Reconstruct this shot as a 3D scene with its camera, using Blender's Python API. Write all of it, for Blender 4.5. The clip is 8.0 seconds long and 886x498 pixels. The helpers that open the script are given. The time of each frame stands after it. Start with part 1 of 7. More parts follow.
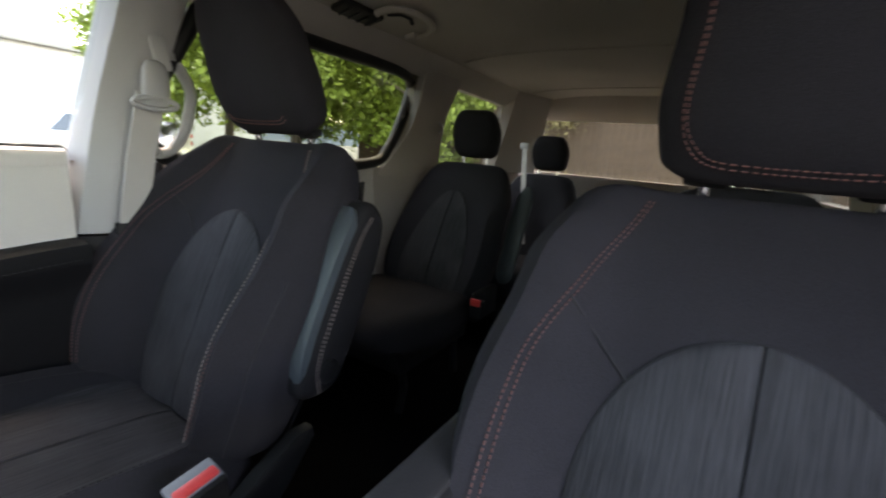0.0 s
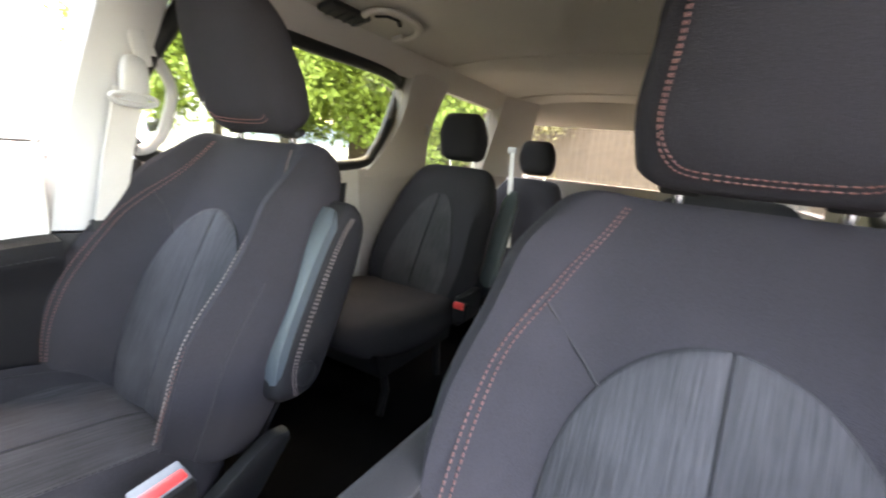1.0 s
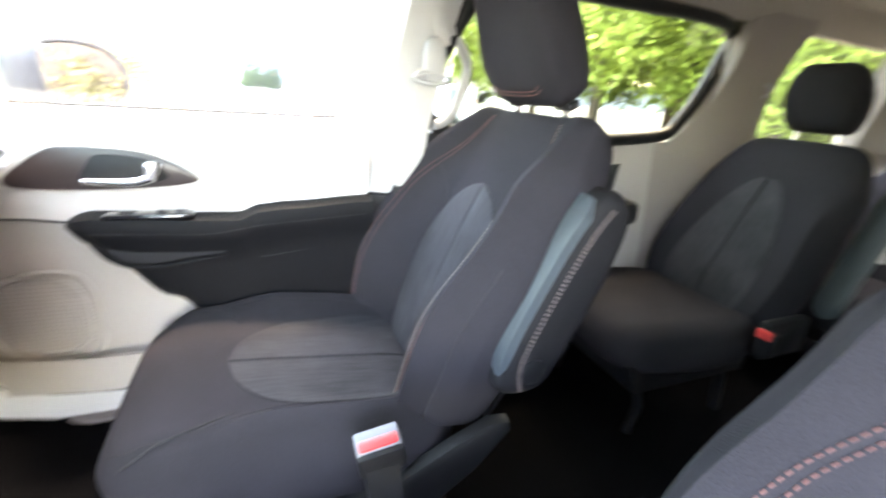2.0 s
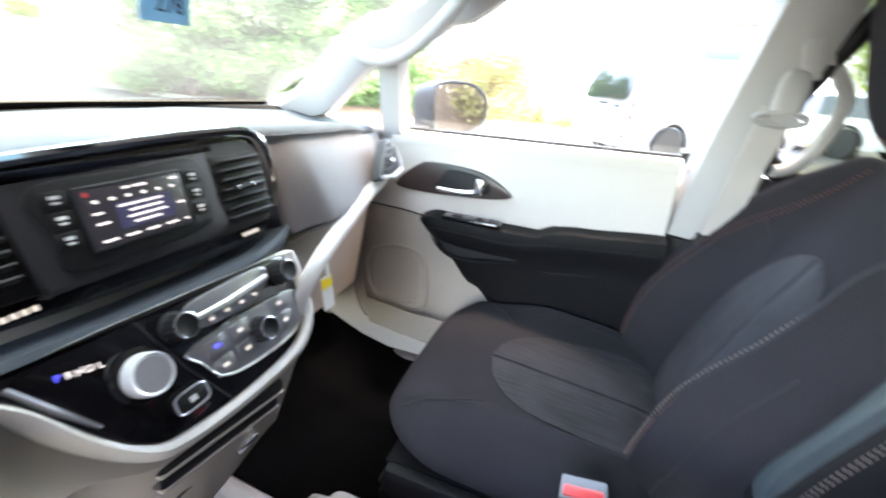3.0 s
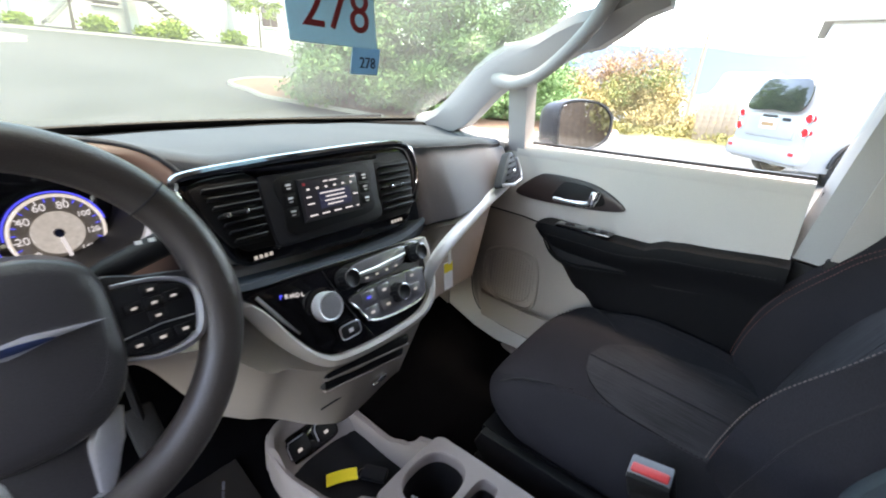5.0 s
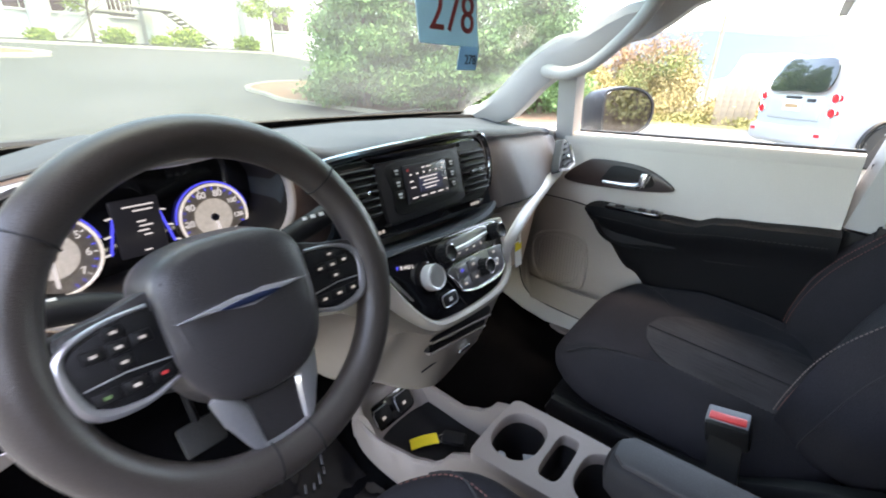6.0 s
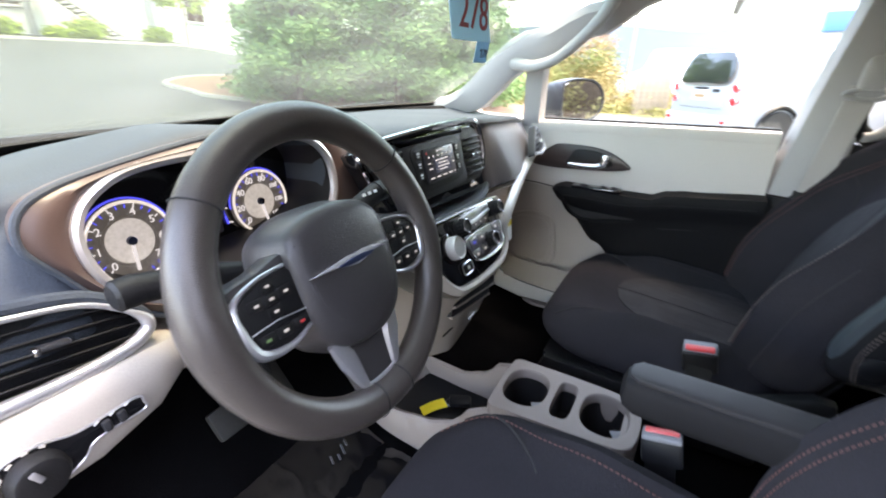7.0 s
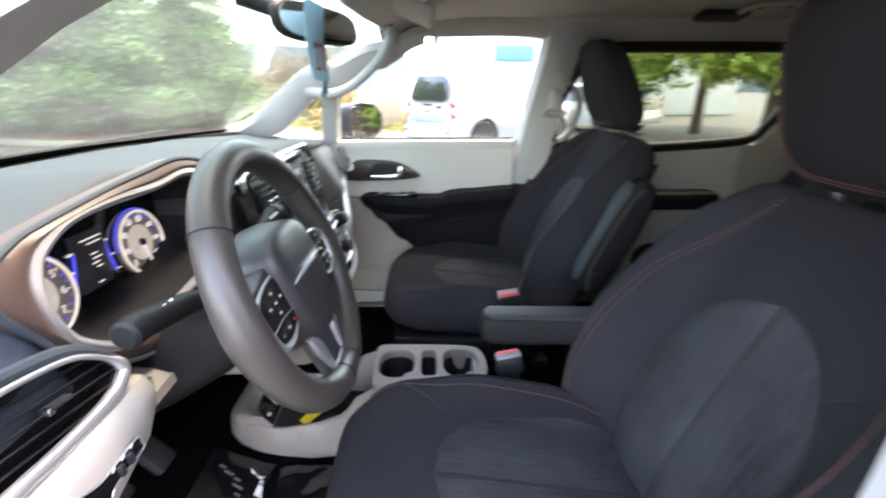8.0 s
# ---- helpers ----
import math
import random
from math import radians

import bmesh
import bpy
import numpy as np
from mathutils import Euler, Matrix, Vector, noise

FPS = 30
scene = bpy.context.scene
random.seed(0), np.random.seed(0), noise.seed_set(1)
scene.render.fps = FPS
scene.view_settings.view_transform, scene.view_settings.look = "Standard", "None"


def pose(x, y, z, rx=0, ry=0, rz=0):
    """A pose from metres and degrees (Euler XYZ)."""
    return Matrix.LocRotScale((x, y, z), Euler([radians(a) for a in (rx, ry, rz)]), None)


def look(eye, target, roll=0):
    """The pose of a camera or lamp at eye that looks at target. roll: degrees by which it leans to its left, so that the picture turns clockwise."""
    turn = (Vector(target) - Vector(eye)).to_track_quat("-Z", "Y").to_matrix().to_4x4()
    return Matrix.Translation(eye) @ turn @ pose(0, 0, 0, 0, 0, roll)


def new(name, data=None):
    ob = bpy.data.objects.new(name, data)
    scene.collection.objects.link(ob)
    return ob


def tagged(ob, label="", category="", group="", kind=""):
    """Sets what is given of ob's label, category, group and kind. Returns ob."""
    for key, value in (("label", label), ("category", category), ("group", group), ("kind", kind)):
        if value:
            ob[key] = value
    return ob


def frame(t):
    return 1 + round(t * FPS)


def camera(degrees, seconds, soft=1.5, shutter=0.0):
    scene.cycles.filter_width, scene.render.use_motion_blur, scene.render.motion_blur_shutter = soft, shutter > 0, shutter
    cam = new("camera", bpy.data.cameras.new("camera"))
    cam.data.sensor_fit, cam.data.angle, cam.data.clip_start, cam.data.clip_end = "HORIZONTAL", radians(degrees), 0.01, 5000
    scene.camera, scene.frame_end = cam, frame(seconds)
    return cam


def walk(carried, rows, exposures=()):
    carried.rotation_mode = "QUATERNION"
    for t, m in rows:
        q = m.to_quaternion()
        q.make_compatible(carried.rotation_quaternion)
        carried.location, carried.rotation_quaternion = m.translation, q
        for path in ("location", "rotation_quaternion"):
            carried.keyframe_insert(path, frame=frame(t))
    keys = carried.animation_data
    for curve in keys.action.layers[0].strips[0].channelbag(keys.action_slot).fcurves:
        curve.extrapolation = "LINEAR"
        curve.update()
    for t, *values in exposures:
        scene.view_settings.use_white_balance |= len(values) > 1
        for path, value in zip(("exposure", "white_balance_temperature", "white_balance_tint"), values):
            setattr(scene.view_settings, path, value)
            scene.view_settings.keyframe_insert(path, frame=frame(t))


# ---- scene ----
cam = camera(91.5, 8.0, 1.9, 0.5)
PATH = [
    (0, (-0.332, -0.142, 1.132), (0.654, -1.826, 0.696), 4.6),
    (0.5, (-0.350, -0.138, 1.132), (0.456, -1.919, 0.709), 5.3),
    (1, (-0.344, -0.151, 1.134), (0.601, -1.862, 0.713), 5.8),
    (1.5, (-0.315, -0.199, 1.140), (1.061, -1.575, 0.681), 5.6),
    (2, (-0.307, -0.266, 1.150), (1.428, -0.999, 0.478), 4.2),
    (2.1, (-0.307, -0.277, 1.156), (1.461, -0.866, 0.430), 3.8),
    (3.3, (-0.340, -0.328, 1.229), (1.330, 0.507, 0.513), 5.4),
    (3.5, (-0.346, -0.342, 1.237), (1.272, 0.583, 0.510), 6.4),
    (4, (-0.361, -0.379, 1.251), (1.158, 0.685, 0.503), 6.4),
    (4.2, (-0.366, -0.402, 1.251), (1.110, 0.713, 0.494), 5.0),
    (5.3, (-0.483, -0.386, 1.234), (1.026, 0.708, 0.509), 2.1),
    (5.5, (-0.51, -0.371, 1.233), (0.989, 0.729, 0.496), 1.8),
    (6, (-0.583, -0.35, 1.232), (0.876, 0.801, 0.493), 0.2),
    (6.5, (-0.651, -0.337, 1.237), (0.848, 0.78, 0.527), 0.2),
    (7, (-0.735, -0.288, 1.229), (0.871, 0.629, 0.467), -0.0),
    (7.5, (-0.841, -0.206, 1.237), (0.947, 0.293, 0.493), 0.3),
    (8, (-0.937, -0.151, 1.257), (0.938, -0.231, 0.564), 0.1),
]
EXPOSURES = [(0.0, 4.55, 9200, 18), (0.5, 5.8, 9400, 20), (1.0, 6.4, 9400, 20), (1.6, 6.78, 9200, 19), (2.2, 6.65, 8800, 17), (3.3, 5.42, 8300, 16), (4.2, 4.92, 8300, 16), (5.3, 4.72, 8300, 16), (8.0, 4.77, 8500, 17)]
walk(cam, [(t, look(eye, target, roll)) for t, eye, target, roll in PATH], EXPOSURES)

# ---- world and light ----
world = bpy.data.worlds.new("sky")
scene.world = world
world.use_nodes = True
wn = world.node_tree.nodes
sky = wn.new("ShaderNodeTexSky")
sky.sky_type = "NISHITA"
sky.sun_disc = False
sky.sun_elevation = radians(69)
sky.sun_rotation = radians(157)
sky.air_density, sky.dust_density, sky.ozone_density = 1.0, 2.0, 1.0
wn["Background"].inputs["Strength"].default_value = 0.15
world.node_tree.links.new(sky.outputs[0], wn["Background"].inputs["Color"])
sun = new("sun", bpy.data.lights.new("sun", "SUN"))
sun.data.energy = 0.4
sun.data.angle = radians(20)
sun.data.color = (1.0, 0.95, 0.87)
sun.matrix_world = look((3, -7, 20), (0, 0, 0))


# ---- geometry helpers ----
def smooth_line(pts, n, closed=False):
    """n points along a Catmull-Rom curve through pts."""
    p = [Vector(a) for a in pts]
    m = len(p)
    spans = m if closed else m - 1
    out = []
    for k in range(n):
        s = k / (n if closed else n - 1) * spans
        i = min(int(s), spans - 1)
        f = s - i
        g = (lambda j: p[j % m]) if closed else (lambda j: p[max(0, min(m - 1, j))])
        a, b, c, d = g(i - 1), g(i), g(i + 1), g(i + 2)
        out.append(0.5 * (2 * b + (c - a) * f + (2 * a - 5 * b + 4 * c - d) * f * f + (3 * b - a - 3 * c + d) * f ** 3))
    return out


def interp(x, table):
    """Smooth value of a table of (x, value)."""
    xs, vs = [a for a, _ in table], [b for _, b in table]
    if x <= xs[0]:
        return vs[0]
    for i in range(len(xs) - 1):
        if x <= xs[i + 1]:
            f = (x - xs[i]) / (xs[i + 1] - xs[i])
            f = f * f * (3 - 2 * f)
            return vs[i] * (1 - f) + vs[i + 1] * f
    return vs[-1]


def joined(*vfs):
    verts, faces = [], []
    for v, f in vfs:
        k = len(verts)
        verts += list(v)
        faces += [tuple(i + k for i in a) for a in f]
    return verts, faces


def moved(vf, m):
    return [m @ Vector(v) for v in vf[0]], vf[1]


def mirrored(vf):
    return [Vector((-v[0], v[1], v[2])) for v in vf[0]], [tuple(reversed(f)) for f in vf[1]]


def loft(rings, closed=True, caps=True):
    n = len(rings[0])
    verts = [Vector(p) for r in rings for p in r]
    faces = []
    for i in range(len(rings) - 1):
        for j in range(n if closed else n - 1):
            a, b = i * n + j, i * n + (j + 1) % n
            faces.append((a, b, b + n, a + n))
    if caps and closed:
        faces.append(tuple(reversed(range(n))))
        faces.append(tuple(range((len(rings) - 1) * n, len(rings) * n)))
    return verts, faces


def sheet(nu, nv, f, thick):
    """A grid of points f(u, v), u and v from 0 to 1, given a thickness vector or function."""
    verts, faces = [], []
    for i in range(nu + 1):
        for j in range(nv + 1):
            verts.append(Vector(f(i / nu, j / nv)))
    n = len(verts)
    w = nv + 1
    t = Vector(thick)
    verts += [p + t for p in verts]
    for i in range(nu):
        for j in range(nv):
            a = i * w + j
            faces.append((a, a + w, a + w + 1, a + 1))
            faces.append((n + a, n + a + 1, n + a + w + 1, n + a + w))
    edge = [j for j in range(w)] + [i * w + nv for i in range(1, nu + 1)] + [nu * w + j for j in range(nv - 1, -1, -1)] + [i * w for i in range(nu - 1, 0, -1)]
    for k in range(len(edge)):
        a, b = edge[k], edge[(k + 1) % len(edge)]
        faces.append((a, b, b + n, a + n))
    return verts, faces


def tube(pts, r, n=8, closed=False, flat=1.0, normal=None):
    """A tube along pts; r a number or a list; flat squeezes it along the given normal."""
    p = [Vector(a) for a in pts]
    m = len(p)
    rings = []
    side = None
    for i in range(m):
        a = p[(i - 1) % m] if closed else p[max(0, i - 1)]
        b = p[(i + 1) % m] if closed else p[min(m - 1, i + 1)]
        d = (b - a).normalized()
        if normal is not None:
            u = Vector(normal)
        elif side is None:
            u = Vector((0, 0, 1)) if abs(d.z) < 0.9 else Vector((1, 0, 0))
        else:
            u = side
        u = (u - d * u.dot(d)).normalized()
        side = u
        v = d.cross(u)
        rr = r[i] if isinstance(r, (list, tuple)) else r
        rings.append([p[i] + u * (rr * flat * math.sin(2 * math.pi * k / n)) + v * (rr * math.cos(2 * math.pi * k / n)) for k in range(n)])
    if closed:
        rings.append(rings[0])
        return loft(rings, caps=False)
    return loft(rings)


def rbox(c, size, r=0.006, rot=(0, 0, 0), seg=2):
    bm = bmesh.new()
    bmesh.ops.create_cube(bm, size=1)
    bmesh.ops.scale(bm, vec=size, verts=bm.verts)
    if r > 0:
        bmesh.ops.bevel(bm, geom=list(bm.edges), offset=min(r, min(size) * 0.45), segments=seg, profile=0.5, affect="EDGES")
    m = pose(*c, *rot)
    verts = [m @ v.co for v in bm.verts]
    bm.verts.index_update()
    faces = [tuple(v.index for v in f.verts) for f in bm.faces]
    bm.free()
    return verts, faces


def prism(outline, depth, m, r=0.003, seg=2):
    """A plate with this outline (x, y), from z = 0 to depth, edges rounded, under the matrix m."""
    bm = bmesh.new()
    vs = [bm.verts.new((a[0], a[1], 0)) for a in outline]
    f = bm.faces.new(vs)
    got = bmesh.ops.extrude_face_region(bm, geom=[f])
    up = [g for g in got["geom"] if isinstance(g, bmesh.types.BMVert)]
    bmesh.ops.translate(bm, vec=(0, 0, depth), verts=up)
    bmesh.ops.recalc_face_normals(bm, faces=bm.faces)
    if r > 0:
        rim = [e for e in bm.edges if all(abs(v.co.z - depth) < 1e-6 for v in e.verts)]
        bmesh.ops.bevel(bm, geom=rim, offset=r, segments=seg, profile=0.5, affect="EDGES")
    bm.verts.index_update()
    out = [m @ v.co for v in bm.verts], [tuple(v.index for v in f.verts) for f in bm.faces]
    bm.free()
    return out


def lathe(profile, n, m):
    """Turn (radius, height) pairs round z, under m."""
    rings = [[m @ Vector((r * math.cos(2 * math.pi * k / n), r * math.sin(2 * math.pi * k / n), h)) for k in range(n)] for r, h in profile]
    return loft(rings)


def oval(w, h, p=2.5, n=40, cx=0, cy=0):
    out = []
    for k in range(n):
        a = 2 * math.pi * k / n
        c, s = math.cos(a), math.sin(a)
        out.append((cx + w * math.copysign(abs(c) ** (2 / p), c), cy + h * math.copysign(abs(s) ** (2 / p), s)))
    return out


def mesh_of(name, vf, material, sharp=40):
    me = bpy.data.meshes.new(name)
    me.from_pydata([tuple(v) for v in vf[0]], [], vf[1])
    me.validate()
    bm = bmesh.new()
    bm.from_mesh(me)
    bmesh.ops.recalc_face_normals(bm, faces=bm.faces)
    bm.to_mesh(me)
    bm.free()
    me.polygons.foreach_set("use_smooth", [True] * len(me.polygons))
    me.set_sharp_from_angle(angle=radians(sharp))
    if material:
        me.materials.append(material)
    return me


def part(name, vf, material, parent=None, label="", sharp=40):
    ob = new(name, mesh_of(name, vf, material, sharp))
    ob.parent = parent
    if label:
        ob["label"] = label
    return ob


def thing(name, label, category, group="", kind="", at=(0, 0, 0)):
    """An empty at the base of a thing."""
    ob = new(name)
    ob.location = at
    return tagged(ob, label, category, group, kind)


def solid(name, vf, material, label, category, group="", kind="", sharp=40):
    """A thing of one mesh."""
    return tagged(part(name, vf, material, None, "", sharp), label, category, group, kind)


# ---- materials ----
def paint(name, color, rough=0.5, metal=0.0, vary=0.15, scale=8.0, bump=0.0, grain=300.0, stretch=(1, 1, 1), coat=0.0, spec=0.5, island=0.0, alpha=1.0):
    """A surface with colour varied at two scales, and a fine relief."""
    m = bpy.data.materials.new(name)
    m.use_nodes = True
    nt = m.node_tree
    n, ln = nt.nodes, nt.links.new
    b = n["Principled BSDF"]
    b.inputs["Roughness"].default_value = rough
    b.inputs["Metallic"].default_value = metal
    b.inputs["Coat Weight"].default_value = coat
    b.inputs["Coat Roughness"].default_value = 0.05
    b.inputs["Specular IOR Level"].default_value = spec
    tc = n.new("ShaderNodeTexCoord")
    mp = n.new("ShaderNodeMapping")
    mp.inputs["Scale"].default_value = stretch
    ln(tc.outputs["Object"], mp.inputs["Vector"])
    big = n.new("ShaderNodeTexNoise")
    big.inputs["Scale"].default_value = scale
    big.inputs["Detail"].default_value = 4
    fine = n.new("ShaderNodeTexNoise")
    fine.inputs["Scale"].default_value = grain
    fine.inputs["Detail"].default_value = 2
    ln(tc.outputs["Object"], big.inputs["Vector"])
    ln(mp.outputs["Vector"], fine.inputs["Vector"])
    add = n.new("ShaderNodeMath")
    add.operation = "ADD"
    ln(big.outputs["Fac"], add.inputs[0])
    ln(fine.outputs["Fac"], add.inputs[1])
    last = add.outputs[0]
    if island:
        gi = n.new("ShaderNodeNewGeometry")
        mu = n.new("ShaderNodeMath")
        mu.operation = "MULTIPLY_ADD"
        mu.inputs[1].default_value = island
        ln(gi.outputs["Random Per Island"], mu.inputs[0])
        ln(last, mu.inputs[2])
        last = mu.outputs[0]
    ramp = n.new("ShaderNodeMapRange")
    ramp.inputs["From Min"].default_value, ramp.inputs["From Max"].default_value = 0.6, 1.4 + island
    ramp.inputs["To Min"].default_value, ramp.inputs["To Max"].default_value = 1 - vary, 1 + vary
    ln(last, ramp.inputs["Value"])
    mix = n.new("ShaderNodeVectorMath")
    mix.operation = "SCALE"
    mix.inputs[0].default_value = color
    ln(ramp.outputs[0], mix.inputs["Scale"])
    ln(mix.outputs[0], b.inputs["Base Color"])
    if bump:
        bp = n.new("ShaderNodeBump")
        bp.inputs["Strength"].default_value = bump
        bp.inputs["Distance"].default_value = 0.002
        ln(fine.outputs["Fac"], bp.inputs["Height"])
        ln(bp.outputs[0], b.inputs["Normal"])
    return m


def glass(name, tint=(0.93, 0.96, 0.95), veil=0.0):
    m = bpy.data.materials.new(name)
    m.use_nodes = True
    nt = m.node_tree
    n, ln = nt.nodes, nt.links.new
    n.remove(n["Principled BSDF"])
    tr, gl, mx = n.new("ShaderNodeBsdfTransparent"), n.new("ShaderNodeBsdfGlossy"), n.new("ShaderNodeMixShader")
    tr.inputs["Color"].default_value = (*tint, 1)
    gl.inputs["Roughness"].default_value = 0.02
    lw, pw, ma = n.new("ShaderNodeLayerWeight"), n.new("ShaderNodeMath"), n.new("ShaderNodeMath")
    pw.operation, ma.operation = "POWER", "MULTIPLY_ADD"
    pw.inputs[1].default_value = 5.0
    ma.inputs[1].default_value, ma.inputs[2].default_value = 0.6, 0.025
    ln(lw.outputs["Facing"], pw.inputs[0])
    ln(pw.outputs[0], ma.inputs[0])
    ln(ma.outputs[0], mx.inputs[0])
    ln(tr.outputs[0], mx.inputs[1])
    ln(gl.outputs[0], mx.inputs[2])
    last = mx
    if veil:
        # a thin translucent film that imitates haze and glare, thicker in patches
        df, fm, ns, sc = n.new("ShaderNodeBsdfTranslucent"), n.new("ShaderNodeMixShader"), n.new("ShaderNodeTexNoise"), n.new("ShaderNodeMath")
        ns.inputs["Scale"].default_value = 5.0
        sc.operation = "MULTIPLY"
        sc.inputs[1].default_value = veil * 2
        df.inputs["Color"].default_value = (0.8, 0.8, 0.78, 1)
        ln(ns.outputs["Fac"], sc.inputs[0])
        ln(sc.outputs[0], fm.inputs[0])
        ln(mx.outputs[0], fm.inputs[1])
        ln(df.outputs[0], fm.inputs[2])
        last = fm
    ln(last.outputs[0], n["Material Output"].inputs["Surface"])
    return m


def glow(name, color, strength):
    m = bpy.data.materials.new(name)
    m.use_nodes = True
    b = m.node_tree.nodes["Principled BSDF"]
    b.inputs["Base Color"].default_value = (0.01, 0.01, 0.01, 1)
    b.inputs["Emission Color"].default_value = (*color, 1)
    b.inputs["Emission Strength"].default_value = strength
    b.inputs["Roughness"].default_value = 0.3
    return m


FABRIC = paint("seat_fabric", (0.0222, 0.0208, 0.0248), 0.9, vary=0.3, scale=5, bump=0.6, grain=650, spec=0.1)
INSERT = paint("insert_fabric", (0.0258, 0.0258, 0.0295), 0.85, vary=0.95, scale=6, bump=0.6, grain=60, stretch=(11, 0.22, 0.22), spec=0.25)
VINYL = paint("grey_vinyl", (0.042, 0.053, 0.060), 0.45, vary=0.12, scale=12, bump=0.2, grain=500)
THREAD = paint("red_thread", (0.115, 0.047, 0.040), 0.8, vary=0.2)
PALE_THREAD = paint("pale_thread", (0.17, 0.13, 0.12), 0.8, vary=0.2)
LITARMTOP = paint("window_lit_armrest_vinyl", (0.030, 0.028, 0.030), 0.55, vary=0.12, scale=12, bump=0.2, grain=500, spec=0.3)
SEAM = paint("seam_shadow_cloth", (0.015, 0.015, 0.017), 0.9, vary=0.1)
BLACK = paint("black_plastic", (0.009, 0.009, 0.010), 0.5, vary=0.2, scale=10, bump=0.25, grain=700, spec=0.25)
SOFT = paint("black_softtouch", (0.0062, 0.0062, 0.0072), 0.6, vary=0.2, scale=9, bump=0.3, grain=600, spec=0.13)
PIANO = paint("piano_black", (0.006, 0.006, 0.007), 0.08, vary=0.1, coat=0.6)
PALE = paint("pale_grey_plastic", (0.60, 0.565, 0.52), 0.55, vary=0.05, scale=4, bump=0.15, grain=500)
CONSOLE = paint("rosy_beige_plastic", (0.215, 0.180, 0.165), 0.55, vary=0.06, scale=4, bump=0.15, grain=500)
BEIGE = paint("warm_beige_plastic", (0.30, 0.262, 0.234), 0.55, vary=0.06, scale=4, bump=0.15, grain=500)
NAVY = paint("navy_enamel", (0.012, 0.022, 0.06), 0.3, vary=0.1)
STRIP = paint("lavender_grey_strip", (0.50, 0.48, 0.47), 0.4, 0.2, vary=0.05, scale=4, bump=0.1, grain=500)
PILLAR = paint("pale_pillar_trim", (0.36, 0.355, 0.345), 0.6, vary=0.05, scale=4, bump=0.15, grain=500)
DASH = paint("slate_dash_pad", (0.038, 0.048, 0.062), 0.70, vary=0.14, scale=5, bump=0.3, grain=450, spec=0.3)
LITFASCIA = paint("window_lit_dash_fascia", (0.105, 0.098, 0.104), 0.55, vary=0.12, scale=5, bump=0.3, grain=450, spec=0.4)
ROOFCLOTH = paint("headliner_cloth", (0.42, 0.378, 0.33), 0.95, vary=0.08, scale=3, bump=0.3, grain=700, spec=0.1)
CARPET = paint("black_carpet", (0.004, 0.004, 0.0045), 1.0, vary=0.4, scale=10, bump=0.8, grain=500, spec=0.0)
BROWN = paint("bronze_trim", (0.062, 0.041, 0.037), 0.42, vary=0.15, scale=6, bump=0.05, grain=400, stretch=(1, 6, 6))
DARKBRONZE = paint("dark_bronze_trim", (0.030, 0.020, 0.018), 0.32, vary=0.15, scale=6, bump=0.05, grain=400)
CHROME = paint("satin_chrome", (0.80, 0.80, 0.81), 0.24, 1.0, vary=0.05)
POLISHED = paint("polished_dark_chrome", (0.55, 0.55, 0.57), 0.08, 1.0, vary=0.05)
SILVER = paint("silver_paint", (0.58, 0.58, 0.60), 0.28, 0.75, vary=0.05)
KNOB = paint("brushed_knob_metal", (0.80, 0.80, 0.80), 0.38, 0.35, vary=0.08, grain=300)
MIRROR = paint("mirror_face", (0.85, 0.86, 0.87), 0.02, 1.0, vary=0.0)
RED = paint("red_buckle_button", (0.62, 0.05, 0.05), 0.4, vary=0.1)
GREYPL = paint("charcoal_plastic", (0.024, 0.025, 0.029), 0.45, vary=0.15, scale=14, bump=0.15, grain=600, spec=0.3)
LOWTRIM = paint("beige_door_trim", (0.40, 0.365, 0.33), 0.6, vary=0.06, scale=4, bump=0.15, grain=500)
BELT = paint("pale_seat_belt", (0.42, 0.40, 0.37), 0.7, vary=0.1, bump=0.3, grain=900)
WHITE = paint("white_marking", (0.75, 0.75, 0.75), 0.5, vary=0.05)
YELLOW = paint("yellow_paper", (0.80, 0.62, 0.03), 0.6, vary=0.05)
PAPER = paint("pale_paper", (0.50, 0.68, 0.76), 0.7, vary=0.06)
PAPERBLUE = paint("blue_paper", (0.30, 0.47, 0.58), 0.7, vary=0.06)
for sheet_mat in (PAPER, PAPERBLUE):
    # thin paper lets the daylight behind it through
    nt_ = sheet_mat.node_tree
    tl_, mx_ = nt_.nodes.new("ShaderNodeBsdfTranslucent"), nt_.nodes.new("ShaderNodeMixShader")
    tl_.inputs["Color"].default_value = (0.62, 0.80, 0.86, 1) if sheet_mat is PAPER else (0.36, 0.54, 0.64, 1)
    mx_.inputs[0].default_value = 0.45
    nt_.links.new(nt_.nodes["Principled BSDF"].outputs[0], mx_.inputs[1])
    nt_.links.new(tl_.outputs[0], mx_.inputs[2])
    nt_.links.new(mx_.outputs[0], nt_.nodes["Material Output"].inputs["Surface"])
REDINK = paint("red_ink", (0.45, 0.03, 0.03), 0.6, vary=0.1)
DARKINK = paint("dark_ink", (0.03, 0.03, 0.04), 0.6, vary=0.1)
RUBBER = paint("rubber", (0.02, 0.02, 0.02), 0.7, vary=0.2, bump=0.3)
GLASS = glass("window_glass")
# tint dims the bright outdoors; the film lays pale glare over the view
VEILED = glass("veiled_windscreen_glass", (0.59, 0.655, 0.60), 0.014)
RUBBERGREY = paint("grey_rubber", (0.16, 0.165, 0.18), 0.6, vary=0.1)
TINTED = glass("tinted_glass", (0.70, 0.71, 0.66), 0.003)
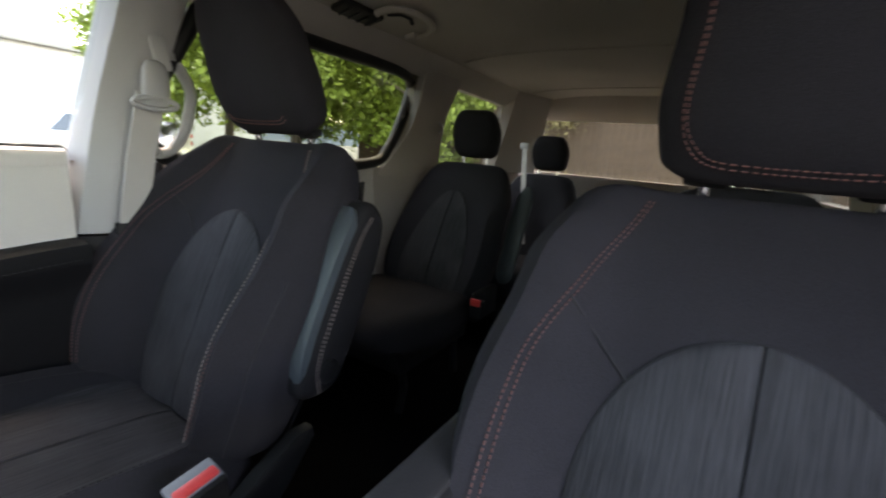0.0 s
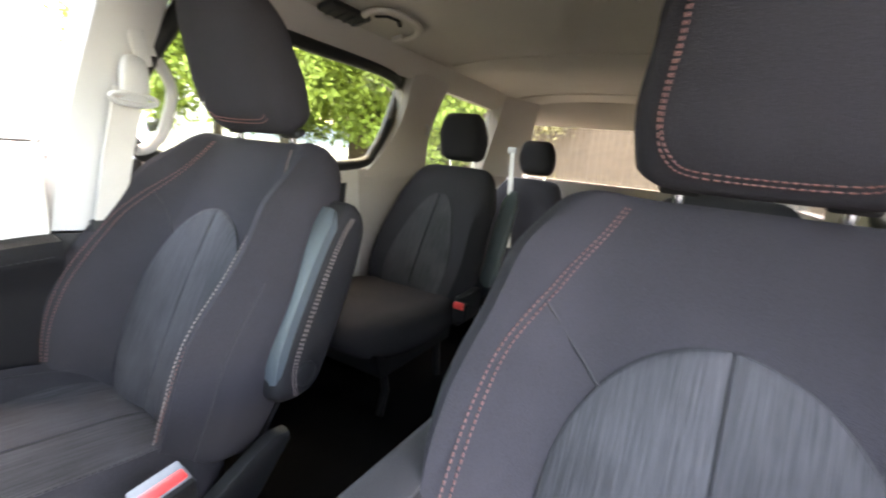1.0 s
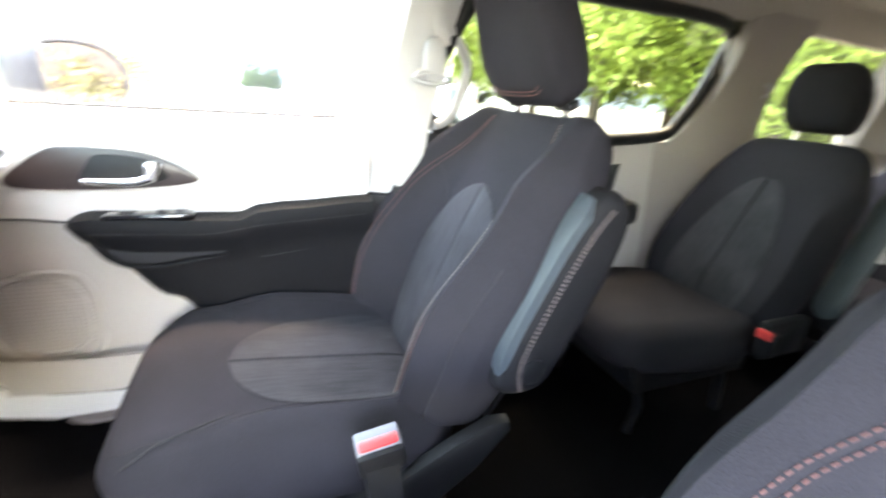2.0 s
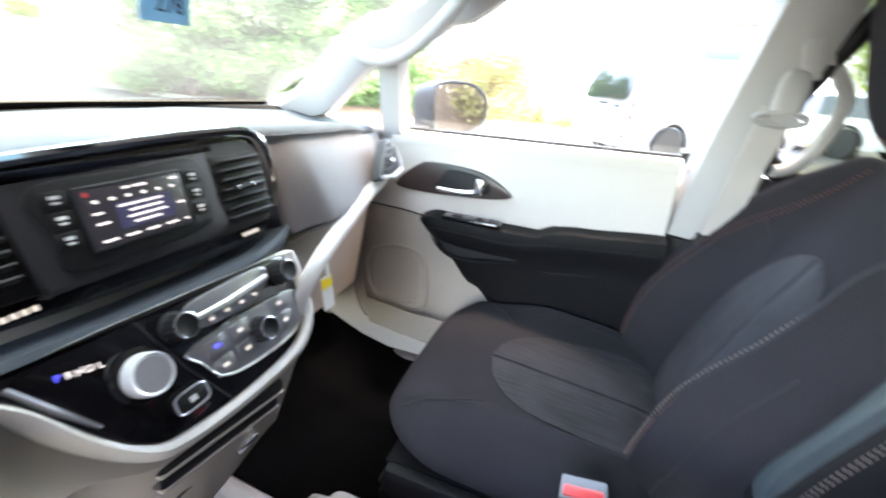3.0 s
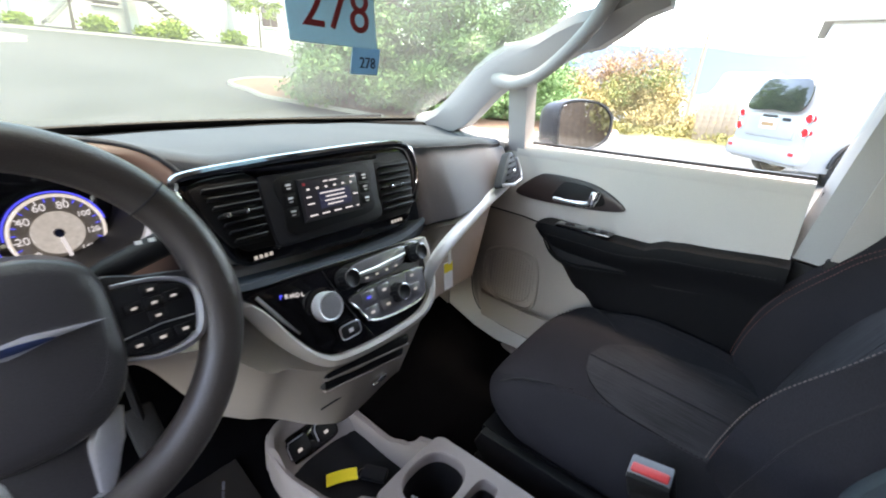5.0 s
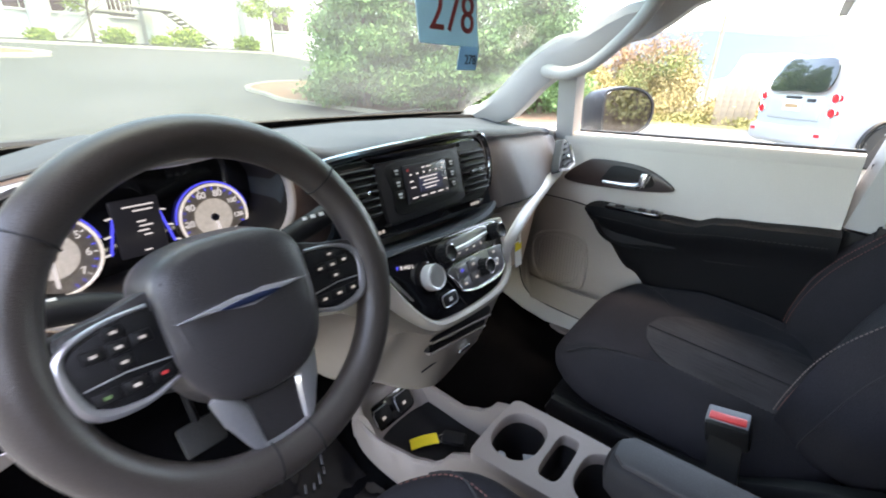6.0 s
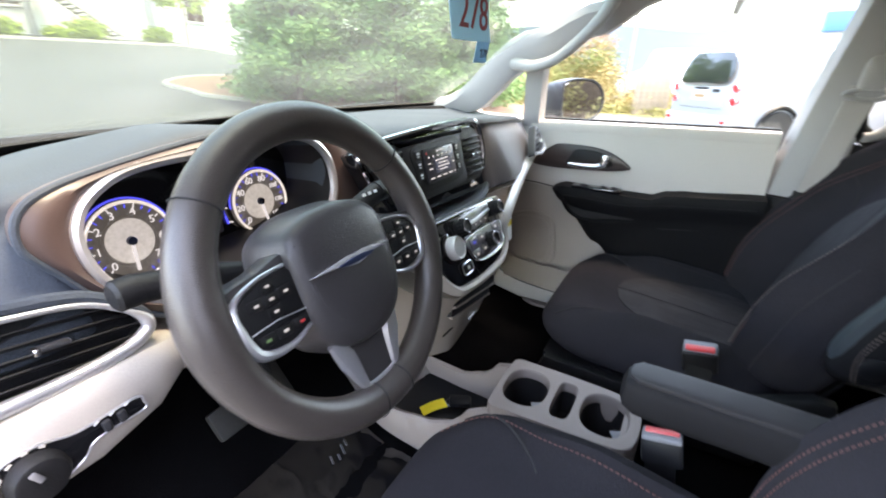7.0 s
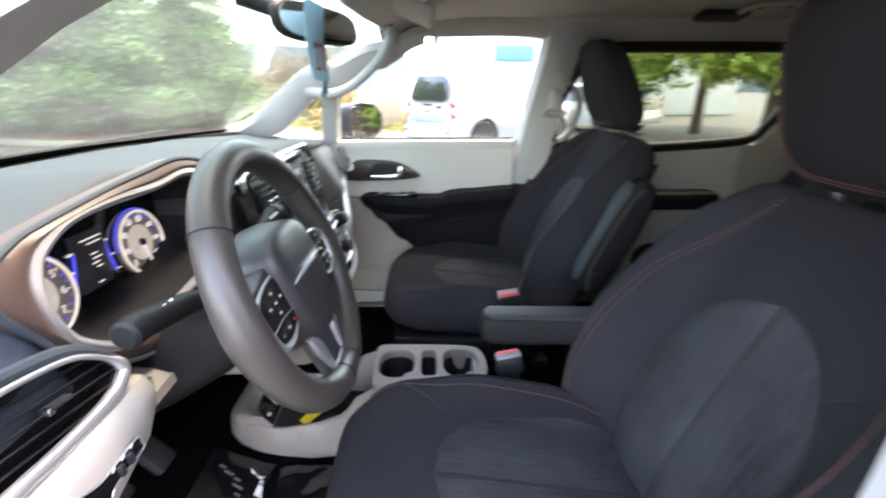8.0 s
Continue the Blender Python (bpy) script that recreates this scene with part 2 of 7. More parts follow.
PRIVACY = glass("privacy_glass", (0.60, 0.62, 0.55))
KEYCAP = paint("satin_grey_keys", (0.30, 0.30, 0.32), 0.20, 0.55, vary=0.08, grain=400)
LCD = glow("lcd_glow", (0.04, 0.045, 0.07), 0.012)
LCD_TEXT = glow("lcd_text", (0.78, 0.84, 1.0), 0.036)
LCD_BLUE = glow("lcd_blue", (0.09, 0.11, 0.30), 0.009)
BLUE_RING = glow("blue_gauge_glow", (0.06, 0.08, 1.0), 0.055)
GAUGE = paint("brushed_gauge_face", (0.40, 0.39, 0.39), 0.4, 0.3, vary=0.25, grain=200)
GAUGE.node_tree.nodes["Principled BSDF"].inputs["Emission Color"].default_value = (0.93, 0.95, 1.0, 1)
GAUGE.node_tree.nodes["Principled BSDF"].inputs["Emission Strength"].default_value = 0.017
ARMCLOTH = paint("armrest_cloth", (0.0105, 0.010, 0.0112), 0.7, vary=0.15, scale=9, bump=0.3, grain=700, spec=0.2)
ASPHALT = paint("asphalt", (0.045, 0.049, 0.047), 0.9, vary=0.2, scale=0.4, bump=0.6, grain=60)
SOIL = paint("bark_mulch", (0.15, 0.085, 0.052), 1.0, vary=0.4, scale=2, bump=0.8, grain=25)
CONCRETE = paint("pale_concrete", (0.30, 0.275, 0.24), 0.9, vary=0.15, scale=2, bump=0.3, grain=60)
STUCCO = paint("white_stucco", (0.50, 0.495, 0.48), 0.9, vary=0.06, scale=0.6, bump=0.3, grain=40)
CARPAINT = paint("silver_white_car_paint", (0.70, 0.71, 0.73), 0.3, 0.1, vary=0.03, coat=0.6)
CARGLASS = paint("dark_car_glass", (0.02, 0.022, 0.02), 0.05, vary=0.2, coat=0.5)
TAILRED = paint("red_lamp_lens", (0.55, 0.02, 0.03), 0.15, vary=0.1, coat=0.5)
LEAF = paint("bright_leaves", (0.21, 0.275, 0.045), 0.6, vary=0.5, scale=1.2, island=1.0, spec=0.3)
CONIFER = paint("blue_green_needles", (0.145, 0.24, 0.098), 0.7, vary=0.5, scale=1.0, island=1.0, spec=0.2)
SHRUB = paint("dry_shrub_leaves", (0.27, 0.215, 0.095), 0.7, vary=0.55, scale=0.8, island=1.2, spec=0.2)
RUST = paint("rust_leaves", (0.29, 0.18, 0.10), 0.7, vary=0.5, scale=0.8, island=1.2, spec=0.2)
BARK = paint("bark", (0.10, 0.075, 0.055), 0.95, vary=0.3, scale=4, bump=0.6, grain=30)
SAGE = paint("sage_shrub_leaves", (0.17, 0.19, 0.07), 0.7, vary=0.5, scale=0.8, island=1.2, spec=0.2)
WAGON = paint("silver_wagon_paint", (0.40, 0.41, 0.43), 0.3, 0.25, vary=0.04, coat=0.6)
GRASS = paint("dry_grass", (0.22, 0.20, 0.075), 0.95, vary=0.4, scale=0.7, bump=0.5, grain=30)
# blue distance haze is put into the hills' own colour
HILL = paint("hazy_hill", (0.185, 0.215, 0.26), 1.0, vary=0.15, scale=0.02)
BLUE = paint("blue_panel", (0.08, 0.22, 0.50), 0.5, vary=0.1)
WOOD = paint("weathered_wood", (0.31, 0.235, 0.17), 0.9, vary=0.35, bump=0.4, grain=30, stretch=(6, 6, 0.4))
BODYPAINT = paint("dark_slate_body_paint", (0.030, 0.033, 0.040), 0.28, 0.2, vary=0.05, coat=0.6)
FENCEWOOD = paint("dark_brown_boards", (0.115, 0.072, 0.046), 0.9, vary=0.4, bump=0.4, grain=30, stretch=(6, 6, 0.4))
EMBLEM = paint("bright_emblem_metal", (0.85, 0.85, 0.87), 0.15, 0.7, vary=0.04)
LITSILVER = paint("lit_silver_rim", (0.75, 0.74, 0.72), 0.3, 0.4, vary=0.1)
LITSILVER.node_tree.nodes["Principled BSDF"].inputs["Emission Color"].default_value = (0.95, 0.96, 1.0, 1)
LITSILVER.node_tree.nodes["Principled BSDF"].inputs["Emission Strength"].default_value = 0.028
DIAL = paint("grey_dial_face", (0.12, 0.118, 0.12), 0.34, 0.5, vary=0.3, grain=200)
DIAL.node_tree.nodes["Principled BSDF"].inputs["Emission Color"].default_value = (1.0, 0.96, 0.93, 1)
DIAL.node_tree.nodes["Principled BSDF"].inputs["Emission Strength"].default_value = 0.0026

# ---- cabin shell ----
FLOOR_Z = 0.40
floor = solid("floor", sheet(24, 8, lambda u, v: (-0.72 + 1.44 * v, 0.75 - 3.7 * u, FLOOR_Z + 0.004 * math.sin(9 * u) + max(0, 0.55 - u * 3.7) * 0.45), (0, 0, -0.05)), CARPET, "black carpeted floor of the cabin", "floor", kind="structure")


def roof_z(x, y):
    return 1.512 - 0.16 * (abs(x) / 0.72) ** 4 * 0.5 - 0.04 * max(0, (y + 0.35) / 0.3) ** 2 - 0.05 * max(0, (-2.2 - y) / 0.6) ** 2


ceiling = solid("ceiling", sheet(40, 24, lambda u, v: (-0.64 + 1.28 * v, -0.06 - 2.78 * u, roof_z(-0.64 + 1.28 * v, -0.06 - 2.78 * u)), (0, 0, 0.03)), ROOFCLOTH, "beige fabric headliner of the cabin", "ceiling", kind="structure")
outer_roof = solid("roof_panel", sheet(20, 12, lambda u, v: (-0.76 + 1.52 * v, 0.0 - 2.95 * u, roof_z(-0.76 + 1.52 * v, -2.9 * u) + 0.05), (0, 0, 0.02)), BODYPAINT, "painted sheet-metal roof above the cabin", "roof", kind="structure")


def body_side(s):
    """Pillars, rails and quarter panels of one side, s = 1 for the passenger's."""
    f = (lambda vf: vf) if s > 0 else mirrored
    tag = "right" if s > 0 else "left"
    side = thing("wall_" + tag, "pale grey trim of the cabin side with pillars", "wall", kind="structure")
    # windscreen pillar, with a flat inner face
    ring = []
    for k in range(17):
        y = 0.58 - 0.74 * k / 16
        zu = interp(y, [(-0.16, 1.455), (0.0, 1.405), (0.18, 1.342), (0.52, 1.145), (0.58, 1.11)])
        zl = interp(y, [(-0.16, 1.40), (0.0, 1.320), (0.175, 1.245), (0.40, 1.10), (0.58, 1.05)])
        x = interp(y, [(-0.16, 0.60), (0.18, 0.622), (0.58, 0.672)])
        ring.append([(x + 0.055, y, zl), (x + 0.05, y, zu - 0.012), (x + 0.005, y, zu), (x - 0.018, y, zu - 0.008), (x - 0.024, y, zu - 0.03), (x - 0.016, y, (zl + zu) / 2), (x - 0.004, y, zl + 0.02), (x + 0.012, y, zl)])
    part("a_pillar", f(loft(ring)), PILLAR, side)
    # roof rail from the windscreen to the tail
    rail = []
    for k in range(25):
        y = -0.06 - 2.75 * k / 24
        z = 1.425 + 0.018 * math.sin(math.pi * k / 24) + 0.034 * max(0.0, min(1.0, (y + 0.70) / 0.22))
        rail.append([(0.70, y, z - 0.035), (0.71, y, z + 0.03), (0.62, y, z + 0.055), (0.585, y, z + 0.045), (0.60, y, z + 0.0), (0.65, y, z - 0.04)])
    part("roof_rail", f(loft(rail)), ROOFCLOTH, side)
    # door pillar behind the front door
    bp = []
    for k in range(13):
        u = k / 12
        z = 0.92 + 0.54 * u
        x = interp(z, [(0.9, 0.70), (1.08, 0.69), (1.46, 0.61)])
        y0, y1 = -0.475 - 0.09 * u, -0.632 - 0.075 * u ** 2
        bp.append([(x + 0.06, y0, z), (x, y0 - 0.012, z), (x - 0.018, y0 - 0.05, z), (x - 0.018, y1 + 0.05, z), (x, y1 + 0.01, z), (x + 0.06, y1, z)])
    part("b_pillar_trim", f(loft(bp)), PILLAR, side)
    low = []
    for k in range(9):
        u = k / 8
        z = FLOOR_Z + 0.515 * u
        x = 0.70
        low.append([(x + 0.06, -0.475, z), (x - 0.005, -0.49, z), (x - 0.03, -0.54, z), (x - 0.03, -0.63, z), (x, -0.67, z), (x + 0.06, -0.67, z)])
    part("lower_pillar_trim", f(loft(low)), BLACK, side)
    # pillar behind the sliding door and the rear quarter
    cp = []
    for k in range(15):
        u = k / 14
        z = 1.03 + 0.43 * u
        x = 0.705 - 0.075 * u
        y0 = -1.36 - 0.21 * u ** 0.8 - 0.05 * math.sin(math.pi * min(1, u * 1.2))
        y1 = -1.82 - 0.05 * u + 0.06 * math.sin(math.pi * u)
        cp.append([(x + 0.05, y0, z), (x - 0.005, y0 - 0.015, z), (x - 0.02, y0 - 0.06, z), (x - 0.02, y1 + 0.06, z), (x - 0.005, y1 + 0.015, z), (x + 0.05, y1, z)])
    part("c_pillar_trim", f(loft(cp)), BEIGE, side)
    dp = []
    for k in range(13):
        u = k / 12
        z = 1.05 + 0.42 * u
        x = 0.70 - 0.09 * u
        y0 = -2.32 - 0.02 * u
        dp.append([(x + 0.05, y0, z), (x - 0.02, y0 - 0.02, z), (x - 0.07, y0 - 0.16, z), (x - 0.12, -2.72 + 0.1 * u, z), (x - 0.04, -2.80 + 0.1 * u, z), (x + 0.05, -2.78 + 0.1 * u, z)])
    part("d_pillar_trim", f(loft(dp)), BEIGE, side)
    # rear quarter below the windows and sliding door panel
    part("quarter_panel", f(sheet(14, 12, lambda u, v: (0.70 - 0.06 * math.sin(math.pi * v) * (0.4 + 0.6 * u), -1.36 - 1.46 * u, FLOOR_Z + 0.66 * v), (0.05, 0, 0))), BEIGE, side)
    part("sliding_door_panel", f(sheet(10, 12, lambda u, v: (0.70 - 0.035 * math.sin(math.pi * v ** 0.7), -0.668 - 0.69 * u, FLOOR_Z + 0.655 * v), (0.05, 0, 0))), LOWTRIM, side)
    part("sliding_door_armrest", f(rbox((0.655, -1.02, 0.86), (0.09, 0.5, 0.07), 0.02)), BLACK, side)
    # black seals round the sliding door's window
    seal = smooth_line([(0.70, -0.655, 1.075), (0.70, -1.30, 1.07), (0.70, -1.45, 1.14), (0.705, -1.560, 1.33), (0.690, -1.545, 1.378), (0.655, -1.42, 1.396), (0.642, -1.1, 1.394), (0.638, -0.78, 1.388), (0.655, -0.70, 1.35)], 70, True)
    part("window_seal", f(tube(seal, 0.019, 10, True)), BLACK, side)
    part("sliding_window_glass", f(sheet(6, 6, lambda u, v: (0.712 - 0.06 * v, -0.68 - 0.90 * u, 1.06 + 0.39 * v), (0.004, 0, 0))), PRIVACY, side)
    part("quarter_glass", f(sheet(4, 4, lambda u, v: (0.715 - 0.07 * v, -1.80 - 0.55 * u, 1.06 + 0.38 * v), (0.004, 0, 0))), TINTED, side)
    # sill under the door opening
    part("door_sill", f(rbox((0.735, -0.05, FLOOR_Z - 0.01), (0.10, 0.90, 0.05), 0.012)), CONSOLE, side)
    # kick panel that closes the footwell ahead of the door
    part("kick_panel", f(sheet(6, 6, lambda u, v: (0.70 - 0.02 * math.sin(math.pi * v), 0.40 + 0.38 * u, 0.36 + 0.74 * v), (0.06, 0, 0))), BEIGE, side)
    # outer skin below the glass behind the front doors
    part("outer_skin", f(sheet(10, 6, lambda u, v: (0.79 - 0.06 * (2 * v - 1) ** 2, -0.50 - 2.36 * u, 0.30 + 0.76 * v), (0.01, 0, 0))), BODYPAINT, side)
    # long grab handle on the door pillar
    grab = smooth_line([(0.68, -0.635, 1.082), (0.688, -0.665, 1.090), (0.69, -0.696, 1.128), (0.69, -0.714, 1.197), (0.685, -0.708, 1.230), (0.67, -0.680, 1.262), (0.655, -0.65, 1.285)], 24)
    part("pillar_grab_handle", f(tube(grab, 0.012, 10)), PILLAR, side)
    return side


right_side = body_side(1)
left_side = body_side(-1)

# tail: rear header, glass and gate
tail = thing("wall_rear", "pale tailgate trim with a wide rear window", "wall", kind="structure")
part("rear_header", loft([[(x, -2.76, 1.372), (x, -2.66, 1.44), (x, -2.60, 1.505), (x, -2.86, 1.49), (x, -2.84, 1.372)] for x in (-0.62, -0.3, 0, 0.3, 0.62)]), ROOFCLOTH, tail)
part("tailgate_panel", sheet(12, 8, lambda u, v: (-0.70 + 1.40 * u, -2.86 + 0.04 * math.sin(math.pi * u), FLOOR_Z + 0.66 * v), (0, -0.05, 0)), BEIGE, tail)
rear_glass = part("rear_window_glass", sheet(8, 6, lambda u, v: (-0.60 + 1.20 * u, -2.90 + 0.03 * math.sin(math.pi * u) + 0.07 * v, 1.05 + 0.34 * v), (0, -0.004, 0)), TINTED, tail)
firewall = solid("wall_front", sheet(8, 6, lambda u, v: (-0.72 + 1.44 * u, 0.76, 0.35 + 0.77 * v), (0, 0.03, 0)), BLACK, "black bulkhead behind the dashboard", "wall", kind="structure")
windscreen = solid("window_1", sheet(12, 10, lambda u, v: ((-0.67 + 1.34 * u) * (1 - 0.10 * v), 0.60 + 0.16 * math.sin(math.pi * u) - 0.68 * v, 1.10 + 0.36 * v + 0.03 * math.sin(math.pi * u) * v), (0, 0.002, 0.004)), VEILED, "clear raked windscreen above the dashboard", "windscreen", kind="structure")
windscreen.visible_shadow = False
solid("windscreen_border", sheet(24, 3, lambda u, v: ((-0.66 + 1.32 * u) * (1 - 0.007 * v), 0.585 + 0.16 * math.sin(math.pi * u) - 0.05 * v, 1.098 + 0.028 * v), (0, 0.002, 0.003)), BLACK, "black border along the foot of the windscreen", "trim", kind="structure")
solid("windscreen_header", loft([[(x, -0.02 + 0.06 * (1 - (x / 0.62) ** 2), 1.44), (x, 0.0 + 0.06 * (1 - (x / 0.62) ** 2), 1.475), (x, -0.06, 1.52), (x, -0.10, 1.50), (x, -0.07, 1.46)] for x in (-0.62, -0.4, -0.2, 0, 0.2, 0.4, 0.62)]), ROOFCLOTH, "beige header trim above the windscreen", "trim", kind="structure")

# ---- seats ----
def pillow(centre, normal, wid, front, back, bolster, nv=44, nu=40, p=3.2, ends=9.0, taper=0.55, peak=0.80, spread=0.17):
    """A padded block along v: centre(v), normal(v), half width, depth in front and behind, raised sides. Returns it and its front surface."""
    def env(v):
        return max(0.02, 1 - abs(2 * v - 1) ** ends) ** (1 / 2.4)

    def face(u, v, off=0.0):
        e = env(v)
        a = min(1.0, abs(u))
        prof = (1 - a ** p) ** (1 / p)
        b = bolster(v) * math.exp(-((a - peak) / spread) ** 2)
        return Vector(centre(v)) + Vector((u * wid(v) * (taper + (1 - taper) * e), 0, 0)) + Vector(normal(v)) * (e * (front(v) * prof + b) + off)

    rings = []
    for k in range(nv + 1):
        v = 0.5 - 0.5 * math.cos(math.pi * k / nv)
        e = env(v)
        ring = []
        for j in range(nu):
            a = 2 * math.pi * j / nu
            c, s = math.cos(a), math.sin(a)
            u = math.copysign(abs(c) ** 0.75, c)
            if s >= 0:
                ring.append(face(u, v))
            else:
                prof = (1 - abs(u) ** p) ** (1 / p)
                ring.append(Vector(centre(v)) + Vector((u * wid(v) * (taper + (1 - taper) * e), 0, 0)) - Vector(normal(v)) * (e * back(v) * prof))
        rings.append(ring)
    return loft(rings), face


def stitches(line, n, r=0.0010, fill=0.6):
    """Single stitches along a line."""
    out = []
    pts = smooth_line(line, n * 2 + 1)
    for k in range(n):
        a, b = pts[2 * k], pts[2 * k + 2]
        out.append(tube([a, a + (b - a) * fill * 0.5, a + (b - a) * fill], r, 5))
    return joined(*out)


def back_centre(v):
    """Line of the backrest, from the cushion to the shoulders (local: y back from the hip)."""
    y = -0.53 - 0.16 * v - 0.075 * v * v
    return (0, y, 0.61 + 0.515 * v)


def back_normal(v):
    a = radians(12 + 24 * v - 4 * v * v)
    return (0, math.cos(a), math.sin(a))


def front_seat(name, x0, label, hinge, lift=0.0, hr=1.0, nose=0.0, slim=1.0, buckle_x=0.300, drop=0.0):
    """A front seat: hinge is the side (1 or -1) on which its armrest hangs."""
    seat = thing(name, label, "seat", "front seats", at=(x0, 0, FLOOR_Z + lift))

    def put(n, vf, m, parent=seat, lab="", sharp=40):
        return part(n, moved(vf, Matrix.Translation((0, 0, -FLOOR_Z))), m, parent, lab, sharp)

    wid = lambda v: slim * interp(v, [(0, 0.258), (0.25, 0.282), (0.5, 0.292), (0.78, 0.268), (1, 0.226)])
    vf, face = pillow(back_centre, back_normal, wid, lambda v: 0.022, lambda v: 0.085, lambda v: interp(v, [(0, 0.095), (0.35, 0.118), (0.7, 0.080), (1, 0.024)]), ends=16.0, taper=0.78, peak=0.83, spread=0.155)
    back = put("backrest", vf, FABRIC)
    arch = lambda v: interp(v, [(0, 0.50), (0.35, 0.535), (0.6, 0.51)]) * max(0.0, 1 - (max(0.0, v - 0.10) / 0.615) ** 4.6) ** 0.55
    up = lambda b: 0.03 + 0.685 * (1 - (1 - b) ** 2)
    for s in (-1, 1):
        put("insert_panel", sheet(10, 30, lambda a, b, s=s: face(s * (0.006 + a * (max(0.007, arch(up(b))) - 0.006)), up(b), 0.0015 + 0.008 * math.sin(math.pi * (0.04 + 0.92 * a)) ** 0.6 * min(1.0, 6 * (1 - b))), tuple(-0.004 * c for c in back_normal(0.4))), INSERT, back, "streaky grey woven insert")
        edge = [face(s * (arch(up(k / 30)) + 0.004), up(k / 30), 0.0015) for k in range(31)]
        put("seam", tube(edge, 0.0018, 6), SEAM, back)
        line = [face(s * interp(k / 20, [(0, 0.78), (0.55, 0.74), (1, 0.58)]), 0.10 + 0.86 * k / 20, 0.0034) for k in range(21)]
        put("stitching", stitches(line, 80), THREAD, back, "red decorative stitching")
        line = [face(s * (0.022 + interp(k / 20, [(0, 0.78), (0.55, 0.74), (1, 0.58)])), 0.10 + 0.86 * k / 20, 0.0034) for k in range(21)]
        put("stitching", stitches(line, 80), PALE_THREAD if s == hinge == -1 else THREAD, back)
        put("seam", tube([face(s * 0.945, 0.04 + 0.5 * k / 16, 0.0005) for k in range(17)], 0.0016, 6), SEAM, back)
        yoke = [face(s * (0.40 + 0.30 * k / 8), 0.585 + 0.13 * k / 8, 0.0022) for k in range(9)]
        put("seam", tube(yoke, 0.0018, 6), SEAM, back)
    put("seam", tube([face(0, 0.03 + 0.68 * k / 20, 0.0012) for k in range(21)], 0.0012, 6), SEAM, back)
    # back shell
    shell = sheet(14, 20, lambda u, v: Vector(back_centre(0.04 + 0.9 * v)) + Vector(((2 * u - 1) * wid(0.04 + 0.9 * v) * 0.93, 0, 0)) - Vector(back_normal(v)) * (0.088 - 0.03 * (2 * u - 1) ** 4), (0, -0.008, 0))
    put("back_shell", shell, BLACK, back)
    # headrest on two posts
    hc = lambda v: (0, -0.757 + 0.098 * v, 1.146 + 0.244 * v)
    hw = lambda v: hr * interp(v, [(0, 0.124), (0.10, 0.138), (0.35, 0.143), (0.7, 0.132), (1, 0.106)])
    hvf, hface = pillow(hc, lambda v: (0, math.cos(radians(interp(v, [(0, -24), (0.4, -12), (1, 6)]))), math.sin(radians(interp(v, [(0, -24), (0.4, -12), (1, 6)])))), hw, lambda v: interp(v, [(0, 0.038), (0.3, 0.052), (1, 0.042)]), lambda v: 0.060, lambda v: 0, ends=7.0, nv=30, p=3.4, taper=0.72)
    head = put("headrest", hvf, FABRIC)
    for off in (0.0, 0.025):
        bend = [(0.80 - off, 0.95 - 0.63 * k / 8) for k in range(9)] + [(0.775 - off, 0.22 + off), (0.69 - off, 0.15 + off), (0.55, 0.12 + off), (0.3, 0.112 + off), (0.1, 0.11 + off)]
        bend = bend if hinge > 0 else bend[-4:]
        loop = [hface(u, v, 0.0016) for u, v in bend] + [hface(-u, v, 0.0016) for u, v in reversed(bend)]
        put("stitching", stitches(loop, 90), THREAD, head, "red decorative stitching")
    for s in (-1, 1):
        put("headrest_post", tube([(s * 0.082, -0.775, 1.10), (s * 0.082, -0.765, 1.14), (s * 0.082, -0.755, 1.19)], 0.007, 10), CHROME)
        put("post_guide", rbox((s * 0.082, -0.765, 1.148), (0.05, 0.028, 0.016), 0.007, (-25, 0, 0)), BLACK)
        put("post_button", rbox((s * 0.082 + 0.018, -0.757, 1.153), (0.012, 0.016, 0.010), 0.003, (-25, 0, 0)), GREYPL)
    # cushion
    cc = lambda v: (0, -0.560 + (0.545 + 0.6 * nose) * v, 0.575 + (0.040 + nose) * v)
    cvf, cface = pillow(cc, lambda v: (0, 0.10 * v, 1), lambda v: (0.5 + 0.5 * slim) * interp(v, [(0, 0.245), (0.3, 0.27), (0.75, 0.268), (1, 0.24 - 0.5 * nose)]), lambda v: interp(v, [(0, 0.05), (0.8, 0.066), (1, 0.055)]), lambda v: 0.06, lambda v: interp(v, [(0, 0.055), (0.5, 0.06), (0.8, 0.025), (1, 0)]), ends=6.0)
    cush = put("cushion", cvf, FABRIC)
    uarch = lambda v: 0.54 * math.sqrt(max(0.0, 1 - ((v - 0.42) / 0.27) ** 2)) if v > 0.42 else 0.54 + 0.06 * min(1.0, (0.42 - v) / 0.2)
    for s in (-1, 1):
        put("insert_panel", sheet(10, 24, lambda a, b, s=s: cface(s * (0.014 + a * (max(0.016, uarch(0.05 + 0.64 * b)) - 0.014)), 0.05 + 0.64 * b, 0.003), (0, 0, -0.004)), INSERT, cush, "streaky grey woven insert")
        put("seam", tube([cface(s * (uarch(0.05 + 0.64 * k / 30) + 0.004), 0.05 + 0.64 * k / 30, 0.0015) for k in range(31)], 0.0018, 6), SEAM, cush)
        put("stitching", stitches([cface(s * interp(k / 16, [(0, 0.70), (0.6, 0.72), (1, 0.82)]), 0.1 + 0.86 * k / 16, 0.0012) for k in range(17)], 60), THREAD if hinge > 0 else SEAM, cush)
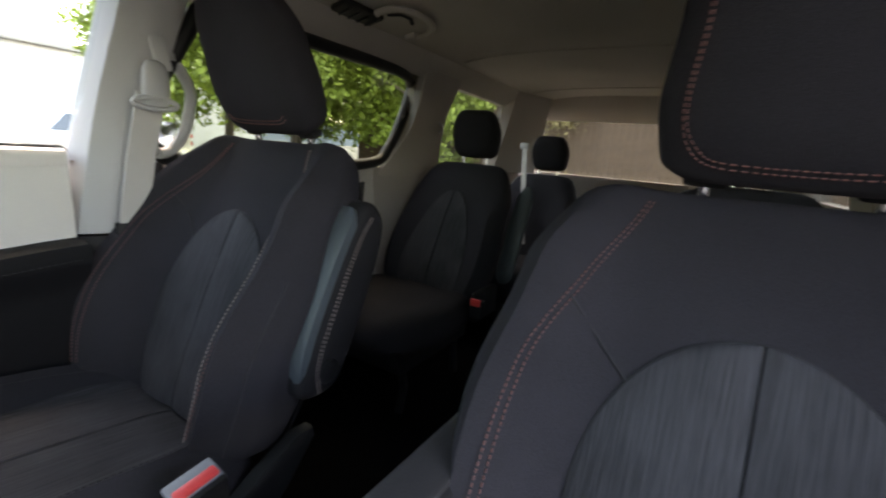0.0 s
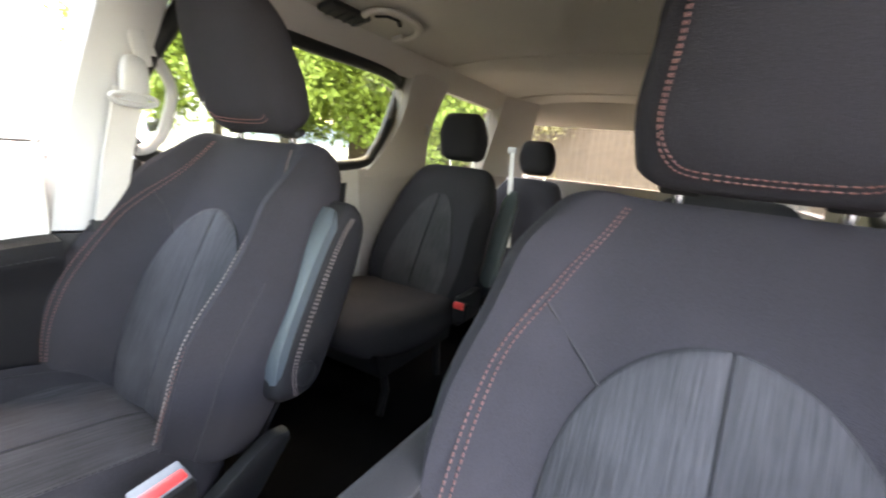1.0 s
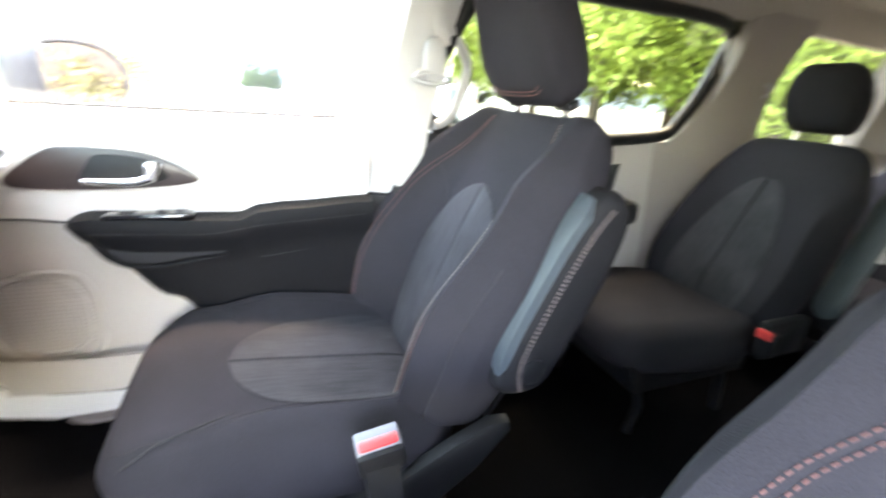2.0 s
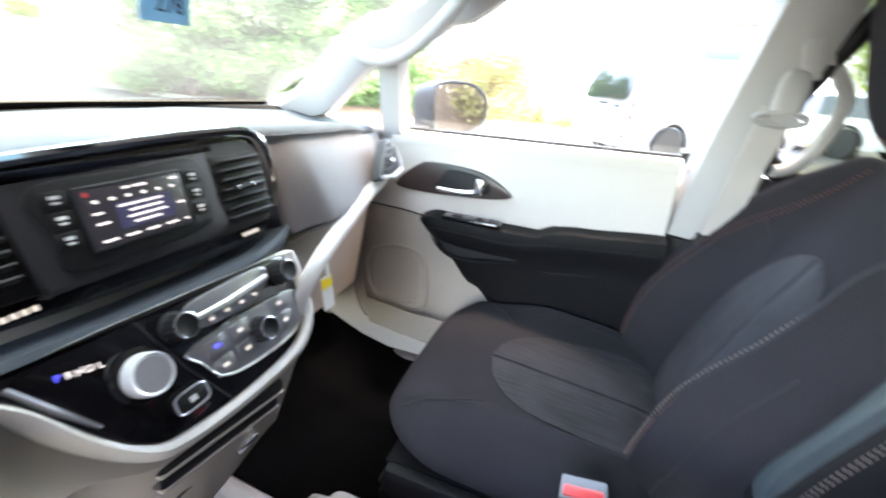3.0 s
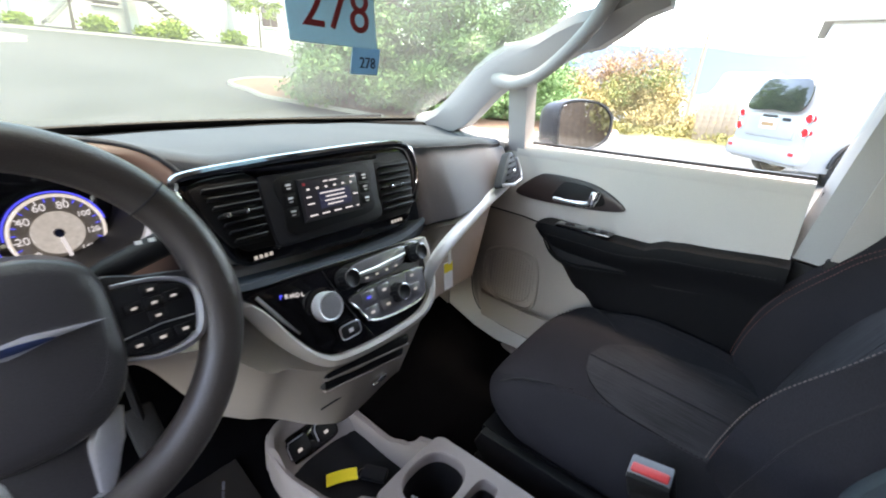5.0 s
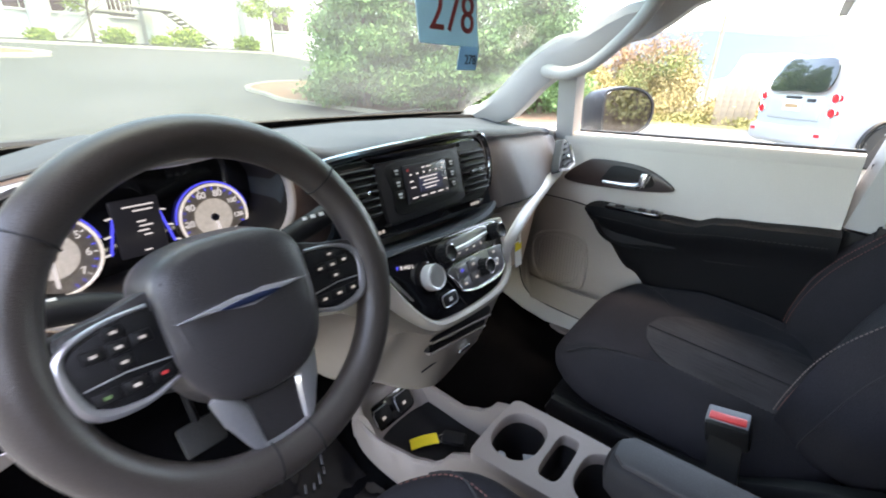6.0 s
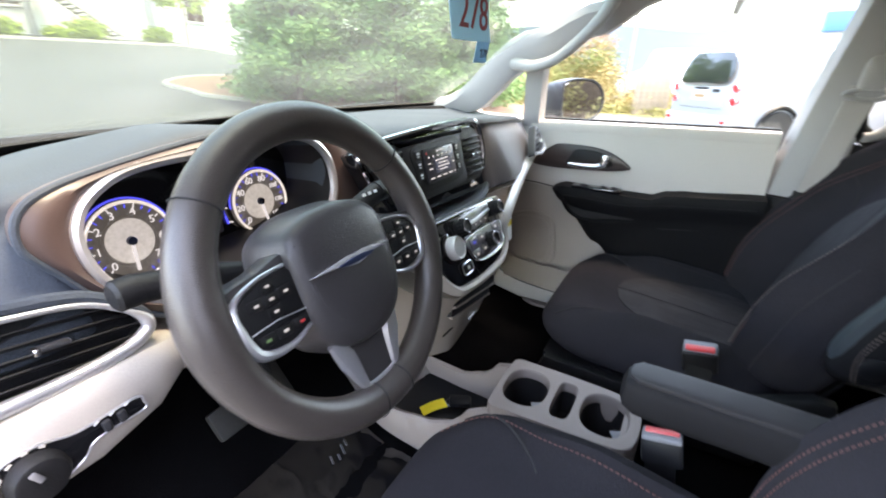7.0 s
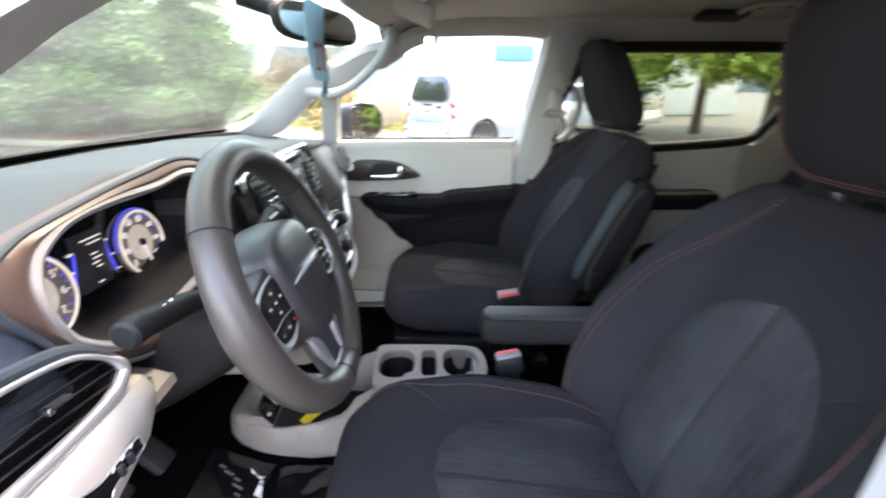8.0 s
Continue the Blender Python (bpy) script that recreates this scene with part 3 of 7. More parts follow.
        put("seam", tube([cface(s * (0.56 + 0.34 * k / 10), 0.66 + 0.25 * (k / 10) ** 1.3, 0.001) for k in range(11)], 0.002, 6), SEAM, cush)
    put("seam", tube([cface(0, 0.05 + 0.635 * k / 20, 0.0015) for k in range(21)], 0.0016, 6), SEAM, cush)
    # plinth, side covers and rails
    put("seat_base", loft([[(sx * w, y, z) for sx, y in ((-1, -0.05), (1, -0.05), (1, -0.50), (-1, -0.50))] for w, z in ((0.20, FLOOR_Z + 0.02), (0.22, 0.50), (0.24, 0.56))]), BLACK)
    for s in (-1, 1):
        cover = [(-0.045, 0.530), (-0.06, 0.565), (-0.30, 0.555), (-0.42, 0.575), (-0.51, 0.622), (-0.58, 0.652), (-0.615, 0.648), (-0.62, 0.628), (-0.56, 0.56), (-0.45, 0.48), (-0.08, 0.48)]
        m = Matrix(((0, 0, s, s * 0.245), (1, 0, 0, 0), (0, 1, 0, 0), (0, 0, 0, 1)))
        put("side_cover", prism(cover if s > 0 else list(reversed(cover)), 0.022, m, 0.008), BLACK)
        put("seat_rail", rbox((s * 0.19, -0.28, FLOOR_Z + 0.02), (0.05, 0.52, 0.04), 0.008), BLACK)
    # buckle on its stalk
    bx = hinge * buckle_x
    by, bz = -0.377 + 2.6 * drop, 0.716 - drop
    put("buckle_stalk", loft([[(bx + a * 0.016, by + b * 0.022 - 0.02 * (1 - t), 0.54 + (bz - 0.55) * t) for a, b in ((-1, -1), (1, -1), (1, 1), (-1, 1))] for t in (0, 0.5, 1)]), BLACK)
    buckle = put("buckle", rbox((bx, by, bz), (0.036, 0.060, 0.048), 0.006, (-10, hinge * 14, 0)), BLACK)
    put("buckle_rim", rbox((bx, by + 0.004, bz + 0.021), (0.033, 0.057, 0.008), 0.003, (-10, hinge * 14, 0)), RUBBERGREY, buckle)
    put("buckle_slot", rbox((bx - hinge * 0.007, by + 0.004, bz + 0.0245), (0.010, 0.048, 0.004), 0.001, (-10, hinge * 14, 0)), SEAM, buckle)
    put("buckle_button", rbox((bx + hinge * 0.006, by + 0.004, bz + 0.0225), (0.015, 0.050, 0.009), 0.003, (-10, hinge * 14, 0)), RED, buckle, "red release button")
    return seat, put, face


passenger_seat, put_p, _ = front_seat("front_seat", 0.443, "dark grey cloth front seat with streaky inserts and red stitching", -1, 0.0, 0.90, 0.0, 0.90, 0.331)
driver_seat, put_d, _ = front_seat("front_seat", -0.412, "dark grey cloth driver's seat behind the steering wheel", 1, -0.022, 1.0, 0.045, 1.0, 0.295, 0.016)

# ---- dashboard ----
def text(name, words, size, m, material, parent, depth=0.0006):
    """Lettering lying in the plane of m, centred on it."""
    cu = bpy.data.curves.new(name, "FONT")
    cu.body, cu.size, cu.align_x, cu.align_y, cu.extrude = words, size, "CENTER", "CENTER", depth
    tmp = bpy.data.objects.new(name, cu)
    scene.collection.objects.link(tmp)
    bpy.context.view_layer.update()
    me = bpy.data.meshes.new_from_object(tmp.evaluated_get(bpy.context.evaluated_depsgraph_get()))
    bpy.data.objects.remove(tmp)
    me.transform(m)
    me.materials.clear()
    me.materials.append(material)
    ob = new(name, me)
    ob.parent = parent
    return ob


def dome(outline, levels, m):
    """Rings of one outline (x, y), each level a scale and a height; the last closes it."""
    return loft([[m @ Vector((a * k, b * k, h)) for a, b in outline] for k, h in levels])


def plane_at(origin, x_axis, y_axis):
    """The matrix of a face: its own x and y on it, z towards the viewer."""
    x, y = Vector(x_axis).normalized(), Vector(y_axis).normalized()
    z = x.cross(y)
    return Matrix(((x.x, y.x, z.x, origin[0]), (x.y, y.y, z.y, origin[1]), (x.z, y.z, z.z, origin[2]), (0, 0, 0, 1)))


def outline(pts, n=60):
    return [(p.x, p.y) for p in smooth_line([(a, b, 0) for a, b in pts], n, True)]


dash = thing("dashboard", "slate dashboard with bronze panel, chrome trim and pale lower half", "dashboard")
YF = [(-0.72, 0.26), (-0.60, 0.225), (-0.42, 0.205), (-0.24, 0.185), (-0.1, 0.170), (0.18, 0.165), (0.22, 0.145), (0.45, 0.16), (0.62, 0.21), (0.72, 0.30)]
ZT = [(-0.72, 1.085), (-0.60, 1.128), (-0.42, 1.168), (-0.26, 1.150), (-0.15, 1.130), (0.2, 1.128), (0.40, 1.118), (0.62, 1.098), (0.72, 1.085)]
YW = [(-0.72, 0.62), (-0.4, 0.74), (0, 0.78), (0.4, 0.72), (0.68, 0.56), (0.72, 0.5)]
ZW = [(-0.72, 1.087), (-0.3, 1.092), (0, 1.096), (0.3, 1.102), (0.6, 1.105), (0.72, 1.105)]
YS = [(-0.72, 0.17), (-0.60, 0.17), (-0.55, 0.285), (-0.30, 0.285), (-0.24, 0.175), (-0.1, 0.17), (0.16, 0.165), (0.20, 0.11), (0.26, 0.080), (0.5, 0.125), (0.62, 0.16), (0.72, 0.22)]
ZS = [(-0.72, 1.0), (-0.55, 1.0), (-0.30, 1.0), (-0.2, 0.985), (0.08, 0.972), (0.12, 0.965), (0.3, 0.988), (0.5, 1.005), (0.62, 1.01), (0.72, 1.01)]


def dash_ring(x):
    yf, zt, yw, ys, zs = (interp(x, t) for t in (YF, ZT, YW, YS, ZS))
    hood = 1 if -0.57 < x < -0.26 else 0
    zw = interp(x, ZW)
    pts = [(yw + 0.03, 1.05), (yw, zw), (yw - 0.10, zw + 0.010 + 0.3 * (zt - 1.115)), (yf + 0.14, zt - 0.004), (yf + 0.04, zt), (yf + 0.01, zt - 0.002), (yf, zt - 0.010), (yf + 0.004, zt - 0.020)]
    if hood:
        pts += [(0.29, zt - 0.028), (0.295, zt - 0.06), (0.295, 1.03)]
    else:
        pts += [(yf * 0.75 + ys * 0.25 + 0.004, zt * 0.75 + zs * 0.25), (yf * 0.5 + ys * 0.5 + 0.004, zt * 0.5 + zs * 0.5), (yf * 0.2 + ys * 0.8, zt * 0.2 + zs * 0.8)]
    pts += [(ys, zs), (ys + 0.015, zs - 0.012), (0.36, 0.98), (0.45, 1.0)]
    return [(x, a, b) for a, b in pts]


xs = [-0.72 + 1.44 * k / 216 for k in range(217)]
part("dash_pad", loft([dash_ring(x) for x in xs]), DASH, dash, "slate soft-touch pad", 85)
# paler skin over the pad's face: window light put into its colour
fascia = []
for x in xs:
    if x >= 0.182:
        edge = dash_ring(x)[6:12]
        fascia.append([(x, y - 0.003, z) for _, y, z in edge] + [(x, y + 0.010, z) for _, y, z in reversed(edge)])
part("passenger_fascia", loft(fascia), LITFASCIA, dash, "dash face before the passenger, paler grey for window light", 85)
part("defroster_strip", loft([[(x, interp(x, YW) - a, interp(x, ZW) + b) for a, b in ((0.005, 0.003), (0.02, 0.012), (0.07, 0.013), (0.075, -0.005))] for x in xs[9:-9]]), BLACK, dash)

# bronze panel round the instruments, its chrome lip and tunnel
CL = [(-0.580, 1.075), (-0.568, 1.110), (-0.530, 1.137), (-0.47, 1.145), (-0.39, 1.1445), (-0.325, 1.149), (-0.286, 1.139), (-0.260, 1.113), (-0.254, 1.080), (-0.262, 1.050), (-0.284, 1.028), (-0.33, 1.012), (-0.40, 1.006), (-0.46, 0.998), (-0.52, 0.998), (-0.565, 1.03)]
OUT = [(-0.620, 1.092), (-0.606, 1.124), (-0.55, 1.141), (-0.47, 1.156), (-0.40, 1.163), (-0.32, 1.167), (-0.25, 1.150), (-0.21, 1.115), (-0.19, 1.07), (-0.195, 1.01), (-0.24, 0.985), (-0.32, 0.975), (-0.42, 0.968), (-0.50, 0.970), (-0.568, 1.010), (-0.602, 1.060)]


def on_panel(a, b, off=0.0):
    """The instrument panel bows towards the driver at its middle and turns away at its ends."""
    return Vector((a, 0.178 + 0.035 * ((a + 0.42) / 0.22) ** 2 * (1 if a < -0.42 else 0.1) + 0.12 * (b - 1.07) - off - 0.022 * max(0.0, min(1.0, (-0.566 - a) / 0.06)), b))


inner, outer = outline(CL, 96), outline(OUT, 96)
rings = []
for k in range(5):
    f = k / 4
    rings.append([on_panel(o[0] * f + i[0] * (1 - f), o[1] * f + i[1] * (1 - f), 0.008 * math.sin(math.pi * f)) for i, o in zip(inner, outer)])
rings.append([on_panel(o[0], o[1], -0.018) for o in outer])
part("bronze_panel", loft(rings, caps=False), BROWN, dash, "satin bronze trim panel")
part("panel_edge", tube([on_panel(a, b, 0.001) for a, b in outer], 0.0035, 8, True), DASH, dash)
part("cluster_trim", tube([on_panel(a, b, 0.002) for a, b in inner], 0.0062, 8, True), SILVER, dash, "bright silver trim loop")
tunnel = [[on_panel(a, b, 0.0) for a, b in inner], [on_panel((a + 0.40) * 0.96 - 0.40, (b - 1.07) * 0.95 + 1.07, -0.03) for a, b in inner], [Vector(((a + 0.40) * 0.93 - 0.40, 0.272, (b - 1.07) * 0.92 + 1.07)) for a, b in inner]]
part("cluster_tunnel", loft(tunnel, caps=False), BLACK, dash)
cluster = part("instrument_face", loft([[Vector(((a + 0.40) * 0.95 - 0.40, y, (b - 1.07) * 0.94 + 1.07)) for a, b in inner] for y in (0.270, 0.28)]), PIANO, dash, "black instrument face")
for cx, cz, r, top, marks in ((-0.507, 1.045, 0.0475, 225, ("0", "1", "2", "3", "4", "5", "6", "7")), (-0.326, 1.048, 0.0465, 225, ("0", "20", "40", "60", "80", "100", "120", "140"))):
    m = plane_at((cx, 0.268, cz), (1, 0, 0), (0, 0.10, 1))
    gauge = part("gauge_dial", lathe([(r, 0), (r, 0.006), (r * 0.93, 0.008), (r * 0.9, 0.004), (r * 0.62, 0.003), (r * 0.60, 0.0045), (0.0005, 0.004)], 48, m), DIAL, cluster, "dark grey gauge dial with white numerals")
    part("dial_rim", tube([m @ Vector((r * 0.97 * math.cos(a), r * 0.97 * math.sin(a), 0.0085)) for a in [2 * math.pi * k / 48 for k in range(48)]], 0.0019, 8, True), LITSILVER, gauge, "bright silver dial rim")
    ring = [m @ Vector((r * 1.05 * math.cos(a), r * 1.05 * math.sin(a), 0.004)) for a in [radians(10 + 5 * k) for k in range(35)]]
    part("lit_ring", tube(ring, 0.0012, 6), BLUE_RING, gauge, "glowing blue ring")
    for k, word in enumerate(marks):
        a = radians(225 - 270 * k / 7)
        text("numeral", word, r * (0.27 if len(word) < 3 else 0.2), m @ Matrix.Translation((r * 0.72 * math.cos(a), r * 0.72 * math.sin(a), 0.0052)), LCD_TEXT, gauge)
        for j in range(3):
            b = a - radians(270 / 7) * j / 3
            part("tick", moved(rbox((r * 0.86, 0, 0.006), (r * 0.1, 0.0012, 0.001), 0), m @ Matrix.Rotation(b, 4, "Z")), BLUE_RING if j else LCD_TEXT, gauge)
    part("dial_centre", lathe([(r * 0.56, 0.0042), (r * 0.55, 0.0052), (r * 0.3, 0.0056), (0.0005, 0.0058)], 40, m), GAUGE, gauge, "brushed silver dial centre")
    part("needle", moved(rbox((0, -r * 0.38, 0.0085), (0.0042, r * 0.75, 0.0015), 0.0005), m @ Matrix.Rotation(radians(-4 if cx < -0.4 else 10), 4, "Z")), LCD_TEXT, gauge, "lit white needle")
    part("needle_hub", lathe([(0.0055, 0.004), (0.005, 0.010), (0.0005, 0.011)], 20, m), NAVY, gauge)
info = part("display", rbox((-0.416, 0.268, 1.056), (0.054, 0.006, 0.074), 0.004), LCD, cluster, "small dark driver display")
for k, (w, z) in enumerate(((0.034, 0.028), (0.022, 0.022), (0.010, 0.008), (0.015, 0.002), (0.012, -0.004), (0.009, -0.010), (0.008, -0.030))):
    part("display_line", rbox((-0.413 + 0.004 * (k % 2), 0.2645, 1.056 + z), (w, 0.001, 0.0018), 0), LCD_TEXT, info)
for s in (-1, 1):
    part("level_line", tube([(-0.416 + s * (0.036 - 0.011 * f), 0.267, 1.028 + 0.046 * f) for f in (0, 0.5, 1)], 0.0016, 6), BLUE_RING, cluster, "glowing blue level line")
    for k in range(3):
        part("level_tick", rbox((-0.416 + s * (0.040 - 0.0055 * k), 0.268, 1.029 + 0.022 * k), (0.008, 0.004, 0.0016), 0.0005, (0, s * 12, 0)), LCD_TEXT, cluster, "lit level tick")

# middle bezel with vents and screen
BZ = plane_at((0, 0.137, 1.05), (1, 0, 0), (0, 0.22, 1))
bez = outline([(-0.240, 0.058), (-0.232, 0.068), (-0.133, 0.073), (-0.04, 0.076), (0.08, 0.078), (0.150, 0.073), (0.170, 0.050), (0.174, 0.010), (0.162, -0.035), (0.130, -0.066), (0.04, -0.068), (-0.054, -0.063), (-0.14, -0.058), (-0.182, -0.050), (-0.206, -0.015), (-0.224, 0.025)], 90)
bezel = part("centre_bezel", moved(prism(bez, 0.030, Matrix.Translation((0, 0, -0.022)), 0.006), BZ), PIANO, dash, "gloss black bezel")
part("bezel_trim", tube(smooth_line([(-0.226, 0.020, 0.009), (-0.238, 0.045, 0.012), (-0.240, 0.060, 0.012), (-0.226, 0.071, 0.012), (-0.133, 0.077, 0.012), (-0.04, 0.080, 0.012), (0.08, 0.082, 0.012), (0.152, 0.077, 0.012), (0.174, 0.052, 0.012), (0.178, 0.010, 0.011), (0.168, -0.030, 0.009)], 60), [0.0042 + 0.0022 * math.sin(math.pi * k / 59) for k in range(60)], 8), POLISHED, bezel, "polished chrome trim").matrix_local = BZ
part("bezel_inlay", moved(prism(outline([(-0.222, 0.060), (-0.10, 0.066), (0.06, 0.068), (0.150, 0.062), (0.163, 0.010), (0.150, -0.035), (0.12, -0.046), (0.0, -0.044), (-0.14, -0.036), (-0.178, -0.030), (-0.202, 0.010)], 60), 0.004, Matrix.Translation((0, 0, 0.007)), 0.002), BZ), BLACK, bezel)


def vent(x0, x1, z0, z1, slats, skew, parent, m, knob):
    """Horizontal slats in a dark well."""
    cx, w = (x0 + x1) / 2, x1 - x0
    v = part("air_vent", moved(prism(outline([(x0 + skew, z0), (cx, z0 - 0.002), (x1, z0), (x1 + 0.002, (z0 + z1) / 2), (x1, z1), (cx, z1 + 0.001), (x0, z1), (x0 + skew * 0.3, (z0 + z1) / 2)], 48), 0.003, Matrix.Translation((0, 0, 0.010)), 0.001), m), BLACK, parent, "air vent with dark slats")
    for k in range(slats):
        f = (k + 0.5) / slats
        z = z0 + (z1 - z0) * f
        a = x0 + skew * (1 - f) + 0.004
        part("slat", moved(rbox(((a + x1) / 2, z, 0.016), (x1 - a - 0.006, 0.0024, 0.012), 0.0008, (-28, 0, 0)), m), GREYPL, v)
    part("vent_tab", moved(rbox((knob[0], knob[1], 0.0235), (0.032, 0.005, 0.008), 0.002), m), BLACK, v)
    for s in (-1, 1):
        part("tab_cap", moved(rbox((knob[0] + s * 0.012, knob[1], 0.025), (0.004, 0.007, 0.008), 0.0015), m), CHROME, v)
    return v


vent(-0.222, -0.140, -0.022, 0.056, 7, 0.030, bezel, BZ, (-0.180, 0.019))
vent(0.072, 0.154, -0.034, 0.050, 7, 0.0, bezel, BZ, (0.108, 0.010))
part("screen_surround", moved(prism(outline([(-0.140, 0.056), (-0.136, 0.062), (-0.04, 0.064), (0.064, 0.063), (0.068, 0.058), (0.068, 0.0), (0.066, -0.036), (0.0, -0.040), (-0.126, -0.040), (-0.131, -0.034), (-0.136, 0.0)], 60), 0.010, Matrix.Translation((0, 0, 0.009)), 0.003), BZ), GREYPL, bezel)
part("screen_panel", moved(prism(outline([(-0.116, 0.052), (-0.03, 0.056), (0.048, 0.054), (0.052, 0.010), (0.046, -0.022), (-0.03, -0.028), (-0.108, -0.026), (-0.114, 0.010)], 48), 0.003, Matrix.Translation((0, 0, 0.018)), 0.001), BZ), BLACK, bezel)
screen = part("screen", moved(rbox((-0.031, 0.016, 0.021), (0.104, 0.056, 0.006), 0.002), BZ), LCD, bezel, "lit radio screen")
part("screen_frame", moved(tube([(-0.085, -0.013, 0.022), (-0.085, 0.045, 0.022), (0.023, 0.045, 0.022), (0.023, -0.013, 0.022)], 0.0022, 6, True), BZ), GREYPL, screen)
part("screen_field", moved(rbox((-0.026, 0.013, 0.0243), (0.060, 0.026, 0.0006), 0), BZ), LCD_BLUE, screen, "blue station field")
for k in range(6):
    part("screen_key", moved(rbox((-0.072 + 0.016 * k, 0.031, 0.0243), (0.0045, 0.003, 0.0006), 0), BZ), LCD_TEXT, screen)
for k in range(4):
    part("screen_key", moved(rbox((-0.070 + 0.022 * k, -0.007, 0.0243), (0.014, 0.0022, 0.0006), 0), BZ), LCD_TEXT, screen)
for w, x, z in ((0.008, -0.040, 0.039), (0.014, -0.026, 0.039), (0.010, 0.012, 0.039), (0.046, -0.030, 0.0225), (0.036, -0.026, 0.0165), (0.042, -0.026, 0.0105), (0.030, -0.028, 0.0045), (0.009, -0.073, 0.020), (0.012, -0.071, 0.010), (0.009, 0.013, 0.012), (0.005, 0.014, -0.007)):
    part("screen_text", moved(rbox((x, z, 0.0247), (w, 0.0022, 0.0004), 0), BZ), LCD_TEXT, screen)
part("screen_alert", moved(rbox((-0.078, 0.039, 0.0245), (0.004, 0.004, 0.0005), 0), BZ), RED, screen)
for s in (-1, 1):
    for k in range(3):
        bx, bz_ = ((-0.101, 0.040) if s < 0 else (0.038, 0.036))
        part("screen_button", moved(rbox((bx, bz_ - 0.0185 * k, 0.0205), (0.020, 0.015, 0.003), 0.002), BZ), BLACK, bezel)
        part("button_mark", moved(rbox((bx, bz_ - 0.0185 * k + 0.002, 0.0224), (0.008, 0.003, 0.0005), 0.0), BZ), WHITE, bezel)
        part("button_mark", moved(rbox((bx, bz_ - 0.0185 * k - 0.003, 0.0224), (0.006, 0.002, 0.0005), 0.0), BZ), WHITE, bezel)
for x, z in ((-0.150, -0.046), (0.112, -0.054)):
    for k in range(4):
        part("switch_mark", moved(rbox((x - 0.012 + 0.0075 * k, z, 0.0086), (0.005, 0.005, 0.0006), 0), BZ), GAUGE, bezel)
# grey ledge under the bezel
part("bezel_ledge", loft([[(x, 0.18, 0.945), (x, 0.150 + d, 0.965 + e), (x, 0.122 + d, 0.971 + e), (x, 0.098 + d, 0.976 + e), (x, 0.086 + d, 0.982 + e), (x, 0.080 + d, 0.976 + e), (x, 0.085 + d, 0.960), (x, 0.12 + d * 0.5, 0.94)] for x, e, d in [(-0.225 + 0.435 * k / 24, 0.012 * ((k / 24 - 0.55) / 0.55) ** 2, 0.045 * max(0.0, (k - 15) / 9) ** 2) for k in range(25)]]), DASH, dash)

# lower stack: gloss panel with shifter and climate controls, pale surround
ST = plane_at((-0.055, 0.058, 0.925), (1, 0, 0), (0, 0.42, 1))
stack_line = [(-0.165, 0.066), (-0.129, 0.063), (-0.072, 0.062), (0.0, 0.059), (0.09, 0.055), (0.165, 0.050), (0.176, 0.038), (0.175, 0.0), (0.168, -0.032), (0.150, -0.056), (0.112, -0.071), (0.03, -0.074), (-0.04, -0.068), (-0.070, -0.057), (-0.100, -0.024), (-0.136, 0.036)]
stack = part("control_panel", moved(prism(outline(stack_line, 80), 0.030, Matrix.Translation((0, 0, -0.025)), 0.004), ST), PIANO, dash, "gloss black control panel")
sur = outline(stack_line, 80)


def surround(k, h):
    return [ST @ Vector((a * (1 + k * (0.4 if a < 0 else 0.8)), b * (1 + k * (1 if b < 0.03 else 0.1)) - (0.03 * k if b < 0 else 0.0), h - (0.02 * k / 0.08 if b > 0.05 and k < 0.1 else (0.02 if b > 0.05 else 0)))) for a, b in sur]


part("panel_surround", loft([surround(0.0, 0.0), surround(0.02, 0.007), surround(0.08, 0.009), surround(0.16, 0.002), surround(0.22, -0.016), surround(0.24, -0.04)], caps=False), PALE, dash, "pale surround strip")
KN = ST @ Matrix.Translation((-0.052, 0.007, 0.004))
part("shifter_skirt", lathe([(0.0275, 0), (0.0275, 0.004), (0.024, 0.006), (0.0005, 0.006)], 40, KN), PIANO, stack)
shift = part("shifter_knob", lathe([(0.0210, 0.004), (0.0215, 0.008), (0.0210, 0.020), (0.0195, 0.023), (0.0178, 0.0225), (0.0170, 0.0215), (0.0005, 0.0215)], 48, KN), KNOB, stack, "round brushed metal shifter")
part("knob_face", lathe([(0.0165, 0.0215), (0.0160, 0.0224), (0.0005, 0.0222)], 40, KN), SILVER, shift)
for k, word in enumerate("PRNDL"):
    text("gear_letter", word, 0.0085, ST @ Matrix.Translation((-0.107 + 0.0078 * k, 0.041 - 0.0017 * k, 0.0055)), BLUE_RING if word == "P" else LCD_TEXT, stack)
part("panel_divider", tube([ST @ Vector(p) for p in ((-0.036, 0.055, 0.005), (-0.012, -0.01, 0.005), (0.018, -0.070, 0.005))], 0.0012, 6), SEAM, stack)
part("silver_edge", tube([ST @ Vector(p) for p in ((-0.138, 0.052, 0.006), (-0.120, 0.020, 0.006), (-0.098, -0.014, 0.006))], [0.0022, 0.003, 0.0015], 6), SILVER, stack)
btn = part("parking_brake_switch", moved(rbox((-0.022, -0.041, 0.007), (0.036, 0.020, 0.008), 0.004, (0, 0, 3)), ST), BLACK, stack)
part("switch_rim", tube([ST @ Vector((-0.022 + a, -0.041 + b, 0.0095)) for a, b in oval(0.0185, 0.0105, 4, 28)], 0.0013, 6, True), SILVER, btn)
part("switch_mark", moved(rbox((-0.022, -0.041, 0.0113), (0.008, 0.006, 0.0006), 0), ST), WHITE, btn)
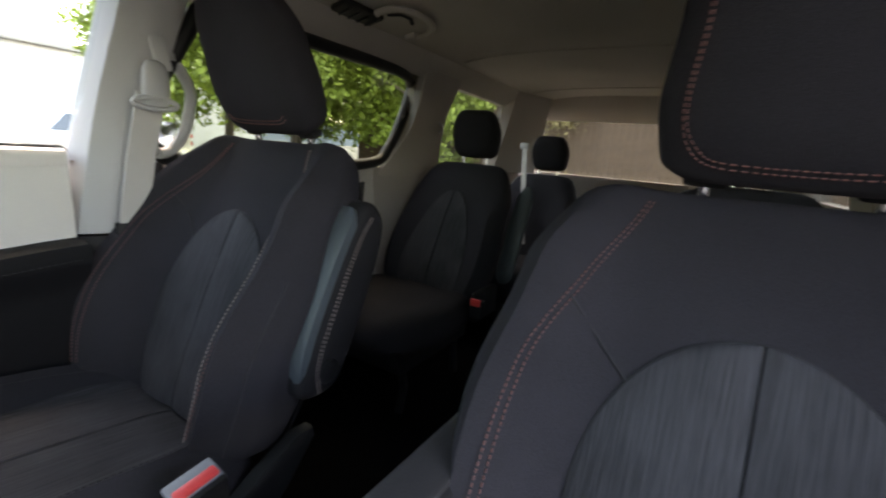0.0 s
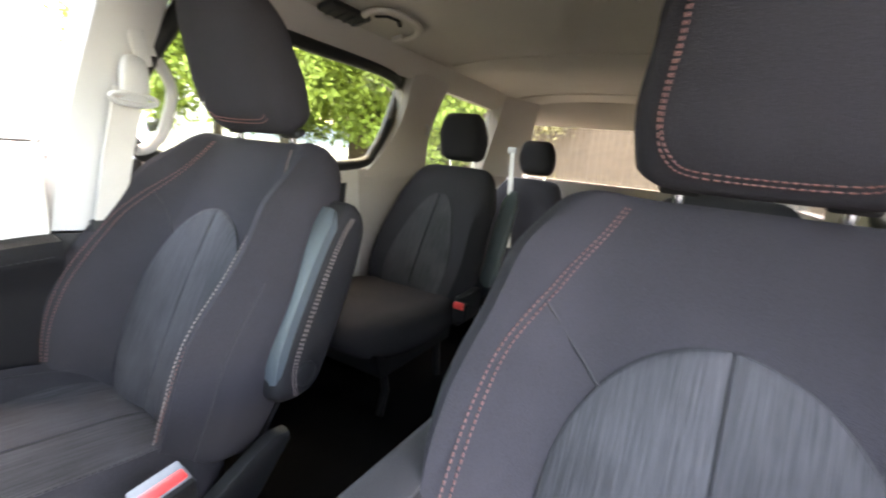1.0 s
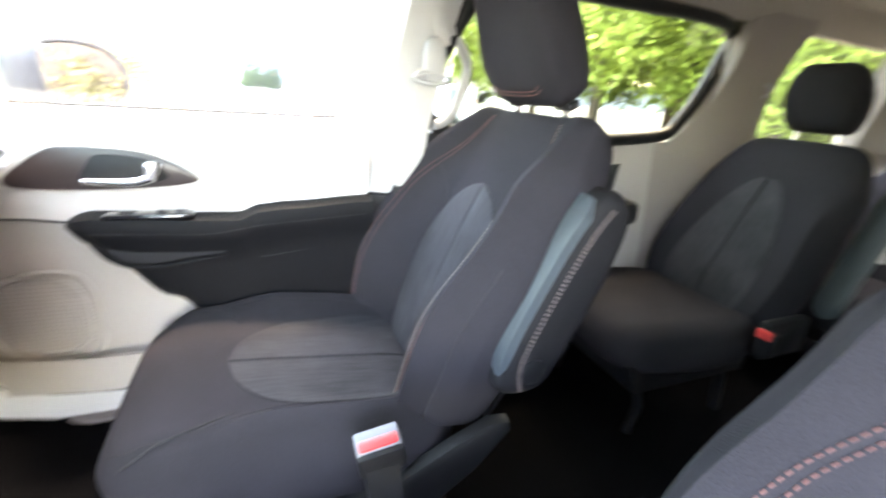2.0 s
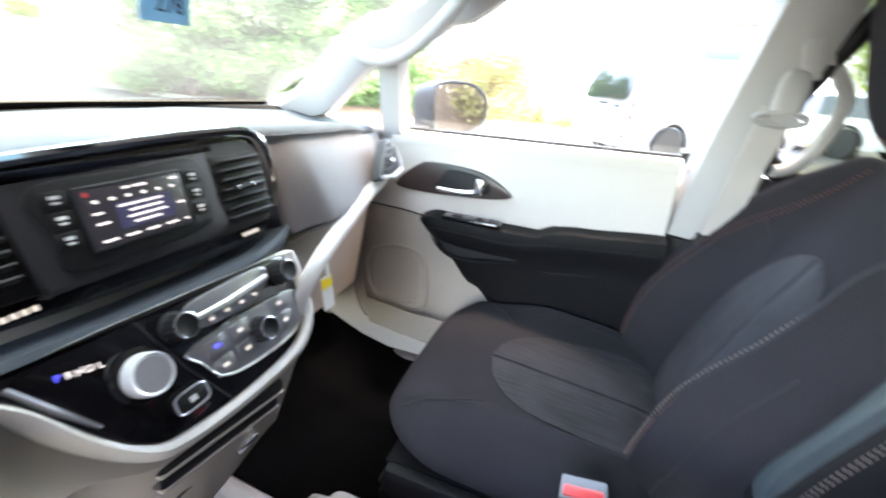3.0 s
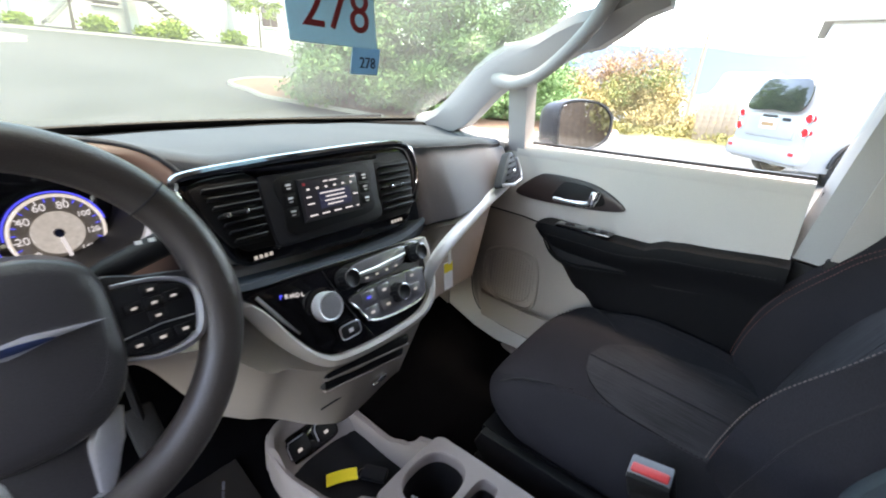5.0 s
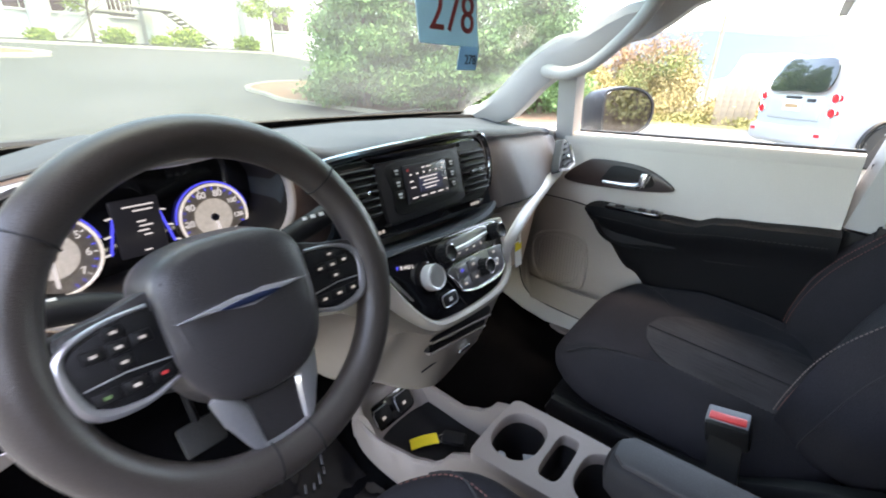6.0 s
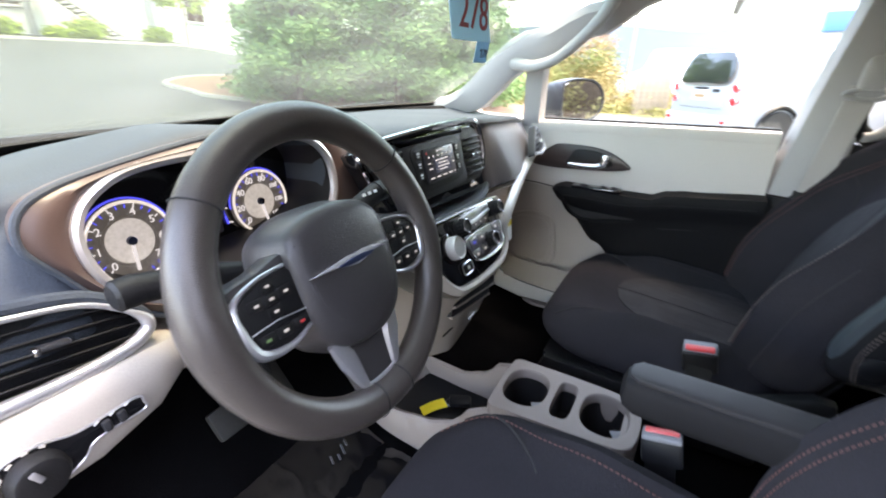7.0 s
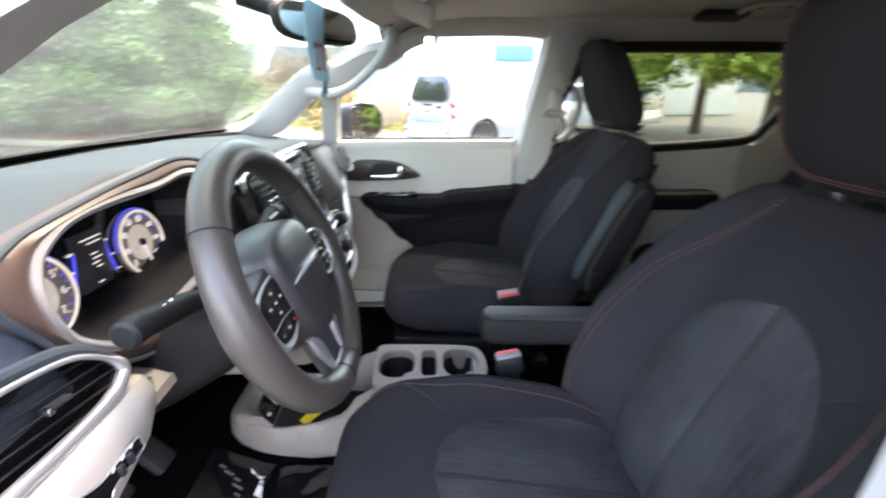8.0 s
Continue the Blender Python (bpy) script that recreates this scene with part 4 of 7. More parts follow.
part("climate_screen", moved(prism(outline([(0.014, 0.046), (0.07, 0.050), (0.128, 0.048), (0.130, 0.030), (0.105, 0.016), (0.06, 0.013), (0.024, 0.016), (0.014, 0.026)], 40), 0.006, Matrix.Translation((0, 0, 0.003)), 0.002), ST), KEYCAP, stack)
part("climate_bar", tube([ST @ Vector(p) for p in ((0.014, 0.030, 0.009), (0.06, 0.029, 0.010), (0.129, 0.034, 0.009))], [0.003, 0.0042, 0.003], 6, False, 0.5, (0, -0.9, 0.4)), SILVER, stack, "silver key strip")
for k in range(4):
    part("key_mark", moved(rbox((0.035 + 0.022 * k, 0.021, 0.0095), (0.006, 0.003, 0.0005), 0), ST), GAUGE, stack)
key_line = outline([(-0.004, 0.003), (0.07, 0.007), (0.153, 0.002), (0.158, -0.010), (0.146, -0.046), (0.08, -0.052), (0.022, -0.043), (0.004, -0.018)], 50)
low = part("climate_keys", moved(prism(key_line, 0.006, Matrix.Translation((0, 0, 0.003)), 0.002), ST), KEYCAP, stack)
part("key_rim", tube([ST @ Vector((a, b, 0.0092)) for a, b in key_line], [0.0007 + 0.0014 * (1 if b < -0.03 else 0.2) for a, b in key_line], 6, True), CHROME, low)
for k in range(4):
    for j in range(2):
        if not (k == 2 and j in (0, 1)):
            kx, kz = 0.026 + 0.034 * k, -0.008 - 0.024 * j + 0.001 * k
            part("climate_key", moved(rbox((kx, kz, 0.0095), (0.028, 0.019, 0.003), 0.002), ST), KEYCAP, low)
            part("key_mark", moved(rbox((kx, kz, 0.0114), (0.008, 0.004, 0.0005), 0), ST), BLUE_RING if k == 0 and j == 0 else GAUGE, low)
for x, z, r in ((-0.004, 0.032, 0.0145), (0.087, -0.021, 0.0145), (0.152, 0.030, 0.0145)):
    knob = part("climate_knob", lathe([(r * 1.15, 0), (r * 1.15, 0.004), (r, 0.006), (r * 0.95, 0.020), (r * 0.86, 0.023), (r * 0.6, 0.021), (0.0005, 0.021)], 30, ST @ Matrix.Translation((x, z, 0.005))), BLACK, stack, "ribbed black dial")
    part("knob_rim", tube([ST @ Matrix.Translation((x, z, 0.027)) @ Vector((r * 0.9 * math.cos(a), r * 0.9 * math.sin(a), 0)) for a in [2 * math.pi * k / 28 for k in range(28)]], 0.0009, 6, True), CHROME, knob)
    for k in range(14):
        a = 2 * math.pi * k / 14
        part("knob_rib", moved(rbox((0, 0, 0), (0.0016, 0.0016, 0.014), 0.0004), ST @ Matrix.Translation((x + r * 0.98 * math.cos(a), z + r * 0.98 * math.sin(a), 0.016))), BLACK, knob)

# pale lower half
def lower_ring(x):
    """Knee panel: deep in the middle, where the lower drawer comes forward."""
    mid = math.exp(-((x + 0.045) / 0.15) ** 4)
    ys, zs = interp(x, YS), interp(x, ZS)
    if x < -0.25:
        ys, zs = interp(x, [(-0.72, 0.15), (-0.55, 0.15), (-0.30, 0.17), (-0.25, 0.16)]), 0.955
    yk = 0.30 - 0.16 * mid
    side = 1 if x > 0.14 else 0
    z1 = interp(x, [(-0.72, 0.90), (-0.45, 0.895), (-0.30, 0.875), (-0.21, 0.755), (-0.05, 0.675), (0.085, 0.70), (0.16, 0.62), (0.72, 0.62)])
    y1 = interp(x, [(-0.72, 0.17), (-0.45, 0.24), (-0.25, 0.20), (-0.18, 0.12), (-0.05, 0.085), (0.085, 0.085), (0.13, 0.25), (0.72, 0.34)])
    ym = interp(x, [(-0.72, 0.145), (-0.35, 0.150), (-0.26, 0.085), (-0.19, 0.045), (-0.12, 0.028), (0.085, 0.028), (0.115, 0.06), (0.15, 0.22), (0.72, 0.26)])
    zm = interp(x, [(-0.72, 0.93), (-0.27, 0.93), (-0.19, 0.875), (-0.12, 0.848), (0.08, 0.848), (0.17, 0.90), (0.72, 0.92)])
    return [(x, 0.40, 0.985), (x, ys + 0.02, zs - 0.006), (x, ys + 0.0, zs - 0.014), (x, (ys + ym) / 2, (zs + zm) / 2), (x, ym, zm), (x, ym * 0.6 + y1 * 0.4, zm * 0.6 + z1 * 0.4), (x, y1, z1), (x, y1 + 0.03, z1 - 0.02), (x, 0.48, z1 - 0.02), (x, 0.5, 0.9)]


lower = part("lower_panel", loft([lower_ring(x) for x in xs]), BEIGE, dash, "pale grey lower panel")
# light strip that runs from the passenger's vent down into the surround
strip = smooth_line([(0.565, 0.135, 1.005), (0.50, 0.118, 1.000), (0.40, 0.100, 0.988), (0.28, 0.075, 0.968), (0.18, 0.052, 0.950), (0.125, 0.043, 0.925), (0.108, 0.040, 0.89)], 40)
part("light_strip", tube(strip, [0.0115 + 0.002 * math.sin(math.pi * k / 39) for k in range(40)], 12, False, 0.34, (0, -0.8, 0.6)), STRIP, dash, "pale strip below the pad")
# slots and drawer below
for z, w, y in ((0.824, 0.185, 0.0495), (0.797, 0.178, 0.0585)):
    slot = part("storage_slot", rbox((-0.036, y - 0.003, z), (w, 0.03, 0.021), 0.008, (-8, 8.5, 0)), BLACK, lower, "dark storage slot")
    part("slot_lip", rbox((-0.036, y - 0.013, z - 0.0095), (w - 0.004, 0.010, 0.004), 0.0018, (-8, 8.5, 0)), BEIGE, slot)
part("drawer_seam", tube([(-0.115, 0.066, 0.75), (-0.02, 0.062, 0.752), (0.075, 0.063, 0.762)], 0.0015, 6), GREYPL, lower)
part("drawer_latch", rbox((0.01, 0.066, 0.735), (0.035, 0.012, 0.008), 0.002), CHROME, lower)
# glovebox
part("glovebox_door", sheet(10, 8, lambda u, v: (0.20 + 0.42 * u, 0.215 + 0.05 * (1 - v) + 0.01 * u, 0.67 + 0.27 * v), (0, -0.012, 0)), BEIGE, dash, "beige glovebox door")

# passenger's corner vent
PV = plane_at((0.500, 0.112, 1.034), (0.97, 0.12, 0.05), (-0.06, 0.30, 0.95)) @ Matrix.Scale(1.3, 4)
pv = part("corner_vent", moved(prism(outline([(-0.045, -0.018), (0.0, -0.020), (0.040, -0.016), (0.044, 0.005), (0.034, 0.030), (0.018, 0.036), (-0.005, 0.022), (-0.036, -0.002)], 40), 0.016, Matrix.Translation((0, 0, -0.008)), 0.003), PV), GREYPL, dash, "triangular corner air vent")
for k in range(5):
    part("slat", moved(rbox((0.004 + 0.004 * k, -0.010 + 0.009 * k, 0.009), (0.062 - 0.011 * k, 0.002, 0.008), 0.0006, (-30, 0, 0)), PV), BLACK, pv)
part("vent_tab", moved(rbox((0.004, 0.002, 0.014), (0.008, 0.008, 0.006), 0.002), PV), CHROME, pv)
part("vent_trim", tube([PV @ Vector(p) for p in ((-0.045, -0.014, 0.010), (0.0, -0.023, 0.011), (0.040, -0.021, 0.010), (0.047, -0.005, 0.009), (0.042, 0.022, 0.008))], 0.004, 8), SILVER, pv)

# driver's corner vent and switch panel
def span(line, y):
    """Where a level line crosses an outline."""
    xs_ = [p[0] + (q[0] - p[0]) * (y - p[1]) / (q[1] - p[1]) for p, q in zip(line, line[1:] + line[:1]) if (p[1] - y) * (q[1] - y) < 0]
    return (min(xs_), max(xs_)) if len(xs_) > 1 else None


LV = plane_at((-0.630, 0.160, 0.995), (0.97, -0.02, -0.13), (0.13, 0.15, 0.97))
lv_line = outline([(-0.105, 0.040), (-0.085, 0.046), (-0.055, 0.046), (-0.02, 0.0455), (0.015, 0.043), (0.038, 0.036), (0.062, 0.021), (0.071, 0.010), (0.067, 0.001), (0.048, -0.010), (0.009, -0.018), (-0.037, -0.023), (-0.085, -0.026), (-0.105, -0.02)], 70)
lv = part("corner_vent", moved(prism(lv_line, 0.004, Matrix.Translation((0, 0, -0.022)), 0.001), LV), BLACK, dash, "wide corner air vent with dark slats")
part("vent_throat", loft([[LV @ Vector((x * k, y * k, h)) for x, y in lv_line] for k, h in ((0.98, -0.022), (1.0, 0.004), (1.03, 0.006))], caps=False), BLACK, lv)
part("vent_trim", tube([LV @ Vector((x * 1.01, y * 1.03, 0.005)) for x, y in lv_line], [0.0028 + (0.0038 if y < 0.012 else 0.0038 * max(0.0, 1 - (y - 0.012) / 0.012)) for x, y in lv_line], 10, True), SILVER, lv, "bright silver trim loop")
part("vent_gasket", tube([LV @ Vector((x * 1.06, y * 1.22 - 0.001, -0.002)) for x, y in lv_line], 0.006, 8, True), DASH, lv)
for k in range(5):
    y = -0.014 + 0.0115 * k
    x0, x1 = span(lv_line, y)
    part("slat", moved(rbox(((x0 + x1) / 2, y, -0.004), (x1 - x0 - 0.004, 0.0020, 0.014), 0.0008, (-24, 0, 0)), LV), BLACK, lv)
part("vent_tab", moved(rbox((-0.003, 0.015, 0.004), (0.026, 0.006, 0.010), 0.003), LV), GREYPL, lv)
part("tab_cap", moved(rbox((-0.015, 0.0145, 0.007), (0.006, 0.007, 0.010), 0.002), LV), CHROME, lv)
# pale wing below the vent that carries the light switches
part("switch_wing", loft([[(x, 0.20, z1 + 0.002), (x, y - 0.002, z1), (x, y - 0.012, z1 - 0.012), (x, y - 0.012, z0 + 0.014), (x, y - 0.002, z0), (x, 0.22, z0 + 0.01)] for x, y, z0, z1 in ((-0.735, 0.150, 0.885, 0.968), (-0.69, 0.148, 0.885, 0.970), (-0.63, 0.146, 0.890, 0.972), (-0.57, 0.150, 0.905, 0.972), (-0.54, 0.156, 0.925, 0.968), (-0.525, 0.165, 0.945, 0.962))]), LOWTRIM, dash, "beige wing below the vent")
SP = plane_at((-0.630, 0.134, 0.898), (0.97, 0.0, 0.10), (-0.10, 0.06, 0.97))
sp_line = outline([(0.040, 0.036), (0.043, 0.028), (0.040, 0.020), (0.0, 0.022), (-0.015, 0.012), (-0.045, 0.004), (-0.070, 0.014), (-0.074, 0.035), (-0.060, 0.050), (-0.035, 0.050), (-0.012, 0.040), (0.010, 0.038)], 60)
part("switch_rim", tube([SP @ Vector((x, y, 0.003)) for x, y in sp_line], 0.0013, 6, True), SILVER, dash)
sw = part("light_switch_panel", moved(prism(sp_line, 0.008, Matrix.Translation((0, 0, -0.004)), 0.002), SP), PIANO, dash, "gloss black headlamp switch panel")
dial = part("headlamp_dial", lathe([(0.021, 0), (0.021, 0.008), (0.018, 0.015), (0.016, 0.016), (0.0005, 0.014)], 36, SP @ Matrix.Translation((-0.044, 0.027, 0.003))), BLACK, sw)
part("dial_pointer", moved(rbox((-0.046, 0.034, 0.0185), (0.005, 0.012, 0.003), 0.001, (0, 0, 20)), SP), SILVER, dial)
for k in range(4):
    a = radians(60 + 28 * k)
    part("switch_mark", moved(rbox((-0.044 + 0.0235 * math.cos(a), 0.027 + 0.0235 * math.sin(a), 0.0045), (0.0045, 0.002, 0.0006), 0, (0, 0, 60 + 28 * k - 90)), SP), GAUGE, sw)
for k in range(2):
    part("dimmer_wheel", moved(rbox((0.010 + 0.013 * k, 0.029, 0.005), (0.007, 0.012, 0.006), 0.002), SP), GREYPL, sw)
for k in range(3):
    part("switch_mark", moved(rbox((0.004 + 0.013 * k, 0.037, 0.0046), (0.005, 0.0018, 0.0006), 0, (0, 0, 20)), SP), WHITE, sw)

# ---- steering wheel ----
TILT = radians(20)
WU, WN = Vector((0, math.sin(TILT), math.cos(TILT))), Vector((0, -math.cos(TILT), math.sin(TILT)))
WM = plane_at(Vector((-0.42, 0, 1.05)) - WN * 0.022 - WU * 0.007, (1, 0, 0), WU)
wheel = thing("steering_wheel", "dark grey steering wheel with chrome emblem and button spokes", "steering wheel", at=tuple(WM.translation))


def on_wheel(name, vf, material, parent=None, label=""):
    ob = part(name, moved(vf, Matrix.Translation(-WM.translation) @ WM), material, parent or wheel, label)
    return ob


rim_r = [0.0195 + 0.0025 * (1 if abs(math.sin(a)) < 0.45 else 0) * (1 - abs(math.sin(a)) / 0.45) for a in [2 * math.pi * k / 96 for k in range(96)]]
RIM = paint("rim_leather", (0.056, 0.047, 0.043), 0.28, vary=0.15, scale=9, bump=0.25, grain=700)
PAD = paint("hub_vinyl", (0.043, 0.040, 0.042), 0.28, vary=0.15, scale=9, bump=0.3, grain=700)
on_wheel("rim", tube([(0.156 * math.cos(2 * math.pi * k / 96), 0.156 * math.sin(2 * math.pi * k / 96), 0) for k in range(96)], rim_r, 16, True, 1.0, (0, 0, 1)), RIM, None, "dark grey leather rim")
for a in (38, 142, 262, 278):
    c = radians(a)
    on_wheel("rim_seam", tube([(0.156 * math.cos(c) + 0.0205 * math.cos(b) * math.cos(c), 0.156 * math.sin(c) + 0.0205 * math.cos(b) * math.sin(c), 0.0205 * math.sin(b)) for b in [2 * math.pi * k / 16 for k in range(16)]], 0.0008, 5, True), SEAM)
hub_line = outline([(-0.070, 0.032), (-0.060, 0.052), (-0.035, 0.064), (0.0, 0.067), (0.035, 0.064), (0.060, 0.052), (0.070, 0.032), (0.071, -0.005), (0.069, -0.035), (0.056, -0.064), (0.032, -0.082), (0.0, -0.087), (-0.032, -0.082), (-0.056, -0.064), (-0.069, -0.035), (-0.071, -0.005)], 64)
hub = on_wheel("airbag_cover", dome(hub_line, [(1.0, -0.060), (1.06, -0.045), (1.07, -0.028), (1.03, -0.012), (1.0, 0.002), (0.98, 0.010), (0.93, 0.0155), (0.80, 0.0195), (0.6, 0.0215), (0.35, 0.023), (0.02, 0.024)], Matrix.Identity(4)), PAD, None, "dark grey airbag cover")
on_wheel("cover_crease", tube(smooth_line([(-0.060, 0.040, 0.0135), (-0.058, 0.0, 0.0165), (-0.052, -0.030, 0.0170), (-0.036, -0.050, 0.0175), (0, -0.060, 0.0178), (0.036, -0.050, 0.0175), (0.052, -0.030, 0.0170), (0.058, 0.0, 0.0165), (0.060, 0.040, 0.0135)], 60), 0.0030, 8), PAD, hub)
wing = [(-0.064, 0.0008), (-0.03, 0.0030), (-0.012, 0.0045), (0.0, 0.0035), (0.012, 0.0045), (0.03, 0.0030), (0.064, 0.0008), (0.03, -0.0006), (0.012, -0.0032), (0.0, -0.0045), (-0.012, -0.0032), (-0.03, -0.0006)]
emb = on_wheel("emblem", prism([(a, b * 1.5) for a, b in wing], 0.004, Matrix.Translation((0, 0.004, 0.0215)), 0.0008), EMBLEM, hub, "slim chrome winged emblem")
on_wheel("emblem_centre", prism(oval(0.028, 0.0030, 1.7, 30), 0.002, Matrix.Translation((0, 0.0035, 0.0255)), 0.0005), NAVY, emb)
for s in (-1, 1):
    sp = [(s * 0.060, 0.034), (s * 0.100, 0.030), (s * 0.138, 0.022), (s * 0.146, 0.0), (s * 0.142, -0.030), (s * 0.118, -0.046), (s * 0.085, -0.044), (s * 0.060, -0.030)]
    on_wheel("spoke", prism(outline(sp if s > 0 else sp[::-1], 40), 0.026, Matrix.Translation((0, 0, -0.022)), 0.005), PAD)
    pod = [(s * 0.073, 0.024), (s * 0.105, 0.020), (s * 0.128, 0.010), (s * 0.132, -0.008), (s * 0.122, -0.034), (s * 0.095, -0.040), (s * 0.066, -0.030), (s * 0.066, 0.0)]
    pods = on_wheel("button_pod", prism(outline(pod if s > 0 else pod[::-1], 40), 0.006, Matrix.Translation((0, 0, 0.003)), 0.002), BLACK, None, "black button pod")
    trim = [(s * 0.073, 0.027), (s * 0.105, 0.024), (s * 0.131, 0.013), (s * 0.136, -0.008), (s * 0.126, -0.037), (s * 0.095, -0.044), (s * 0.068, -0.036)]
    on_wheel("pod_trim", tube(smooth_line([(a, b, 0.007) for a, b in trim], 30), [0.0018 + 0.0042 * math.exp(-((k - 17) / 7) ** 2) for k in range(30)], 8), SILVER, pods, "silver trim line")
    on_wheel("pod_line", tube([(s * 0.068, -0.019, 0.0095), (s * 0.100, -0.016, 0.0095), (s * 0.127, -0.018, 0.0095)], 0.0008, 5), SILVER, pods)
    for k, (dx, dy) in enumerate(((0, 0.014), (0, -0.010), (-0.016, 0.002), (0.016, 0.003), (0, 0.002))):
        b = on_wheel("button", rbox((s * 0.099 + dx, dy + 0.002, 0.0088), (0.0145, 0.0105, 0.003), 0.002), BLACK, pods)
        on_wheel("button_mark", rbox((s * 0.099 + dx, dy + 0.002, 0.0113), (0.0045, 0.0022, 0.0005), 0), GAUGE, b)
    for k, colour in enumerate((CONIFER, GAUGE, RED) if s < 0 else (GAUGE, GAUGE, GAUGE)):
        b = on_wheel("button", rbox((s * 0.097 - 0.019 + 0.019 * k, -0.028, 0.0092), (0.017, 0.011, 0.003), 0.002), BLACK, pods)
        on_wheel("button_mark", rbox((s * 0.097 - 0.019 + 0.019 * k, -0.028, 0.0110), (0.005, 0.0025, 0.0005), 0), colour, b)
low_spoke = [(-0.046, -0.055), (-0.040, -0.085), (-0.030, -0.125), (-0.026, -0.146), (0.026, -0.146), (0.030, -0.125), (0.040, -0.085), (0.046, -0.055)]
on_wheel("spoke", prism(low_spoke[::-1], 0.018, Matrix.Translation((0, 0, -0.020)), 0.004), PAD)
on_wheel("spoke_trim", tube(smooth_line([(-0.048, -0.070, -0.001), (-0.036, -0.098, -0.001), (-0.027, -0.130, 0.0), (-0.018, -0.137, 0.001), (0.018, -0.137, 0.001), (0.027, -0.130, 0.0), (0.036, -0.098, -0.001), (0.048, -0.070, -0.001)], 40), [0.0045 + 0.0085 * max(0.0, 1 - abs(min(k, 39 - k) - 5) / 8) for k in range(40)], 8, False, 0.6, (0, 0, 1)), SILVER, None, "chrome spoke trim")
# column with its stalks
column = thing("steering_column", "black steering column shroud with two stalks", "steering column", at=(-0.42, 0.15, 0.98))
shroud = [[(-0.42 + 0.066 * a * k, y, z + 0.054 * b * k) for a, b in oval(1, 1, 3, 24)] for y, z, k in ((0.03, 1.025, 0.7), (0.045, 1.010, 0.95), (0.10, 0.972, 1.05), (0.17, 0.935, 1.15), (0.24, 0.905, 1.25))]


def on_column(name, vf, m, parent=None):
    return part(name, moved(vf, Matrix.Translation((0.42, -0.15, -0.98))), m, parent or column)


on_column("shroud", loft(shroud), BLACK)
for s, tip in ((-1, -0.575), (1, -0.262)):
    x0 = -0.42 + s * 0.05
    ty, tz = (0.118, 1.050) if s < 0 else (0.092, 1.070)
    st = on_column("stalk", tube([(x0, 0.095, 1.032), (x0 + (tip - x0) * 0.4, (0.095 + ty) / 2, (1.032 + tz) / 2), (tip, ty, tz)], [0.010, 0.0128, 0.0142], 14), BLACK)
    on_column("stalk_cap", tube([(tip + s * -0.002, ty, tz), (tip + s * 0.016, ty, tz), (tip + s * 0.019, ty, tz)], [0.0150, 0.0145, 0.011], 14), BLACK, st)
    for k in range(3):
        on_column("stalk_mark", rbox((tip - s * (0.016 + 0.012 * k), ty - 0.0115, tz + 0.0065), (0.006, 0.001, 0.004), 0, (-30, 0, 0)), WHITE, st)

# ---- front passenger door ----
door = thing("door_1", "pale front passenger door with black armrest and bronze handle bezel", "car door", kind="structure")
DM = plane_at((0, 0, 0), (0, -1, 0), (0, 0, 1))


def door_x(y, z):
    """Depth of the door trim: bowed in at the waist."""
    return 0.703 - 0.016 * math.exp(-((z - 0.93) / 0.10) ** 2) - 0.004 * math.sin((z - 0.4) * 9)


def on_door(outl, depth, off, r=0.003):
    """A plate on the door's face; outline as (y, z)."""
    vf = prism(outl, depth, Matrix.Identity(4), r)
    return [Vector((door_x(v.x, v.y) - off - v.z, v.x, v.y)) for v in vf[0]], vf[1]


part("door_trim", sheet(36, 34, lambda u, v: (lambda y, z: (door_x(y, z), y, z))(0.42 - 0.903 * u, 0.42 + 0.655 * v), (0.05, 0, 0)), PALE, door, "pale grey door trim")
part("belt_ledge", loft([[(0.695, y, 1.068), (0.70, y, 1.079), (0.712, y, 1.083), (0.735, y, 1.080), (0.76, y, 1.070), (0.76, y, 1.05), (0.70, y, 1.05)] for y in (0.19, 0.0, -0.2, -0.35, -0.483)]), PALE, door)
part("belt_seal", loft([[(0.735, y, 1.072), (0.737, y, 1.0875), (0.748, y, 1.0875), (0.75, y, 1.065)] for y in (0.18, 0.0, -0.25, -0.483)]), BLACK, door)
part("outer_skin", sheet(10, 8, lambda u, v: (0.80 - 0.05 * (2 * v - 1) ** 2, 0.45 - 0.93 * u, 0.32 + 0.74 * v), (0.01, 0, 0)), BODYPAINT, door)
glass_f = part("door_glass", sheet(6, 6, lambda u, v: (0.742 - 0.10 * v, 0.185 - (0.67 + 0.12 * v) * u * (1 - 0.0 * v), 1.07 + (0.37 - 0.20 * max(0, 1 - u * 2.4) ** 1.0) * v), (0.004, 0, 0)), GLASS, door)
glass_f.visible_shadow = False
part("division_bar", loft([[(0.700 - 0.085 * t, 0.170 - 0.03 * t, 1.06 + 0.19 * t), (0.745 - 0.085 * t, 0.165 - 0.03 * t, 1.06 + 0.19 * t), (0.745 - 0.085 * t, 0.215 - 0.03 * t, 1.06 + 0.19 * t), (0.700 - 0.085 * t, 0.222 - 0.03 * t, 1.06 + 0.19 * t)] for t in (0, 0.3, 0.6, 1)]), PILLAR, door)
part("quarter_corner", rbox((0.70, 0.40, 1.085), (0.05, 0.36, 0.03), 0.01, (4, 0, 0)), PILLAR, door)
part("quarter_glass", sheet(3, 3, lambda u, v: (0.735 - 0.06 * v, 0.20 + 0.25 * u * (1 - v * 0.9), 1.08 + 0.15 * v), (0.004, 0, 0)), GLASS, door).visible_shadow = False
